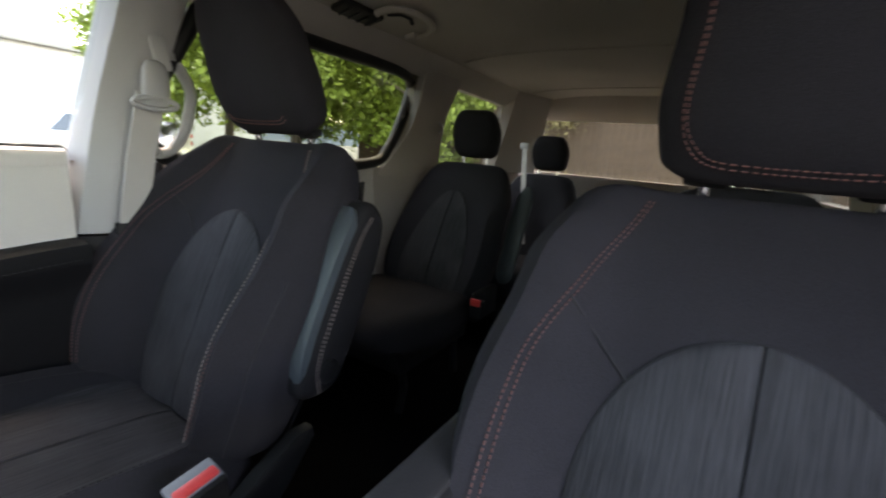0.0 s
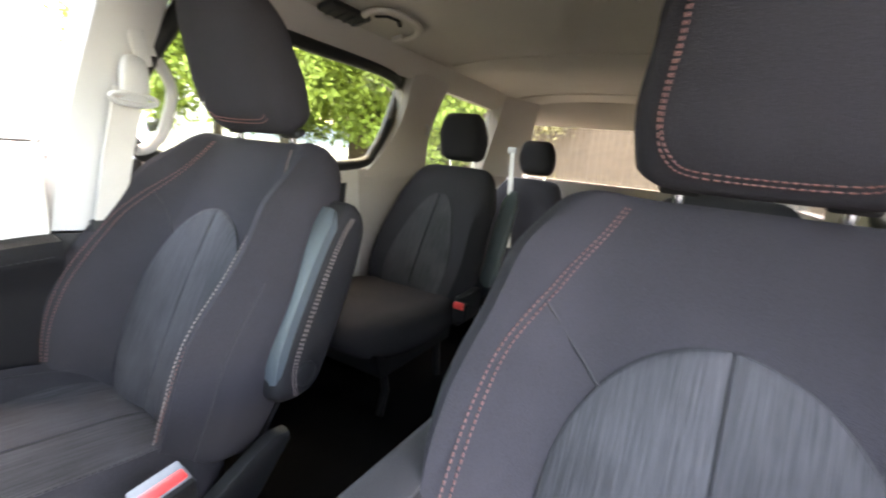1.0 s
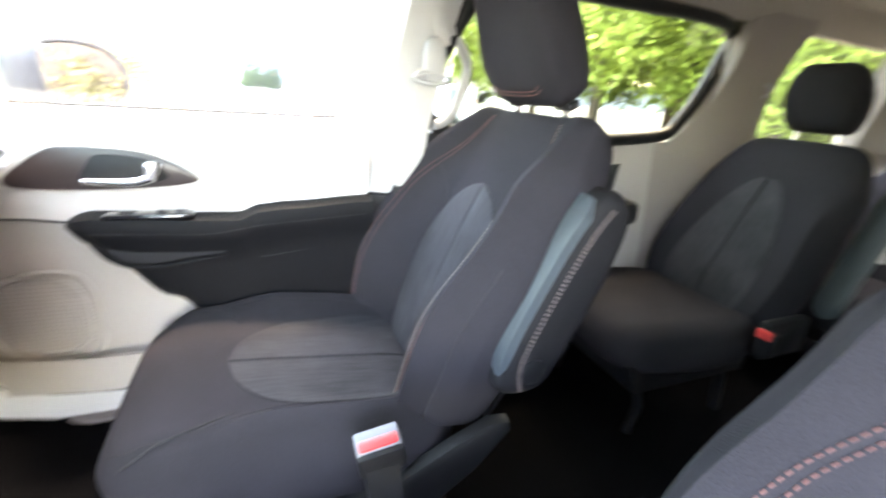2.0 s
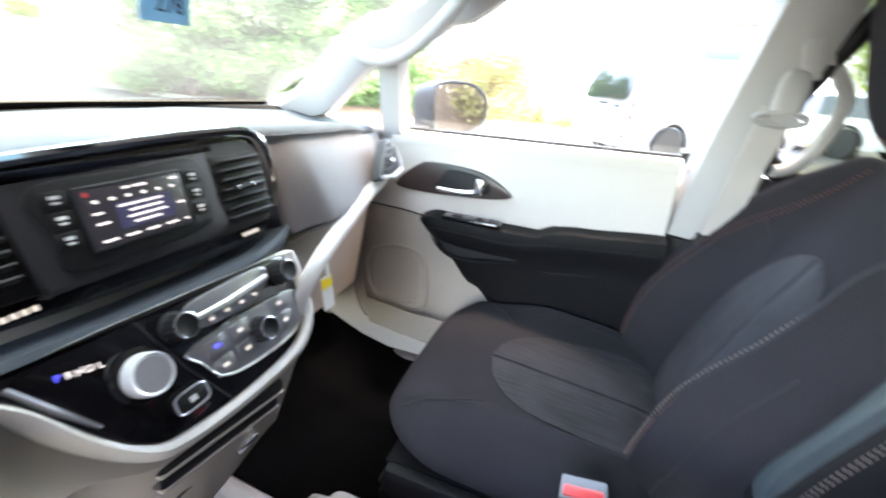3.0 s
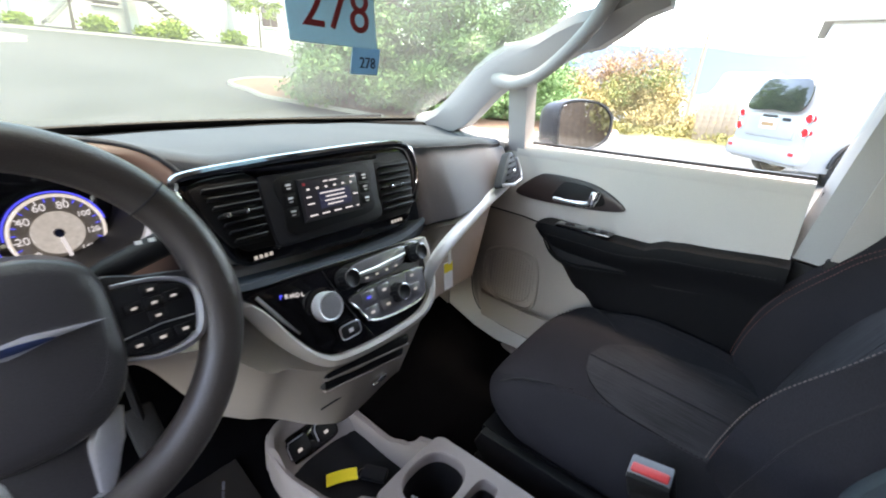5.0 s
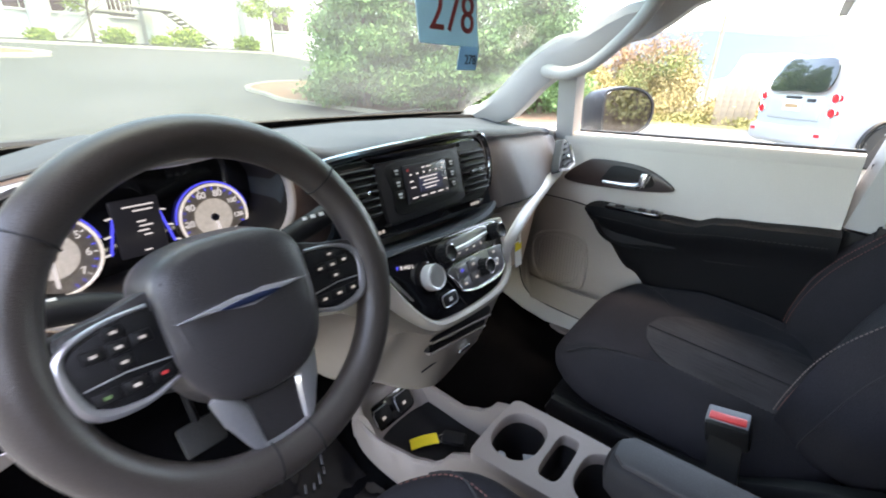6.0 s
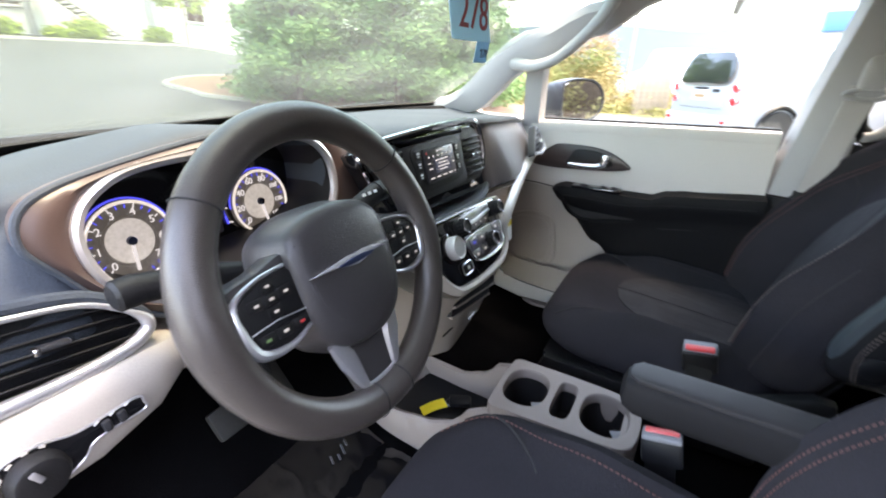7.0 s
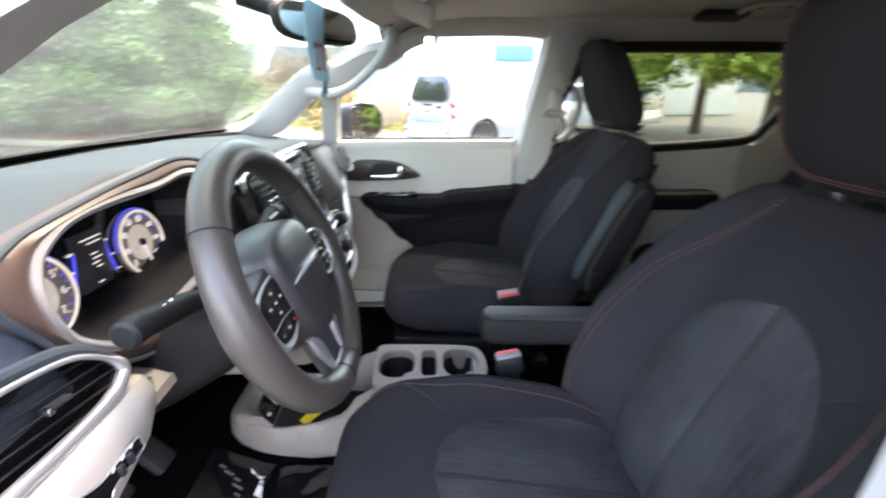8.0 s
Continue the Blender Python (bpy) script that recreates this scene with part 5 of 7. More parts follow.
# seam lines of the trim
part("trim_seam", tube([(door_x(y, z) - 0.0015, y, z) for y, z in ((0.33, 0.885), (0.24, 0.882), (0.15, 0.876), (0.09, 0.868))], 0.002, 6), GREYPL, door)
part("trim_crease", tube(smooth_line([(door_x(y, z) - 0.0005, y, z) for y, z in ((0.315, 0.88), (0.318, 0.70), (0.30, 0.56), (0.24, 0.50), (0.10, 0.475), (-0.05, 0.47))], 40), 0.0022, 6), GREYPL, door)
# lower trim with the pocket and the speaker
part("lower_door_trim", on_door(outline([(0.309, 0.876), (0.314, 0.78), (0.312, 0.68), (0.295, 0.56), (0.235, 0.503), (0.10, 0.480), (-0.05, 0.475), (-0.25, 0.475), (-0.455, 0.476), (-0.462, 0.68), (-0.455, 0.872), (-0.25, 0.870), (0.0, 0.864), (0.15, 0.871)], 80), 0.003, 0.0, 0.001), LOWTRIM, door, "beige lower door trim")
pocket = part("door_pocket", loft([[(0.705, y, z0), (door_x(y, 0.6) - d, y, z0 + 0.01), (door_x(y, 0.6) - d - 0.012, y, z0 + 0.10), (door_x(y, 0.6) - d - 0.004, y, z1), (door_x(y, 0.6) - d + 0.010, y, z1 + 0.004), (0.705, y, z1 + 0.002)] for y, z0, z1, d in ((0.285, 0.56, 0.60, 0.0), (0.25, 0.50, 0.585, 0.022), (0.1, 0.49, 0.565, 0.036), (-0.1, 0.49, 0.56, 0.042), (-0.42, 0.49, 0.56, 0.03), (-0.46, 0.5, 0.56, 0.0))]), LOWTRIM, door)
grille = outline([(0.262, 0.725), (0.20, 0.762), (0.12, 0.765), (0.085, 0.735), (0.075, 0.64), (0.09, 0.585), (0.15, 0.575), (0.22, 0.59), (0.258, 0.64)], 48)
gp = part("speaker_panel", on_door(grille, 0.004, 0.003, 0.002), LOWTRIM, door)
dots = []
for i in range(17):
    for j in range(19):
        y, z = 0.245 - 0.0098 * i, 0.60 + 0.0085 * j
        if ((y - 0.168) / 0.080) ** 4 + ((z - 0.672) / 0.082) ** 4 < 1:
            dots.append(lathe([(0.0016, 0), (0.0012, 0.0008), (0.0003, 0.0009)], 6, Matrix(((0, 0, -1, door_x(y, z) - 0.0072), (1, 0, 0, y), (0, 1, 0, z), (0, 0, 0, 1)))))
part("speaker_frame", tube([(door_x(y, z) - 0.0065, y, z) for y, z in grille], 0.0060, 8, True), LOWTRIM, gp)
part("speaker_surround", tube([(door_x(y, z) - 0.007, y, z) for y, z in [(0.168 + 0.072 * math.copysign(abs(math.cos(a)) ** 0.6, math.cos(a)), 0.672 + 0.080 * math.copysign(abs(math.sin(a)) ** 0.6, math.sin(a))) for a in [2 * math.pi * k / 48 for k in range(48)]]], 0.0022, 6, True), LOWTRIM, gp)
tagged(part("speaker_grille", joined(*dots), RUBBERGREY, gp, "perforated speaker grille"), kind="stuff")
# bronze bezel and chrome handle
hb = part("handle_bezel", on_door(outline([(0.176, 0.950), (0.164, 0.966), (0.138, 0.988), (0.112, 1.005), (0.09, 1.012), (0.03, 1.012), (-0.04, 1.005), (-0.09, 0.987), (-0.134, 0.957), (-0.118, 0.945), (-0.05, 0.937), (0.05, 0.934), (0.12, 0.935), (0.165, 0.940)], 60), 0.008, -0.002, 0.003), DARKBRONZE, door, "dark bronze handle bezel")
part("handle_cup", on_door(outline([(0.062, 0.952), (0.052, 0.975), (0.030, 1.000), (-0.03, 0.997), (-0.066, 0.985), (-0.082, 0.957), (-0.04, 0.946), (0.03, 0.945)], 40), 0.003, 0.006, 0.001), BLACK, hb)
lev = part("door_lever", tube(smooth_line([(0.668, 0.050, 0.954), (0.660, 0.0, 0.953), (0.657, -0.045, 0.957), (0.658, -0.062, 0.972), (0.662, -0.066, 0.990)], 24), [0.006 + 0.006 * k / 23 for k in range(24)], 10), CHROME, hb, "chrome pull lever")
part("lever_end", rbox((0.656, -0.060, 0.974), (0.018, 0.020, 0.038), 0.006, (8, 0, 0)), CHROME, hb)
# armrest
ARM_TOP = [(-0.485, 0.914), (-0.30, 0.902), (-0.245, 0.896), (-0.205, 0.880), (-0.13, 0.882), (0.0, 0.888), (0.05, 0.890), (0.10, 0.888)]
ARM_LOW = [(-0.485, 0.56), (-0.30, 0.57), (-0.15, 0.62), (-0.06, 0.70), (0.03, 0.785), (0.065, 0.825), (0.10, 0.840)]
rings = []
for k in range(44):
    y = 0.095 - 0.58 * (k / 43) ** 1.5
    zt, zb = interp(y, ARM_TOP), interp(y, ARM_LOW)
    e = math.sqrt(max(0.03, 1 - (max(0.0, y - 0.050) / 0.047) ** 2))
    mid = (zt + zb) / 2
    zt, zb = mid + (zt - mid) * e, mid + (zb - mid) * e
    d = 0.012 + 0.050 * e
    h = zt - zb
    xd = 0.700
    rings.append([(xd, y, zt + 0.002), (xd - d * 0.55, y, zt + 0.001), (xd - d * 0.92, y, zt - min(0.004, h * 0.1)), (xd - d, y, zt - min(0.02, h * 0.25)), (xd - d * 0.97, y, zt - min(0.045, h * 0.45)), (xd - d * 0.78, y, zt - min(0.065, h * 0.6)), (xd - d * 0.66, y, zt - min(0.11, h * 0.7)), (xd - d * 0.60, y, zt - h * 0.8), (xd - d * 0.40, y, zb + h * 0.04), (xd - 0.012, y, zb)])
arm = part("armrest", loft(rings), SOFT, door, "black soft armrest panel")
part("armrest_seam", stitches([(0.700 - 0.064, y, interp(y, ARM_TOP) - 0.030) for y in (0.05, -0.05, -0.15, -0.25, -0.35, -0.47)], 60, 0.0009), SEAM, arm)
part("armrest_fold", tube([(0.700 - 0.040, y, z) for y, z in ((0.03, 0.83), (-0.05, 0.808), (-0.15, 0.80), (-0.25, 0.788), (-0.35, 0.80), (-0.47, 0.815))], 0.002, 6), SEAM, arm)
part("pull_recess", prism(outline([(0.046, 0.842), (-0.01, 0.850), (-0.08, 0.846), (-0.150, 0.828), (-0.175, 0.806), (-0.10, 0.797), (-0.04, 0.789), (0.005, 0.796), (0.034, 0.82)], 48), 0.004, Matrix(((0, 0, -1, 0.657), (1, 0, 0, 0), (0, 1, 0, 0), (0, 0, 0, 1))), 0.0015), SEAM, arm)
part("pull_lip", tube(smooth_line([(0.650, 0.056, 0.838), (0.647, 0.030, 0.806), (0.645, -0.01, 0.788), (0.645, -0.06, 0.785), (0.646, -0.115, 0.792), (0.650, -0.175, 0.800)], 28), [0.0015 + 0.0035 * math.sin(math.pi * k / 27) for k in range(28)], 8), SOFT, arm)
sp = part("window_switch_panel", rbox((0.662, -0.048, 0.888), (0.040, 0.15, 0.010), 0.004), PIANO, arm, "gloss black window switch panel")
for k in range(2):
    part("window_switch", rbox((0.660, -0.07 - 0.032 * k, 0.894), (0.014, 0.020, 0.006), 0.003, (8, 0, 0)), GREYPL if k else BLACK, sp)
part("lock_switch", rbox((0.660, -0.01, 0.894), (0.012, 0.026, 0.004), 0.002), BLACK, sp)
# door mirror outside
mir = thing("door_mirror", "dark door mirror outside the passenger window", "mirror", at=(0.86, 0.16, 1.06))


def on_mirror(name, vf, m, parent=None, label="", sharp=40):
    return part(name, moved(vf, Matrix.Translation((-0.86, -0.16, -1.06))), m, parent or mir, label, sharp)


MG = plane_at((0.925, 0.085, 1.128), (0.84, -0.54, 0), (0.054, 0.084, 1))
mo = outline([(-0.092, 0.055), (-0.060, 0.072), (0.0, 0.075), (0.055, 0.066), (0.092, 0.036), (0.098, 0.0), (0.084, -0.036), (0.045, -0.060), (-0.010, -0.070), (-0.070, -0.070), (-0.094, -0.056), (-0.098, 0.0)], 48)
housing = dome(mo, [(0.95, -0.006), (0.97, 0.004), (1.04, 0.004), (1.07, -0.010), (1.08, -0.04), (1.04, -0.085), (0.90, -0.12), (0.5, -0.142), (0.02, -0.146)], MG)
on_mirror("housing", housing, GREYPL, None, "charcoal mirror housing")
on_mirror("mirror_glass", prism([(a * 0.95, b * 0.94) for a, b in mo], 0.003, MG @ Matrix.Translation((0, 0, -0.003)), 0.0008), MIRROR, None, "silvered mirror glass", 5)
on_mirror("mirror_foot", loft([[(0.77, 0.17 + a, 1.055 + b) for a, b in oval(0.04, 0.018, 2.5, 16)], [(0.82, 0.17 + a, 1.065 + b) for a, b in oval(0.035, 0.016, 2.5, 16)], [(0.88, 0.165 + a, 1.075 + b) for a, b in oval(0.03, 0.014, 2.5, 16)]]), BLACK)

# ---- belts, handles, roof fittings ----
belt = thing("seat_belt", "pale webbing seat belt hanging from the door pillar", "seat belt", "front seat belts", at=(0.66, -0.6, 0.93))


def on_belt(name, vf, m, parent=None, belt=belt):
    return part(name, moved(vf, Matrix.Translation((-0.66, 0.6, -0.93))), m, parent or belt)


on_belt("webbing", loft([[(interp(z, [(0.9, 0.655), (1.08, 0.640), (1.2, 0.620)]) + dx, y0 + dy, z) for dx, dy in ((-0.004, -0.026), (0.0, -0.026), (0.0, 0.026), (-0.004, 0.026))] for z, y0 in ((0.93, -0.565), (1.0, -0.572), (1.08, -0.583), (1.15, -0.592), (1.20, -0.597))]), BELT)
on_belt("belt_guide", loft([[(x + 0.014 * a * k, -0.605 + 0.025 * b * k, z) for a, b in oval(1, 1, 2.6, 20)] for x, z, k in ((0.622, 1.168, 0.8), (0.617, 1.176, 0.96), (0.614, 1.200, 1.0), (0.612, 1.225, 0.98), (0.612, 1.245, 0.88), (0.613, 1.256, 0.65), (0.616, 1.261, 0.3))]), PILLAR)
on_belt("height_slider", rbox((0.626, -0.616, 1.308), (0.012, 0.030, 0.130), 0.005, (-9, 8, 0)), PILLAR)
on_belt("belt_ring", tube([(0.606, -0.600 + 0.040 * math.cos(a), 1.180 + 0.010 * math.sin(a)) for a in [2 * math.pi * k / 24 for k in range(24)]], 0.0055, 8, True), PILLAR)
on_belt("guide_slot", rbox((0.612, -0.603, 1.172), (0.010, 0.050, 0.008), 0.003), BLACK)
on_belt("tongue_stop", rbox((0.655, -0.562, 0.93), (0.016, 0.055, 0.03), 0.005), BLACK)
handle = thing("grab_handle", "pale curved grab handle on the windscreen pillar", "grab handle", "pillar handles", at=(0.6, 0.1, 1.3))
pts = smooth_line([(0.628, 0.235, 1.252), (0.606, 0.200, 1.246), (0.585, 0.150, 1.244), (0.571, 0.088, 1.264), (0.560, 0.025, 1.310), (0.556, -0.02, 1.355), (0.562, -0.045, 1.395), (0.585, -0.055, 1.43)], 36)
vf = tube(pts, [0.020 - 0.005 * math.sin(math.pi * k / 35) for k in range(36)], 12)
part("grip", moved(vf, Matrix.Translation((-0.6, -0.1, -1.3))), PILLAR, handle)

for x in (0.545, -0.545):
    gh = thing("grab_handle", "folded beige grab handle on the roof edge", "grab handle", "roof handles", at=(x, -1.22, 1.47))
    s = 1 if x > 0 else -1
    lay = lambda u, v, h: (s * u - x, v + 1.22, roof_z(u, v) - h - 1.47)
    arc = smooth_line([lay(u, v, 0.012) for u, v in ((0.545, -1.150), (0.505, -1.120), (0.455, -1.115), (0.425, -1.155), (0.422, -1.230), (0.440, -1.290), (0.480, -1.335), (0.530, -1.345))], 36)
    part("grip", tube(arc, 0.0125, 10, False, 0.6, (0, 0, 1)), ROOFCLOTH, gh)
    # dark tube draws the shade inside the grip's finger gap
    part("finger_gap_shade", tube([lay(u, v, 0.004) for u, v in ((0.505, -1.165), (0.475, -1.185), (0.470, -1.225), (0.490, -1.262))], 0.006, 6, False, 0.5, (0, 0, 1)), SEAM, gh)
    for v in (-1.150, -1.335):
        part("hinge_cover", rbox(lay(0.540, v, 0.010), (0.040, 0.035, 0.018), 0.006, (0, s * 12, 0)), ROOFCLOTH, gh)
    rv = thing("roof_vent", "black oblong air outlet in the roof lining", "air vent", "roof outlets", at=(x * 0.98, -1.08, 1.474))
    part("outlet_frame", rbox((0, 0, 0), (0.06, 0.15, 0.018), 0.008, (0, s * 14, 0)), BLACK, rv)
    for k in range(4):
        part("slat", rbox((0, -0.05 + 0.033 * k, -0.010), (0.045, 0.004, 0.008), 0.001, (20, s * 14, 0)), GREYPL, rv)
for y in (-1.72, -2.45):
    solid("roof_seam", loft([[(x, y + a, roof_z(x, y) - 0.001 + b) for a, b in ((-0.006, 0), (0, -0.004), (0.006, 0), (0, 0.004))] for x in [-0.56 + 1.12 * k / 12 for k in range(13)]]), ROOFCLOTH, "shallow ridge across the beige headliner", "trim", kind="structure")
dome_lamp = thing("roof_console", "pale overhead console with map lamps", "roof console", at=(0, -0.14, 1.455))
part("console_shell", rbox((0, 0, 0), (0.20, 0.15, 0.04), 0.018, (14, 0, 0)), ROOFCLOTH, dome_lamp)
for s in (-1, 1):
    part("map_lamp", rbox((s * 0.06, 0.0, -0.019), (0.05, 0.04, 0.008), 0.003, (14, 0, 0)), WHITE, dome_lamp, "clear map lamp lens")
for s in (-1, 1):
    visor = thing("sun_visor", "beige sun visor folded against the headliner", "sun visor", "sun visors", at=(s * 0.33, -0.10, 1.46))
    part("visor_panel", rbox((0, -0.01, 0.0), (0.36, 0.15, 0.018), 0.008, (22, 0, 0)), ROOFCLOTH, visor)
    part("visor_rod", tube([(s * 0.17, 0.06, 0.02), (0.0, 0.065, 0.022), (-s * 0.17, 0.06, 0.02)], 0.005, 8), PALE, visor)

# inside mirror and its hang tag
rvm = thing("rear_view_mirror", "black inside mirror on a stalk at the windscreen", "mirror", at=(-0.006, 0.055, 1.393))
RM = plane_at((0, -0.012, -0.02), (0.90, -0.42, 0.0), (0.05, 0.12, 1))
part("mirror_shell", dome(oval(0.118, 0.032, 3.2, 40), [(1.0, 0.004), (1.05, 0.0), (1.05, -0.012), (0.85, -0.030), (0.5, -0.038), (0.02, -0.040)], RM), BLACK, rvm)
part("mirror_face", prism([(a * 0.97, b * 0.93) for a, b in oval(0.118, 0.032, 3.2, 40)], 0.003, RM @ Matrix.Translation((0, 0, 0.003)), 0.001), MIRROR, rvm)
part("mirror_stalk", tube([(0, 0.02, -0.01), (0, 0.06, 0.0), (0, 0.13, 0.035)], [0.012, 0.014, 0.028], 10), BLACK, rvm)
tag = thing("hang_tag", "pale blue paper tag with red number hung from the mirror", "paper tag", at=(-0.080, 0.035, 1.330))
part("tag_sheet", sheet(10, 14, lambda u, v: (-0.062 + 0.124 * u, 0.006 * math.sin(3 * v) + 0.004 * math.sin(4 * u), -0.058 + 0.130 * v), (0, 0.0012, 0)), PAPER, tag)
part("tag_stub", sheet(6, 6, lambda u, v: (0.028 + 0.046 * u, 0.004 + 0.006 * (1 - v), -0.088 + 0.031 * v), (0, 0.0012, 0)), PAPERBLUE, tag, "blue paper stub")
text("tag_number", "278", 0.066, Matrix.Translation((0.0, -0.003, -0.022)) @ Matrix.Rotation(radians(90), 4, "X"), REDINK, tag)
text("stub_number", "278", 0.018, Matrix.Translation((0.051, 0.0035, -0.075)) @ Matrix.Rotation(radians(90), 4, "X"), DARKINK, tag)

# ---- floor console ----
con = thing("floor_console", "pale floor console with two cup holders and an open tray", "console", at=(0.0, 0, FLOOR_Z))


def on_con(name, vf, m, parent=None, label=""):
    return part(name, moved(vf, Matrix.Translation((0, 0, -FLOOR_Z))), m, parent or con, label)


LOWZ = [(-0.31, 0.590), (-0.05, 0.598), (0.01, 0.572), (0.06, 0.520), (0.12, 0.503), (0.20, 0.496), (0.26, 0.508), (0.30, 0.522), (0.335, 0.530)]
TOPZ = [(-0.31, 0.590), (-0.05, 0.598), (0.01, 0.580), (0.06, 0.530), (0.12, 0.508), (0.20, 0.510), (0.30, 0.530), (0.335, 0.535)]
for s in (-1, 1):
    rings = []
    for k in range(32):
        y = -0.285 + 0.595 * k / 31
        z = interp(y, TOPZ if s > 0 else LOWZ)
        w = interp(y, [(-0.31, 0.068), (-0.05, 0.078), (0.08, 0.088), (0.22, 0.095), (0.33, 0.090)]) + (0.008 * max(0.0, min(1.0, y / 0.1)) if s < 0 else 0) - 0.020 * max(0.0, (y - 0.22) / 0.09) ** 3
        rings.append([(s * (w + 0.006), y, FLOOR_Z), (s * (w + 0.010), y, z - 0.05), (s * (w + 0.006), y, z - 0.006), (s * (w), y, z), (s * (w - 0.009), y, z - 0.003), (s * (w - 0.012), y, z - 0.02), (s * (w - 0.010), y, FLOOR_Z)])
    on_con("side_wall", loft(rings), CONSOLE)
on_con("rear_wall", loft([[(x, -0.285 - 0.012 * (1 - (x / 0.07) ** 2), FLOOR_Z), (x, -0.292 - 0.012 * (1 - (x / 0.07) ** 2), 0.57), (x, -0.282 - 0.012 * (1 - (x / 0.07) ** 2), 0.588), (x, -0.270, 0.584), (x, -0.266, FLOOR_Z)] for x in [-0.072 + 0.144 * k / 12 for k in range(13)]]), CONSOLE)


def holed_plate(rim, holes, z, drop):
    """A plate with openings: rounded lips go down into each."""
    bm = bmesh.new()
    edges = []
    for loop, grow in [(rim, 1.012)] + [(h, 0.95) for h in holes]:
        cx, cy = sum(p[0] for p in loop) / len(loop), sum(p[1] for p in loop) / len(loop)
        rings = []
        for k, dz in ((1.0, 0.0), ((1 + grow) / 2, -0.0015), (grow, -0.005), (grow, -drop)):
            rings.append([bm.verts.new((cx + (x - cx) * k, cy + (y - cy) * k, z(y) + dz)) for x, y in loop])
        n = len(loop)
        for a, b in zip(rings, rings[1:]):
            for j in range(n):
                bm.faces.new((a[j], a[(j + 1) % n], b[(j + 1) % n], b[j]))
        edges += [bm.edges.get((rings[0][j], rings[0][(j + 1) % n])) for j in range(n)]
    bmesh.ops.triangle_fill(bm, use_beauty=True, edges=edges)
    bm.verts.index_update()
    out = [v.co.copy() for v in bm.verts], [tuple(v.index for v in f.verts) for f in bm.faces]
    bm.free()
    return out


cups = [oval(0.060, 0.047, 2.5, 36, 0.002, y) for y in (-0.236, -0.074)]
slot_hole = oval(0.057, 0.021, 4.0, 28, 0.002, -0.155)
rim_line = outline([(-0.078, -0.25), (-0.066, -0.286), (-0.03, -0.300), (0.03, -0.300), (0.066, -0.286), (0.078, -0.25), (0.083, -0.16), (0.086, -0.07), (0.084, -0.026), (0.05, -0.018), (-0.05, -0.018), (-0.084, -0.026), (-0.086, -0.07), (-0.083, -0.16)], 80)
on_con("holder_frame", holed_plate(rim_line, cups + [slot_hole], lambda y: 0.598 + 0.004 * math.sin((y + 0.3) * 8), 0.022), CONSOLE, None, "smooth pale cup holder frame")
for cup_line in cups:
    cx, cy = 0.002, sum(p[1] for p in cup_line) / len(cup_line)
    cup = on_con("cup_holder", loft([[(cx + (x - cx) * k, cy + (y - cy) * k, z) for x, y in cup_line] for k, z in ((1.02, 0.580), (0.98, 0.574), (0.90, 0.50), (0.84, 0.485), (0.02, 0.485))], caps=False), BLACK, None, "black cup well")
    for fx, fy, turn in ((-0.040, 0.012, 30), (-0.006, -0.034, -50)):
        on_con("cup_fin", prism([(-0.018, -0.012), (0.016, -0.006), (0.018, 0.006), (-0.016, 0.012)], 0.004, pose(cx + fx, cy + fy, 0.566, 12, 0, turn), 0.0015), RUBBERGREY, cup, "grey rubber finger")
on_con("coin_well", loft([[(0.002 + (x - 0.002) * k, -0.155 + (y + 0.155) * k, z) for x, y in slot_hole] for k, z in ((1.02, 0.580), (0.95, 0.53), (0.9, 0.525), (0.02, 0.525))], caps=False), BLACK)
on_con("tray", sheet(10, 12, lambda u, v: (-0.083 + 0.166 * u, -0.02 + 0.262 * v, 0.452 + 0.012 * (2 * u - 1) ** 6 + 0.03 * max(0, v - 0.8) * 5 * (v - 0.8)), (0, 0, -0.01)), BLACK, None, "black rubber tray")
on_con("front_wall", loft([[(x, y + d, z) for y, z in ((0.233, 0.447), (0.240, 0.458), (0.283, 0.521), (0.291, 0.529), (0.304, 0.532), (0.326, 0.524), (0.342, 0.50), (0.352, FLOOR_Z))] for x, d in [(-0.099 + 0.198 * k / 16, -0.050 * abs(k / 8 - 1) ** 4) for k in range(17)]]), CONSOLE)
SK = plane_at((-0.012, 0.2585, 0.4905), (1, 0, 0), (0, 0.56, 0.83))
front = on_con("socket_panel", prism(oval(0.068, 0.031, 5, 40), 0.005, SK, 0.002), PIANO, None, "gloss black socket panel")
for s in (-1, 1):
    flap = on_con("socket_flap", prism(oval(0.026, 0.022, 5, 32, s * 0.034, 0), 0.005, SK @ Matrix.Translation((0, 0, 0.005)), 0.002), BLACK, front)
    on_con("flap_rim", tube([SK @ Vector((s * 0.034 - 0.024, b, 0.0105)) for b in (-0.014, 0.010)] + [SK @ Vector((s * 0.034 + a, 0.020, 0.0105)) for a in (-0.018, 0.0, 0.018)], 0.0014, 6), SILVER, flap)
    on_con("flap_mark", moved(rbox((s * 0.034, -0.006, 0.0104), (0.010, 0.007, 0.001), 0), SK), GAUGE, flap)
key = thing("key_tag", "yellow paper key tag with key fob in the tray", "key tag", at=(-0.018, 0.148, 0.458))
part("label_card", sheet(6, 4, lambda u, v: (-0.032 + 0.064 * u, -0.014 + 0.028 * v, 0.002 + 0.004 * math.sin(3 * u)), (0, 0, 0.0008)), YELLOW, key).rotation_euler = (0.12, -0.1, radians(-38))
part("key_ring", tube([(0.032 + 0.012 * math.cos(a), -0.030 + 0.012 * math.sin(a), 0.006) for a in [2 * math.pi * k / 20 for k in range(20)]], 0.0012, 6, True), CHROME, key)
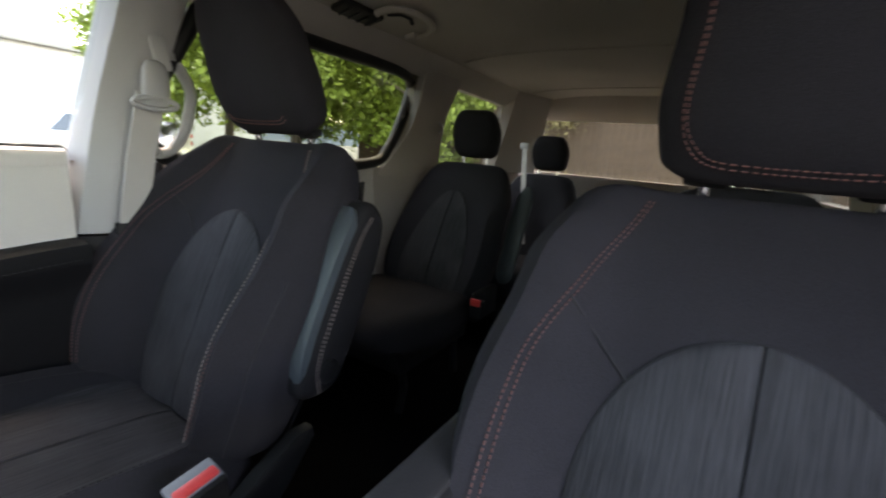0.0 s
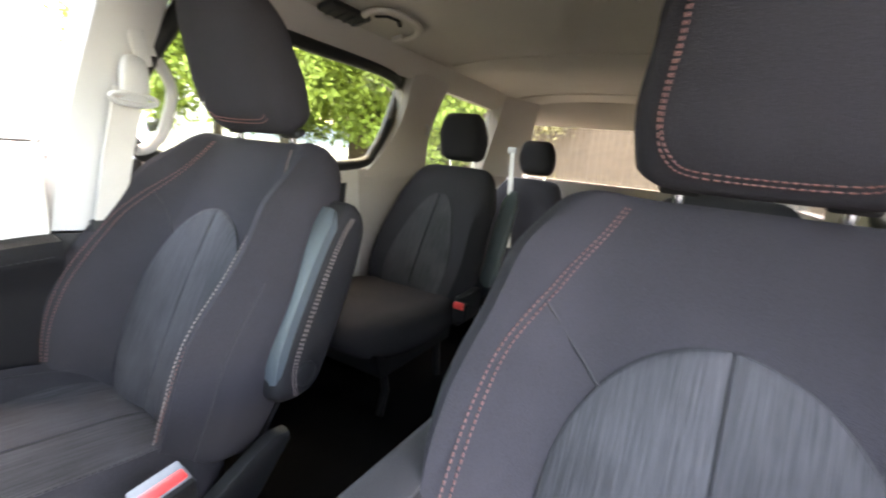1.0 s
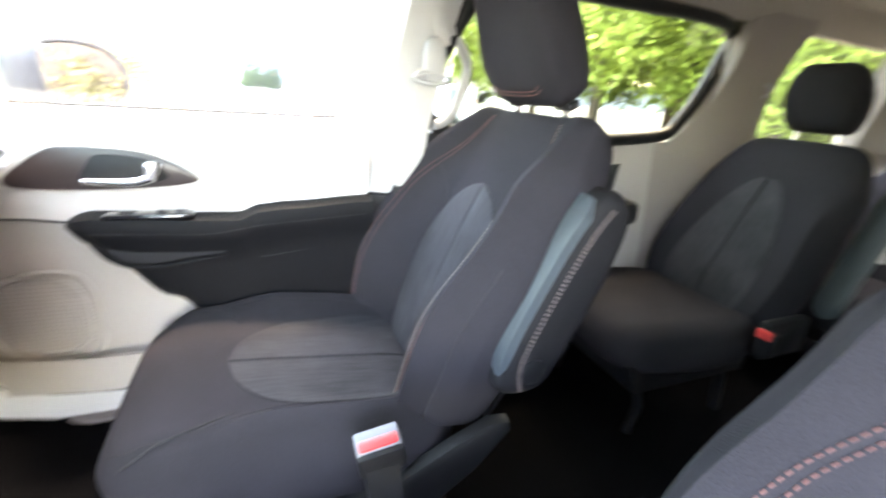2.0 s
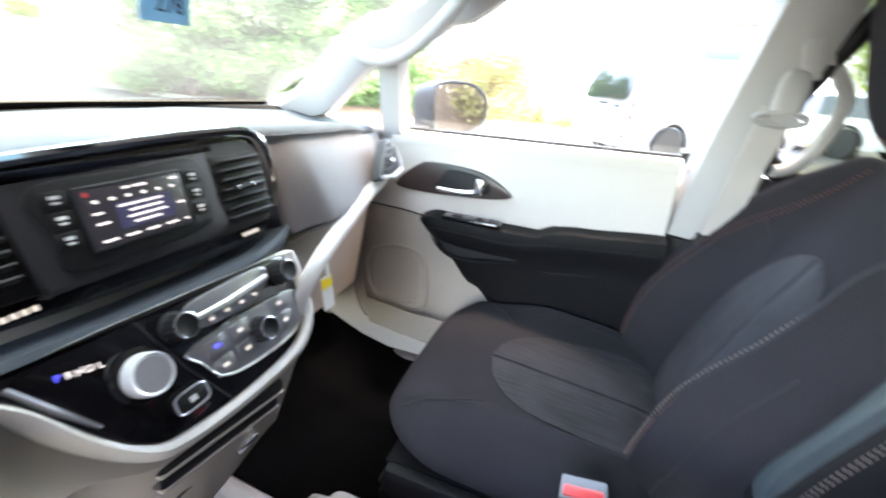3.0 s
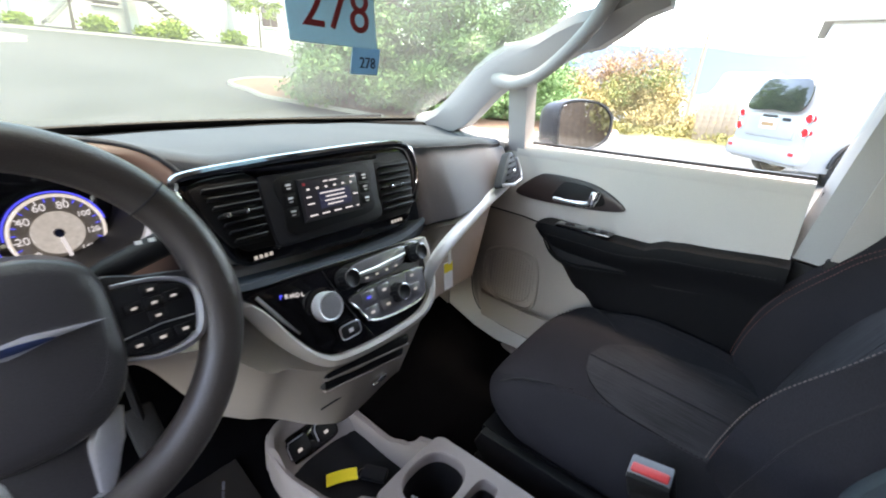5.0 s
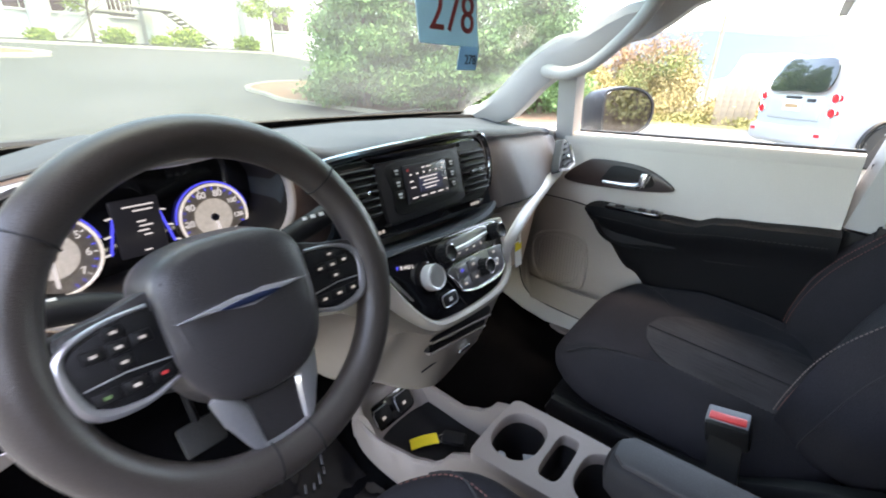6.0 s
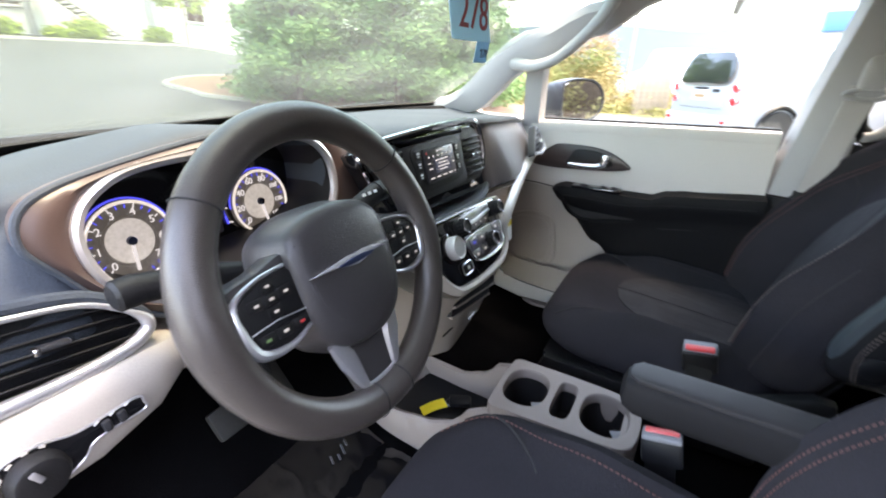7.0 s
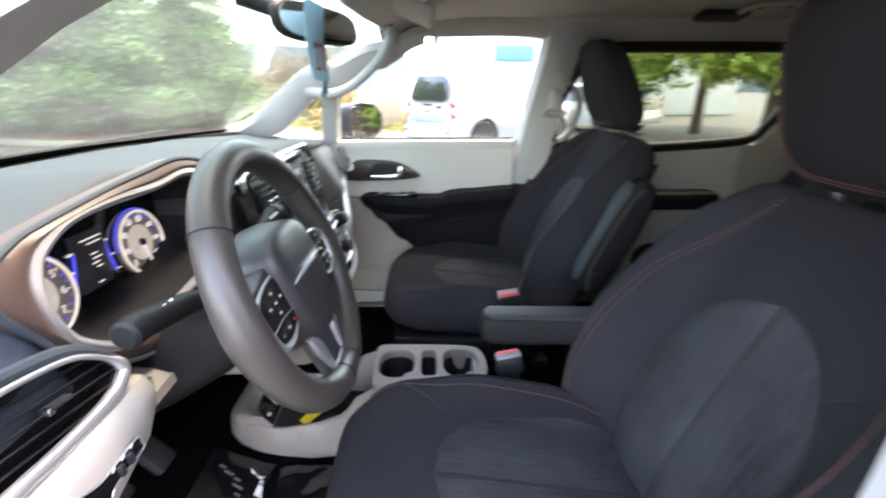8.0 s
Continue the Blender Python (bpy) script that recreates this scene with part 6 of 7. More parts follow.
part("key_fob", rbox((0.045, -0.05, 0.008), (0.035, 0.055, 0.014), 0.006, (0, 0, 25)), BLACK, key)
tape = thing("glovebox_tag", "small white and yellow tag hanging below the dash", "paper tag", at=(0.205, 0.06, 0.90))
part("tag_loop", sheet(2, 4, lambda u, v: (-0.003 + 0.008 * u, 0.004 * v, 0.0 + 0.05 * v), (0, 0.001, 0)), WHITE, tape)
part("tag_card", sheet(4, 6, lambda u, v: (-0.012 + 0.028 * u, 0.006 * v, -0.055 + 0.057 * v), (0, 0.001, 0)), WHITE, tape)
part("tag_band", sheet(4, 2, lambda u, v: (-0.012 + 0.028 * u, 0.003 + 0.002 * v, -0.018 + 0.018 * v), (0, 0.001, 0)), YELLOW, tape, "yellow band")

# pedals and mat
for x, w in ((-0.37, 0.075), (-0.26, 0.05)):
    ped = thing("pedal", "dark pedal under the dashboard", "pedal", "pedals", at=(x, 0.40, 0.60))
    part("pad", rbox((0, 0, 0), (w, 0.02, 0.06 if w > 0.06 else 0.11), 0.006, (-40, 0, 0)), RUBBER, ped)
    part("arm", tube([(0, 0.01, 0.01), (0, 0.05, 0.10), (0, 0.06, 0.2)], 0.008, 8), BLACK, ped)
mat_ = solid("floor_mat", sheet(40, 32, lambda u, v: (-0.62 + 0.48 * u, -0.02 + 0.36 * v, FLOOR_Z + 0.014 + 0.006 * noise.noise(Vector((u * 9, v * 9, 2))) + 0.003 * noise.noise(Vector((u * 25, v * 25, 5))) + max(0, 0.36 * v - 0.22) * 0.45), (0, 0, 0.004)), PIANO, "clear plastic film over the dark driver's floor mat", "floor mat")
# short pale bars across the mat
for x, y, w in ((-0.185, 0.305, 0.020), (-0.196, 0.288, 0.026), (-0.206, 0.268, 0.018), (-0.222, 0.262, 0.030), (-0.240, 0.256, 0.016), (-0.256, 0.262, 0.022)):
    part("pale_mark", rbox((x, y, FLOOR_Z + 0.024 + max(0, y - 0.2) * 0.45), (w, 0.005, 0.002), 0.0006, (24, 0, 60)), RUBBERGREY, mat_)

# ---- armrests that belong to the front seats ----
pa = outline([(-0.570, 0.735), (-0.582, 0.785), (-0.632, 0.895), (-0.680, 0.985), (-0.712, 1.026), (-0.740, 1.034), (-0.766, 1.012), (-0.772, 0.968), (-0.742, 0.87), (-0.692, 0.765), (-0.662, 0.718), (-0.625, 0.706), (-0.588, 0.712)], 60)
AX = Matrix(((0, 0, -1, 0.0), (1, 0, 0, 0), (0, 1, 0, 0), (0, 0, 0, 1)))
parm = put_p("armrest", prism(pa, 0.066, Matrix.Translation((-0.214, 0, 0)) @ AX, 0.020, 4), ARMCLOTH, passenger_seat, "upright armrest with dark sides and a grey pad")
pad_line = smooth_line([(-0.592, 0.728), (-0.590, 0.785), (-0.632, 0.885), (-0.678, 0.975), (-0.710, 1.018)], 24)
pad_rings = []
for k, p in enumerate(pad_line):
    q = pad_line[min(k + 1, 23)] - pad_line[max(k - 1, 0)]
    out_y, out_z = q.y / q.length, -q.x / q.length
    w = 0.0305 * min(1.0, 0.55 + 0.12 * min(k, 23 - k))
    pad_rings.append([(-0.247 + w * a, p.x + out_y * h, p.y + out_z * h) for a, h in ((-1.0, -0.004), (-0.96, 0.012), (-0.7, 0.0165), (0, 0.015), (0.7, 0.0165), (0.96, 0.012), (1.0, -0.004))])
put_p("armrest_pad", loft(pad_rings), VINYL, parm, "smooth grey vinyl pad")
for off in (0.003, 0.009):
    edge = [(-0.2815, p.x - 0.014 - off, p.y - 0.006 - 0.4 * off) for p in pad_line]
    put_p("stitching", stitches(edge, 60, 0.0009), PALE_THREAD, parm)
put_p("pivot_cap", lathe([(0.022, 0), (0.022, 0.004), (0.018, 0.006), (0.0005, 0.006)], 28, Matrix(((0, 0, -1, -0.279), (1, 0, 0, -0.632), (0, 1, 0, 0.752), (0, 0, 0, 1)))), BLACK, parm, "round black pivot cap")
da = [[(0.27 + 0.034 * a * k, y, z + 0.034 * b * k) for a, b in oval(1, 1, 3.2, 24)] for y, z, k in ((-0.262, 0.812, 0.35), (-0.268, 0.812, 0.75), (-0.285, 0.811, 0.95), (-0.33, 0.809, 1.0), (-0.48, 0.805, 1.0), (-0.62, 0.80, 1.0), (-0.66, 0.80, 0.9))]
darm = put_d("armrest", loft(da), ARMCLOTH, driver_seat, "lowered grey cloth armrest")
# top coloured paler than the sides, as window light falls on it
put_d("armrest_pad", loft([[(0.27 + 0.027 * a * k, y, z + 0.031 + 0.0065 * b * k) for a, b in oval(1, 1, 3.0, 20)] for y, z, k in ((-0.272, 0.811, 0.5), (-0.285, 0.811, 0.95), (-0.40, 0.807, 1.0), (-0.62, 0.800, 1.0), (-0.650, 0.799, 0.6))]), LITARMTOP, darm, "smooth grey top pad")
put_d("stitching", stitches([(0.27 + 0.0335, y, z + 0.012) for y, z in ((-0.28, 0.811), (-0.4, 0.807), (-0.62, 0.80))], 50, 0.0008), PALE_THREAD, darm)

# ---- rear seats ----
def rear_seat(name, x0, y0, label, w=0.20, top=1.135, arm=0, inserts=True, group="second-row seats", headx=0.0, head=True):
    """A rear seat with its backrest's foot at y0."""
    seat = thing(name, label, "seat", group, at=(x0, y0, FLOOR_Z))

    def put(n, vf, m, parent=seat, lab=""):
        return part(n, moved(vf, Matrix.Translation((0, 0, -FLOOR_Z))), m, parent, lab)

    h = top - 0.62
    bc = lambda v: (0, -0.20 * v - 0.06 * v * v, 0.62 + h * v)
    nb = lambda v: (0, math.cos(radians(24)), math.sin(radians(24)))
    vf, face = pillow(bc, nb, lambda v: interp(v, [(0, w * 1.0), (0.3, w * 1.08), (0.7, w), (1, w * 0.82)]), lambda v: 0.05, lambda v: 0.06, lambda v: interp(v, [(0, 0.03), (0.5, 0.035), (0.85, 0.0)]), nv=30, nu=28)
    back = put("backrest", vf, FABRIC)
    if inserts:
        arch = lambda v: 0.58 * math.sqrt(max(0.0, 1 - ((v - 0.10) / 0.66) ** 2)) if v > 0.10 else 0.58
        for s in (-1, 1):
            put("insert_panel", sheet(8, 20, lambda a, b, s=s: face(s * (0.015 + a * (max(0.016, arch(0.03 + 0.72 * b)) - 0.015)), 0.03 + 0.72 * b, 0.004), (0, -0.004, -0.002)), INSERT, back)
            put("seam", tube([face(s * (arch(0.03 + 0.725 * k / 24) + 0.005), 0.03 + 0.725 * k / 24, 0.002) for k in range(25)], 0.0015, 6), SEAM, back)
    hv, _ = pillow(lambda v: (headx, -0.285 + 0.03 * v, top + 0.025 + 0.175 * v), lambda v: (0, 1, 0), lambda v: interp(v, [(0, 0.086), (0.5, 0.096), (1, 0.078)]), lambda v: 0.045, lambda v: 0.04, lambda v: 0, nv=20, nu=24, ends=5, p=3.4)
    if head:
        put("headrest", hv, FABRIC, seat, "black cloth headrest")
    for s in (-1, 1) if head else ():
        put("headrest_post", tube([(headx + s * 0.05, -0.27, top - 0.04), (headx + s * 0.05, -0.275, top + 0.06)], 0.006, 8), CHROME)
    cv, _ = pillow(lambda v: (0, -0.02 + 0.46 * v, 0.625 + 0.02 * v), lambda v: (0, 0, 1), lambda v: interp(v, [(0, w), (0.5, w * 1.08), (1, w * 0.98)]), lambda v: 0.06, lambda v: 0.07, lambda v: 0.015, nv=26, nu=28, ends=6)
    put("cushion", cv, FABRIC)
    put("seat_skirt", loft([[(a * w * 0.95 * k, y, z) for a, y in ((-1, 0.02), (1, 0.02), (1, yf), (-1, yf))] for k, z, yf in ((0.95, 0.62, 0.42), (0.90, 0.54, 0.38))]), BLACK)
    for s in (-1, 1):
        put("leg", tube([(s * w * 0.7, 0.34, 0.56), (s * w * 0.72, 0.32, 0.47), (s * w * 0.72, 0.34, FLOOR_Z)], 0.012, 8), BLACK)
        put("leg", tube([(s * w * 0.7, 0.05, 0.56), (s * w * 0.72, 0.03, FLOOR_Z)], 0.014, 8), BLACK)
    if arm:
        av = [[(arm * (w + 0.035) + 0.03 * a * k, y, z + 0.03 * b * k) for a, b in oval(1, 1, 3, 20)] for y, z, k in ((-0.10, 0.72, 0.5), (-0.11, 0.74, 1), (-0.17, 0.86, 1.05), (-0.23, 0.98, 1), (-0.25, 1.02, 0.5))]
        put("armrest", loft(av), VINYL, seat, "upright grey vinyl armrest")
        b = put("buckle", rbox((arm * (w + 0.035), 0.08, 0.665), (0.045, 0.03, 0.06), 0.006), BLACK)
        put("buckle_button", rbox((arm * (w + 0.035), 0.094, 0.688), (0.034, 0.014, 0.022), 0.004), RED, b, "red release button")
        put("recline_cover", rbox((arm * (w + 0.02), 0.0, 0.66), (0.03, 0.16, 0.10), 0.02), BLACK)
    return seat


rear_seat("second_row_seat", 0.445, -1.385, "dark grey cloth second-row seat with upright armrest", top=1.095, arm=-1)
rear_seat("second_row_seat", -0.445, -1.385, "dark grey cloth second-row seat behind the driver", top=1.095, arm=1)
rear_seat("third_row_seat", 0.385, -2.12, "black cloth third-row bench seat by the quarter window", w=0.19, top=1.055, inserts=False, group="third-row seats")
rear_seat("third_row_seat", 0.0, -2.12, "black cloth middle part of the third-row bench", w=0.18, top=1.03, inserts=False, group="third-row seats", head=False)
rear_seat("third_row_seat", -0.385, -2.12, "black cloth third-row bench seat behind the driver's side", w=0.19, top=1.055, inserts=False, group="third-row seats")
for s in (1, -1):
    rb = thing("rear_seat_belt", "pale webbing belt running down beside the rear bench", "seat belt", "rear seat belts", at=(s * 0.5, -2.2, 1.3))
    part("webbing", moved(loft([[(s * x + s * a, y + b, z) for a, b in ((-0.012, 0.002), (0.012, 0.002), (0.012, 0), (-0.012, 0))] for x, y, z in ((0.500, -2.32, 1.185), (0.475, -2.27, 1.10), (0.43, -2.18, 0.96), (0.36, -2.06, 0.74))]), Matrix.Translation((-s * 0.5, 2.2, -1.3))), BELT, rb)
    part("belt_anchor", rbox((s * 0.004, -0.125, -0.105), (0.05, 0.02, 0.035), 0.008), PILLAR, rb)
    hk = thing("coat_hook", "small beige coat hook on the rear pillar", "hook", "coat hooks", at=(s * 0.65, -1.70, 1.22))
    part("hook", tube([(0, 0, 0.03), (-s * 0.015, 0, 0.02), (-s * 0.018, 0, 0.0), (-s * 0.004, 0, -0.01)], 0.006, 8), PILLAR, hk)

# ---- outdoors ----
def ground_z(x, y):
    """Level under the car, climbing ahead of it to the far house."""
    a = max(0.0, min(y, 34.0) - 2.5)
    return (a * a / (a + 3.0)) * 0.115 * (1 - 0.75 * min(1.0, max(0.0, (x - 11 - 0.25 * y) / 9)))


def ground_grid(u, v):
    x, y = 400 * math.copysign(abs(2 * u - 1) ** 2.4, 2 * u - 1), 400 * math.copysign(abs(2 * v - 1) ** 2.4, 2 * v - 1)
    return (x, y, ground_z(x, y) - 0.006)


solid("ground", sheet(150, 150, ground_grid, (0, 0, -0.3)), ASPHALT, "sun-bleached grey asphalt yard round the vehicle", "ground", kind="structure")


def leaves(name, blobs, n, size, material, parent, seed, flat=0.0):
    """n small folded leaves spread over uneven blobs (x, y, z, rx, ry, rz)."""
    rng = np.random.default_rng(seed)
    b = np.array(blobs)
    weight = b[:, 3] * b[:, 4] + b[:, 5] * b[:, 3]
    pick = rng.choice(len(b), n, p=weight / weight.sum())
    d = rng.normal(size=(n, 3))
    d /= np.linalg.norm(d, axis=1)[:, None]
    r = rng.random(n) ** 0.42 * (0.86 + 0.30 * np.sin(7 * d[:, 0] + 5 * d[:, 1] + pick) * np.sin(6 * d[:, 2] + 2 * pick))
    c = b[pick, :3] + d * r[:, None] * b[pick, 3:]
    a = rng.normal(size=(n, 3))
    a[:, 2] *= 1 - flat
    a /= np.linalg.norm(a, axis=1)[:, None]
    e = np.cross(a, rng.normal(size=(n, 3)))
    e /= np.linalg.norm(e, axis=1)[:, None]
    s = size * (0.6 + 0.8 * rng.random(n))[:, None]
    verts = np.stack([c - a * s, c + e * s * 0.45, c + a * s, c - e * s * 0.45], 1).reshape(-1, 3)
    me = bpy.data.meshes.new(name)
    me.from_pydata(verts.tolist(), [], np.arange(4 * n).reshape(-1, 4).tolist())
    me.materials.append(material)
    ob = new(name, me)
    ob.parent = parent
    return ob


def tree(name, x, y, height, blobs, n, size, material, label, seed, group="", trunk=0.12, lean=0.0):
    """A tapered trunk with limbs and a crown of single leaves. Blobs are given about the foot."""
    z = ground_z(x, y)
    t = thing(name, label, "tree" if trunk else "shrub", group, at=(x, y, z))
    rnd = random.Random(seed)
    if trunk:
        top = height * 0.72
        part("trunk", tube(smooth_line([(0, 0, -0.1), (lean * 0.3, 0.02, top * 0.4), (lean, 0.0, top)], 12), [trunk * (1.25 - 0.09 * k) for k in range(12)], 10), BARK, t)
        for k in range(8):
            a = k * 2.4 + rnd.random()
            h = height * (0.30 + 0.05 * k)
            ln = height * (0.30 - 0.02 * k)
            part("limb", tube(smooth_line([(lean * 0.5, 0, h), (ln * 0.5 * math.cos(a), ln * 0.5 * math.sin(a), h + ln * 0.35), (ln * math.cos(a), ln * math.sin(a), h + ln * 0.55)], 8), [trunk * (0.5 - 0.055 * j) for j in range(8)], 6), BARK, t)
    leaves("crown", blobs, n, size, material, t, seed)
    return t


def clumps(rnd, w, d, h, k, r):
    return [((rnd.random() - 0.5) * w, (rnd.random() - 0.5) * d, h[0] + rnd.random() * (h[1] - h[0]), r * (0.7 + 0.7 * rnd.random()), r * (0.7 + 0.7 * rnd.random()), r * (0.6 + 0.6 * rnd.random())) for _ in range(k)]


rn = random.Random(5)
# planted island ahead with its kerb
isl = outline([(6.25, 11.3), (6.10, 10.3), (6.5, 9.3), (7.0, 8.1), (7.6, 6.4), (9.6, 4.5), (12.5, 3.2), (14.5, 5.0), (13.8, 9.0), (11.5, 13.0), (8.6, 13.9), (6.5, 12.7)], 120)
island = thing("planted_island", "mulched planting island with a pale concrete kerb", "planting bed", at=(9, 8, 0))
n_isl = len(isl)
ic = (9.0, 8.0)


def isl_pt(a, b, k, dz):
    x, y = ic[0] + (a - ic[0]) * k, ic[1] + (b - ic[1]) * k
    return (x - 9, y - 8, ground_z(x, y) + dz)


for k in range(0, n_isl, 2):
    seg = [isl[(k + j) % n_isl] for j in range(3)]
    part("kerb_stone", loft([[isl_pt(a, b, 1.0, -0.1), isl_pt(a, b, 1.0, 0.075), isl_pt(a, b, 0.997, 0.09), isl_pt(a, b, 0.978, 0.09), isl_pt(a, b, 0.973, -0.1)] for a, b in (seg[0], seg[1], tuple(seg[1][i] * 0.04 + seg[2][i] * 0.96 for i in (0, 1)))]), CONCRETE, island)
part("mulch_bed", loft([[isl_pt(a, b, s, 0.08 + 0.14 * (1 - s)) for a, b in isl] for s in (0.97, 0.8, 0.6, 0.4, 0.2, 0.02)], caps=False), SOIL, island, "reddish bark mulch")
for x, y, w, h, n, sd in ((7.3, 8.3, 1.6, 4.6, 34000, 3), (9.0, 6.6, 1.7, 5.2, 34000, 4), (8.4, 9.2, 1.8, 5.6, 20000, 6), (11.0, 5.4, 1.6, 4.2, 20000, 7), (10.4, 8.4, 2.0, 6.2, 22000, 8), (12.6, 6.6, 1.9, 5.6, 20000, 9)):
    r2 = random.Random(sd)
    blobs = []
    for j in range(26):
        f = j / 25
        rad = w * (1 - 0.75 * f ** 1.4)
        a = j * 2.4
        blobs.append((rad * 0.55 * math.cos(a), rad * 0.55 * math.sin(a), 0.3 + h * f * 0.95, rad * 0.5 + 0.15, rad * 0.5 + 0.15, 0.45))
    tree("conifer", x, y, h, blobs, n, 0.050, CONIFER, "dense blue-green conifer on the planted island", sd, "island conifers", 0.10)
for x, y in ((7.0, 9.9), (7.3, 9.4), (6.7, 9.0)):
    tree("low_shrub", x, y, 0.5, [(0, 0, 0.2, 0.35, 0.35, 0.22), (0.25, 0.1, 0.18, 0.25, 0.3, 0.2)], 700, 0.05, LEAF, "low green groundcover on the mulch", 11, "groundcover", 0)

# white house with outside stairs, far ahead
HY = 32.0
hz = ground_z(0, HY)
house = thing("apartment_house", "white stucco two-storey house with outside stairs", "house", at=(4, HY, hz))
part("wall", sheet(8, 4, lambda u, v: (-26 + 52 * u, 0.0, -0.8 + 9.5 * v), (0, 6, 0)), STUCCO, house)
part("roof", rbox((0, 3, 8.9), (54, 8, 0.5), 0.1), CONCRETE, house)
WINDOW = paint("brown_window_pane", (0.06, 0.035, 0.028), 0.1, vary=0.2, scale=0.5)
for x in (-4.5, 1.6, 3.5, 6.1, 16.5, 20.0):
    for z in (1.35, 4.9):
        w = part("window", rbox((x, -0.03, z + 0.75), (1.25, 0.10, 1.5), 0.02), WINDOW, house, "dark brown window")
        part("frame", rbox((x, -0.06, z - 0.03), (1.40, 0.14, 0.10), 0.01), STUCCO, w)
        part("mullion", rbox((x, -0.09, z + 0.75), (0.05, 0.05, 1.5), 0.005), CONCRETE, w)
for x in (-2.0, 2.05, 7.2, 13.5):
    part("pilaster", rbox((x, -0.35, 4.0), (0.45, 0.7, 9.4), 0.02), STUCCO, house)


def stairs(x0, x1, h, n):
    """An outside flight that climbs from x0 to x1, with rails."""
    st = thing("outside_stairs", "pale outside staircase with white railings on the house", "stairs", "outside stairs", at=(4 + x0, HY - 1.6, hz))
    for k in range(n):
        f = (k + 0.5) / n
        part("tread", rbox(((x1 - x0) * f, 0, h * f), (abs(x1 - x0) / n * 1.2, 1.1, 0.07), 0.01), CONCRETE, st)
    for s in (-0.55, 0.55):
        part("stringer", tube([(0, s, 0.0), (x1 - x0, s, h)], 0.07, 6), CONCRETE, st)
        part("handrail", tube([(0, s, 0.95), (x1 - x0, s, h + 0.95), (x1 - x0 + math.copysign(2.0, x1 - x0), s, h + 0.95)], 0.035, 6), STUCCO, st)
        for k in range(n * 2):
            f = k / (2 * n - 1)
            part("baluster", tube([((x1 - x0) * f, s, h * f), ((x1 - x0) * f, s, h * f + 0.95)], 0.018, 5), STUCCO, st)
    part("landing", rbox((x1 - x0 + math.copysign(1.0, x1 - x0), 0, h), (2.0, 1.2, 0.12), 0.01), CONCRETE, st)
    for k in range(9):
        xk = x1 - x0 + math.copysign(0.22 * (k + 0.5), x1 - x0)
        part("baluster", tube([(xk, -0.55, h), (xk, -0.55, h + 0.95)], 0.018, 5), STUCCO, st)
    return st


stairs(2.8, 4.2, 1.4, 8)
stairs(10.4, 7.9, 1.75, 10)
for x, r in ((8.7, 0.75), (12.2, 0.95), (10.9, 0.5), (16.0, 0.8), (5.5, 0.5)):
    tree("round_shrub", x, HY - 2.6, 1, [(0, 0, r * 0.55, r * 1.15, r, r * 0.7), (r * 0.5, 0, r * 0.5, r * 0.8, r * 0.8, r * 0.6)], 1500, 0.10, LEAF, "rounded green shrub along the white house", 21, "house shrubs", 0)
for x, h, sd in ((17.6, 5.6, 31), (7.5, 4.6, 32)):
    tree("young_tree", x, HY - 3.2, h, clumps(random.Random(sd), 3.2, 2.4, (1.9, h), 22, 0.55), 2600, 0.11, LEAF, "slender young tree with sparse green leaves", sd, "young trees", 0.07, 0.2)
verge = solid("verge_kerb", loft([[(x, HY - 3.9 + a, ground_z(x, HY - 3.9) + b) for a, b in ((0, -0.1), (0, 0.13), (0.15, 0.14), (0.16, -0.1))] for x in [-28 + 2 * k for k in range(30)]]), CONCRETE, "pale concrete kerb along the far edge of the road", "kerb", kind="structure")
near_isl = thing("planted_island", "small mulched island with a pale kerb before the house", "planting bed", at=(-0.4, 22, ground_z(-0.4, 22)))
part("kerb_stone", loft([[(4.6 * a * k, 1.7 * b * k, z + 0.135 * 1.7 * b * k) for a, b in oval(1, 1, 2, 40)] for k, z in ((1.0, -0.1), (1.0, 0.14), (0.93, 0.15), (0.92, 0.1))], caps=False), CONCRETE, near_isl)
part("mulch_bed", loft([[(4.6 * a * k, 1.7 * b * k, z + 0.135 * 1.7 * b * k) for a, b in oval(1, 1, 2, 40)] for k, z in ((0.92, 0.12), (0.5, 0.2), (0.02, 0.24))], caps=False), SOIL, near_isl)

# hedgerow beyond the yard on the passenger's side
row = thing("hedgerow", "tangled yellow and green autumn shrubs beyond the yard", "hedge", kind="stuff", at=(15, 3, 0))
r3 = random.Random(9)
part("grass_verge", sheet(6, 20, lambda u, v: (-1.6 + 5 * u, -4.0 + 14 * v, ground_z(13.4 + 5 * u, -1 + 14 * v) + 0.10 * math.sin(u * 3)), (0, 0, -0.1)), GRASS, row, "dry yellow grass")
leaves("yellow_shrubs", [(r3.uniform(-0.6, 2.5), r3.uniform(-0.1, 8), r3.uniform(0.4, 1.5), 0.8, 0.9, 0.7) for _ in range(34)], 26000, 0.050, SHRUB, row, 41)
leaves("green_shrubs", [(r3.uniform(0.3, 3), r3.uniform(0.0, 8), r3.uniform(0.5, 1.7), 0.7, 0.8, 0.6) for _ in range(24)], 17000, 0.052, SAGE, row, 42)
leaves("rusty_shrubs", [(r3.uniform(0.5, 3), r3.uniform(0.2, 3.2), r3.uniform(1.2, 2.7), 0.5, 0.6, 0.7) for _ in range(9)], 4200, 0.05, RUST, row, 43)
leaves("low_shrubs", [(r3.uniform(-0.9, 1.2), r3.uniform(-2.4, 0.3), r3.uniform(0.15, 0.55), 0.6, 0.6, 0.4) for _ in range(14)], 9000, 0.048, SHRUB, row, 45)
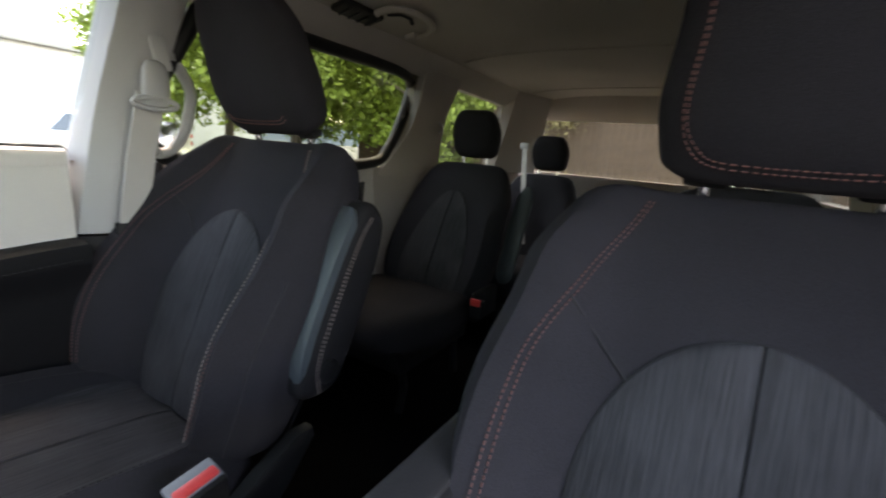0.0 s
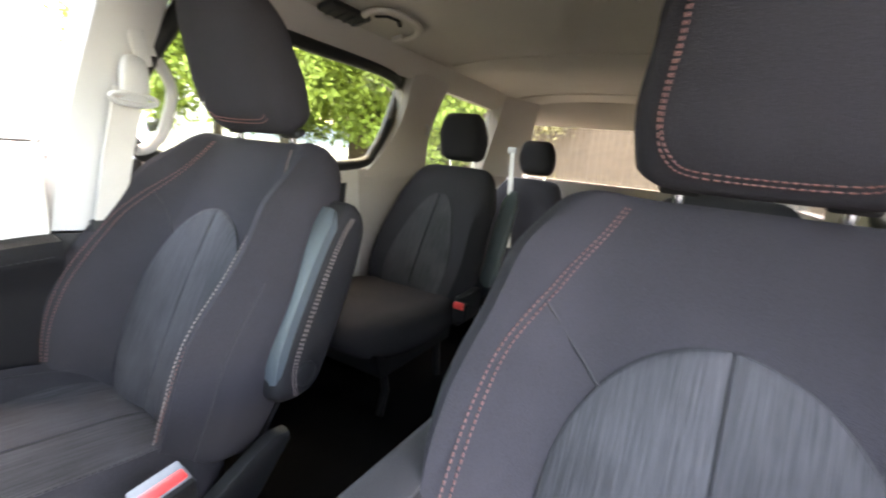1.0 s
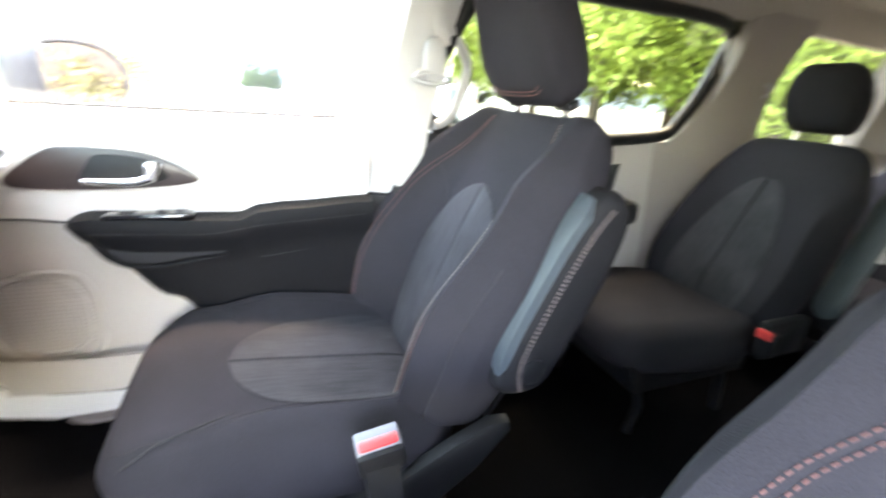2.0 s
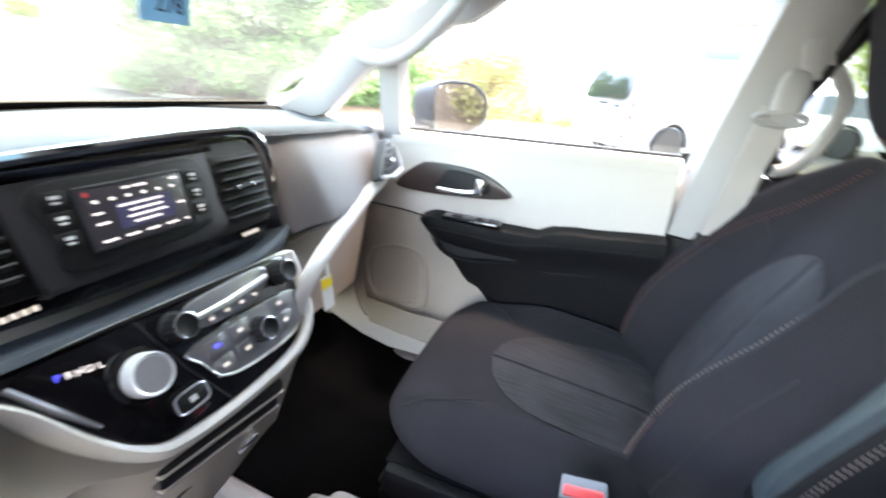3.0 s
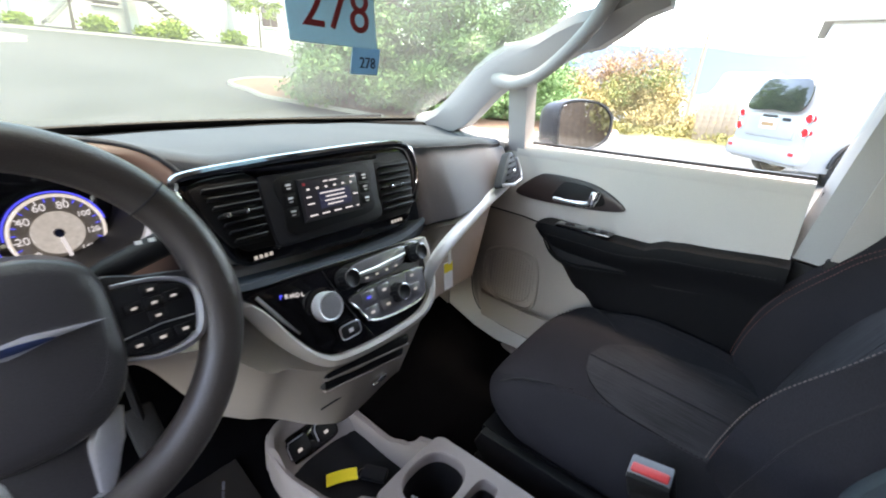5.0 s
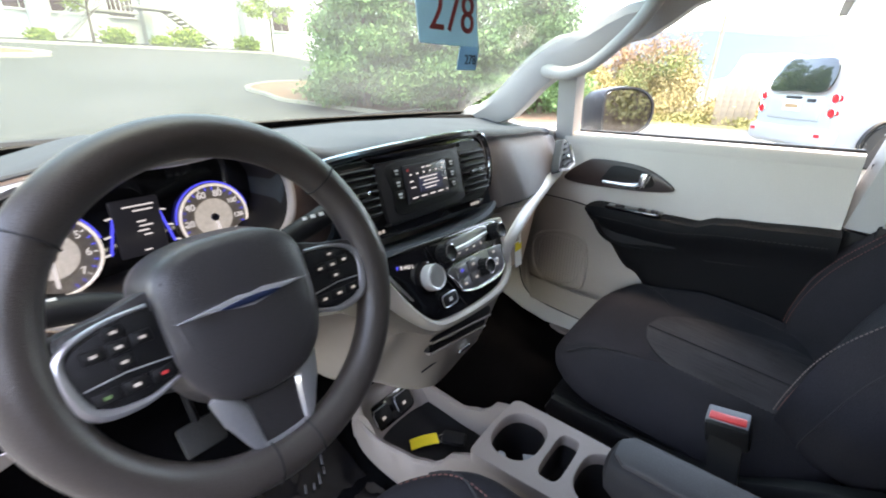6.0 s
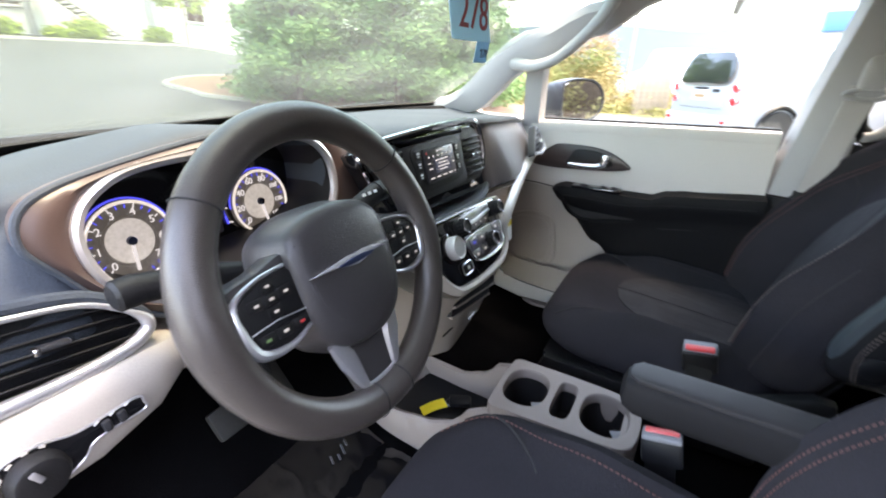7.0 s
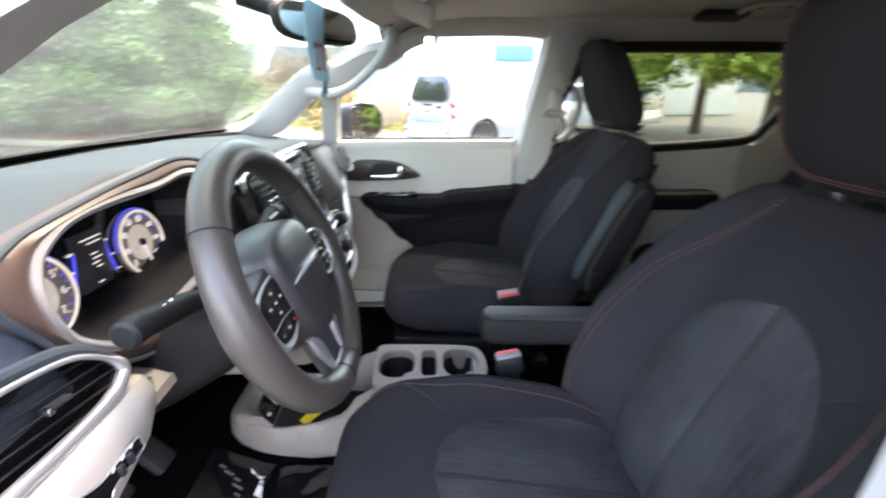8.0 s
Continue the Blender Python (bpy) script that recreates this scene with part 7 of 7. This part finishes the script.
leaves("grass_tufts", [(r3.uniform(-1.5, 0.3), r3.uniform(-3, 9), 0.12, 0.8, 0.9, 0.2) for _ in range(30)], 12000, 0.055, GRASS, row, 44)
for k in range(6):
    post = thing("fence_post", "weathered wooden fence paling by the hedgerow", "fence post", "fence palings", at=(13.8 + 0.03 * k, 1.45 - 0.16 * k, 0))
    part("paling", rbox((0, 0, 0.55), (0.04, 0.16, 1.1), 0.01, (0, 0, 5)), WOOD, post)
pole = thing("utility_pole", "thin leaning wooden pole in the hedgerow", "pole", at=(15.0, 2.0, 0))
part("shaft", tube([(0, 0, 0), (0.05, -0.1, 2.9)], 0.05, 8), WOOD, pole)

# trees behind on the passenger's side
for x, y, h, w, n, sd in ((8.2, -7.4, 7.0, 5.0, 78000, 51), (12.5, -8.5, 7.5, 6.0, 70000, 52), (6.6, -10.8, 7.5, 4.0, 42000, 53), (4.7, -8.3, 5.5, 1.6, 30000, 54)):
    tree("broadleaf_tree", x, y, h, clumps(random.Random(sd), w, w, (1.75 if w > 2 else 0.9, h), 60, 0.85 if w > 2 else 0.5), n, 0.070, LEAF, "bright green broadleaf tree at the edge of the yard", sd, "yard trees", 0.14)
# tall board fence behind the car
fence = thing("board_fence", "tall weathered brown board fence behind the tail window", "fence", at=(0, -9.2, 0))
rf = random.Random(13)
board_mesh = mesh_of("board", rbox((0, 0, 1.9), (0.136, 0.03, 3.8), 0.006), FENCEWOOD)
for k in range(132):
    ob = new("board", board_mesh)
    ob.parent = fence
    ob.location = (-9.5 + 0.132 * k, 0.02 * rf.random(), rf.uniform(-0.12, 0.0))
    ob.rotation_euler = (0, rf.uniform(-0.002, 0.002), 0)
for z in (0.5, 1.9, 3.3):
    part("rail", rbox((-0.9, -0.05, z), (17.4, 0.06, 0.10), 0.01), FENCEWOOD, fence)
creeper = thing("creeper", "thin yellow and green creeper on the board fence", "shrub", kind="stuff", at=(0, -8.9, 0))
leaves("leaves", [(rf.uniform(-9, 6), rf.uniform(-0.1, 0.1), rf.uniform(0.2, 3.6), 0.5, 0.12, 0.6) for _ in range(14)], 2200, 0.06, SHRUB, creeper, 61)


def vehicle(name, x, y, z, turn, kind_label, size, colour, panelled=False):
    """A boxy parked vehicle; its tail at the origin, nose towards +y of its own."""
    L, W, H = size
    v = thing(name, kind_label, "car", at=(x, y, z))
    v.rotation_euler = (0, 0, turn)
    prof = lambda u: interp(u, [(0, 0.62), (0.06, 0.97), (0.2, 1.0), (0.52, 1.0), (0.68, 0.66), (0.72, 0.62), (0.97, 0.52), (1, 0.38)])
    rings = []
    for k in range(30):
        u = k / 29
        top = H * prof(u)
        belt = min(top, H * 0.62)
        w = W / 2 * (1 - 0.10 * abs(2 * u - 1) ** 4)
        tw = w * (0.80 if top > belt + 0.05 else 0.96)
        zb = 0.24 + 0.06 * (abs(2 * u - 1) ** 8)
        rings.append([(-w * 0.94, L * u, zb), (-w, L * u, zb + 0.22), (-w * 0.99, L * u, belt - 0.02), (-tw, L * u, top - 0.05), (-tw * 0.8, L * u, top), (tw * 0.8, L * u, top), (tw, L * u, top - 0.05), (w * 0.99, L * u, belt - 0.02), (w, L * u, zb + 0.22), (w * 0.94, L * u, zb)])
    part("body", loft(rings), colour, v, "", 30)
    tw = W / 2
    part("rear_window", prism(outline([(-tw * 0.66, -0.20), (-tw * 0.58, 0.22), (0, 0.265), (tw * 0.58, 0.22), (tw * 0.66, -0.20), (0, -0.225)], 40), 0.03, plane_at((0, 0.030, H * 0.80), (1, 0, 0), (0, 0.30, 1)), 0.01), CARGLASS, v, "dark rear window")
    part("wiper", tube([(0.05, -0.02, H * 0.80 - 0.20), (0.3, -0.01, H * 0.80 - 0.14)], 0.012, 6), BLACK, v)
    part("bumper", rbox((0, 0.02, 0.46), (W * 0.95, 0.22, 0.26), 0.06), colour, v)
    part("hatch_panel", rbox((0, -0.002, 0.86), (W * 0.62, 0.06, 0.34), 0.03), colour, v)
    plate = part("number_plate", rbox((0, -0.045, 0.90), (0.34, 0.02, 0.17), 0.008), WHITE, v, "white and orange number plate")
    part("plate_bar", rbox((0, -0.057, 0.89), (0.26, 0.006, 0.06), 0), RUST, plate)
    part("badge", rbox((W * 0.20, -0.036, 0.98), (0.16, 0.008, 0.05), 0.002), GREYPL, v)
    part("hatch_handle", rbox((0, -0.045, 1.015), (0.30, 0.03, 0.035), 0.01), GREYPL, v)
    for s in (-1, 1):
        for z in (0.82, 1.02):
            lamp = part("tail_lamp", lathe([(0.066, -0.02), (0.066, 0.03), (0.055, 0.042), (0.0005, 0.046)], 24, plane_at((s * W * 0.415, 0.035, z), (1, 0, 0), (0, 0.1, 1))), TAILRED, v, "round red tail lamp")
            part("lamp_rim", tube([(s * W * 0.415 + 0.070 * math.cos(a), -0.005, z + 0.070 * math.sin(a)) for a in [2 * math.pi * k / 20 for k in range(20)]], 0.008, 6, True), CHROME, lamp)
        part("reflector", rbox((s * W * 0.40, -0.095, 0.50), (0.09, 0.02, 0.05), 0.006), TAILRED, v)
        if not panelled:
            part("side_window", loft([[(s * (tw * 0.985), L * 0.10, H * 0.63), (s * tw * 0.83, L * 0.13, H * 0.93), (s * tw * 0.80, L * 0.13, H * 0.93), (s * tw * 0.9, L * 0.10, H * 0.63)], [(s * (tw * 0.985), L * 0.62, H * 0.63), (s * tw * 0.83, L * 0.54, H * 0.93), (s * tw * 0.80, L * 0.54, H * 0.93), (s * tw * 0.9, L * 0.62, H * 0.63)]]), CARGLASS, v)
        for u in (0.19, 0.80):
            wh = part("wheel", lathe([(0.20, -0.12), (0.33, -0.11), (0.34, -0.06), (0.34, 0.06), (0.33, 0.10), (0.22, 0.11), (0.20, 0.09), (0.02, 0.10)], 30, plane_at((s * (tw - 0.10), L * u, 0.34), (0, -s, 0), (0, 0, 1))), RUBBER, v)
            part("wheel_rim", lathe([(0.205, 0.085), (0.21, 0.115), (0.17, 0.12), (0.05, 0.10), (0.0005, 0.11)], 24, plane_at((s * (tw - 0.10), L * u, 0.34), (0, -s, 0), (0, 0, 1))), SILVER, wh)
            part("wheel_arch", tube([(s * (tw - 0.005), L * u + 0.39 * math.cos(a), 0.34 + 0.39 * math.sin(a)) for a in [math.pi * k / 16 for k in range(17)]], 0.035, 6), BLACK, v)
    return v


vehicle("parked_car", 8.42, -0.26, -0.05, radians(-140), "silver-white retro wagon parked with its tail to us", (4.3, 1.66, 1.64), WAGON, True)
vehicle("parked_car", 21.5, 0.4, 0.0, radians(78), "white van parked beyond the hedgerow", (5.0, 1.9, 2.0), CARPAINT)
vehicle("parked_car", 12.0, -6.6, 0.0, radians(-60), "pale car parked under the green trees", (4.3, 1.7, 1.45), CARPAINT)
# white workshop with a blue sign, and far hills
shop = thing("workshop", "low white workshop with a blue sign band", "building", at=(26, -9, 0))
part("wall", rbox((0, 0, 2.0), (6, 16, 4.0), 0.05), STUCCO, shop)
part("roof", rbox((0, 0, 4.1), (6.6, 16.6, 0.25), 0.05), CONCRETE, shop)
part("sign_band", rbox((-3.06, 4.2, 3.0), (0.12, 2.0, 0.7), 0.02), BLUE, shop, "blue sign band")
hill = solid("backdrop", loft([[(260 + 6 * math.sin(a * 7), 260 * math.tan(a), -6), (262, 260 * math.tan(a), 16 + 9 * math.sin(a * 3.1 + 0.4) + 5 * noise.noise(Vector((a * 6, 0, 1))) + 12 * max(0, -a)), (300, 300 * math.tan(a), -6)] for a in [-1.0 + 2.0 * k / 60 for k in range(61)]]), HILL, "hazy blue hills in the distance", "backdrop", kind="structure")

# unseen wall, added to block light from the open driver's door
solid("wall_blocker", rbox((-1.95, -2.5, 1.1), (0.25, 4.1, 2.2), 0.02), paint("blocker_wall", (0.10, 0.095, 0.09), 0.9, vary=0.15, scale=2, bump=0.4, grain=40), "unseen dark wall added to hold back light on the driver's side", "wall", kind="structure")
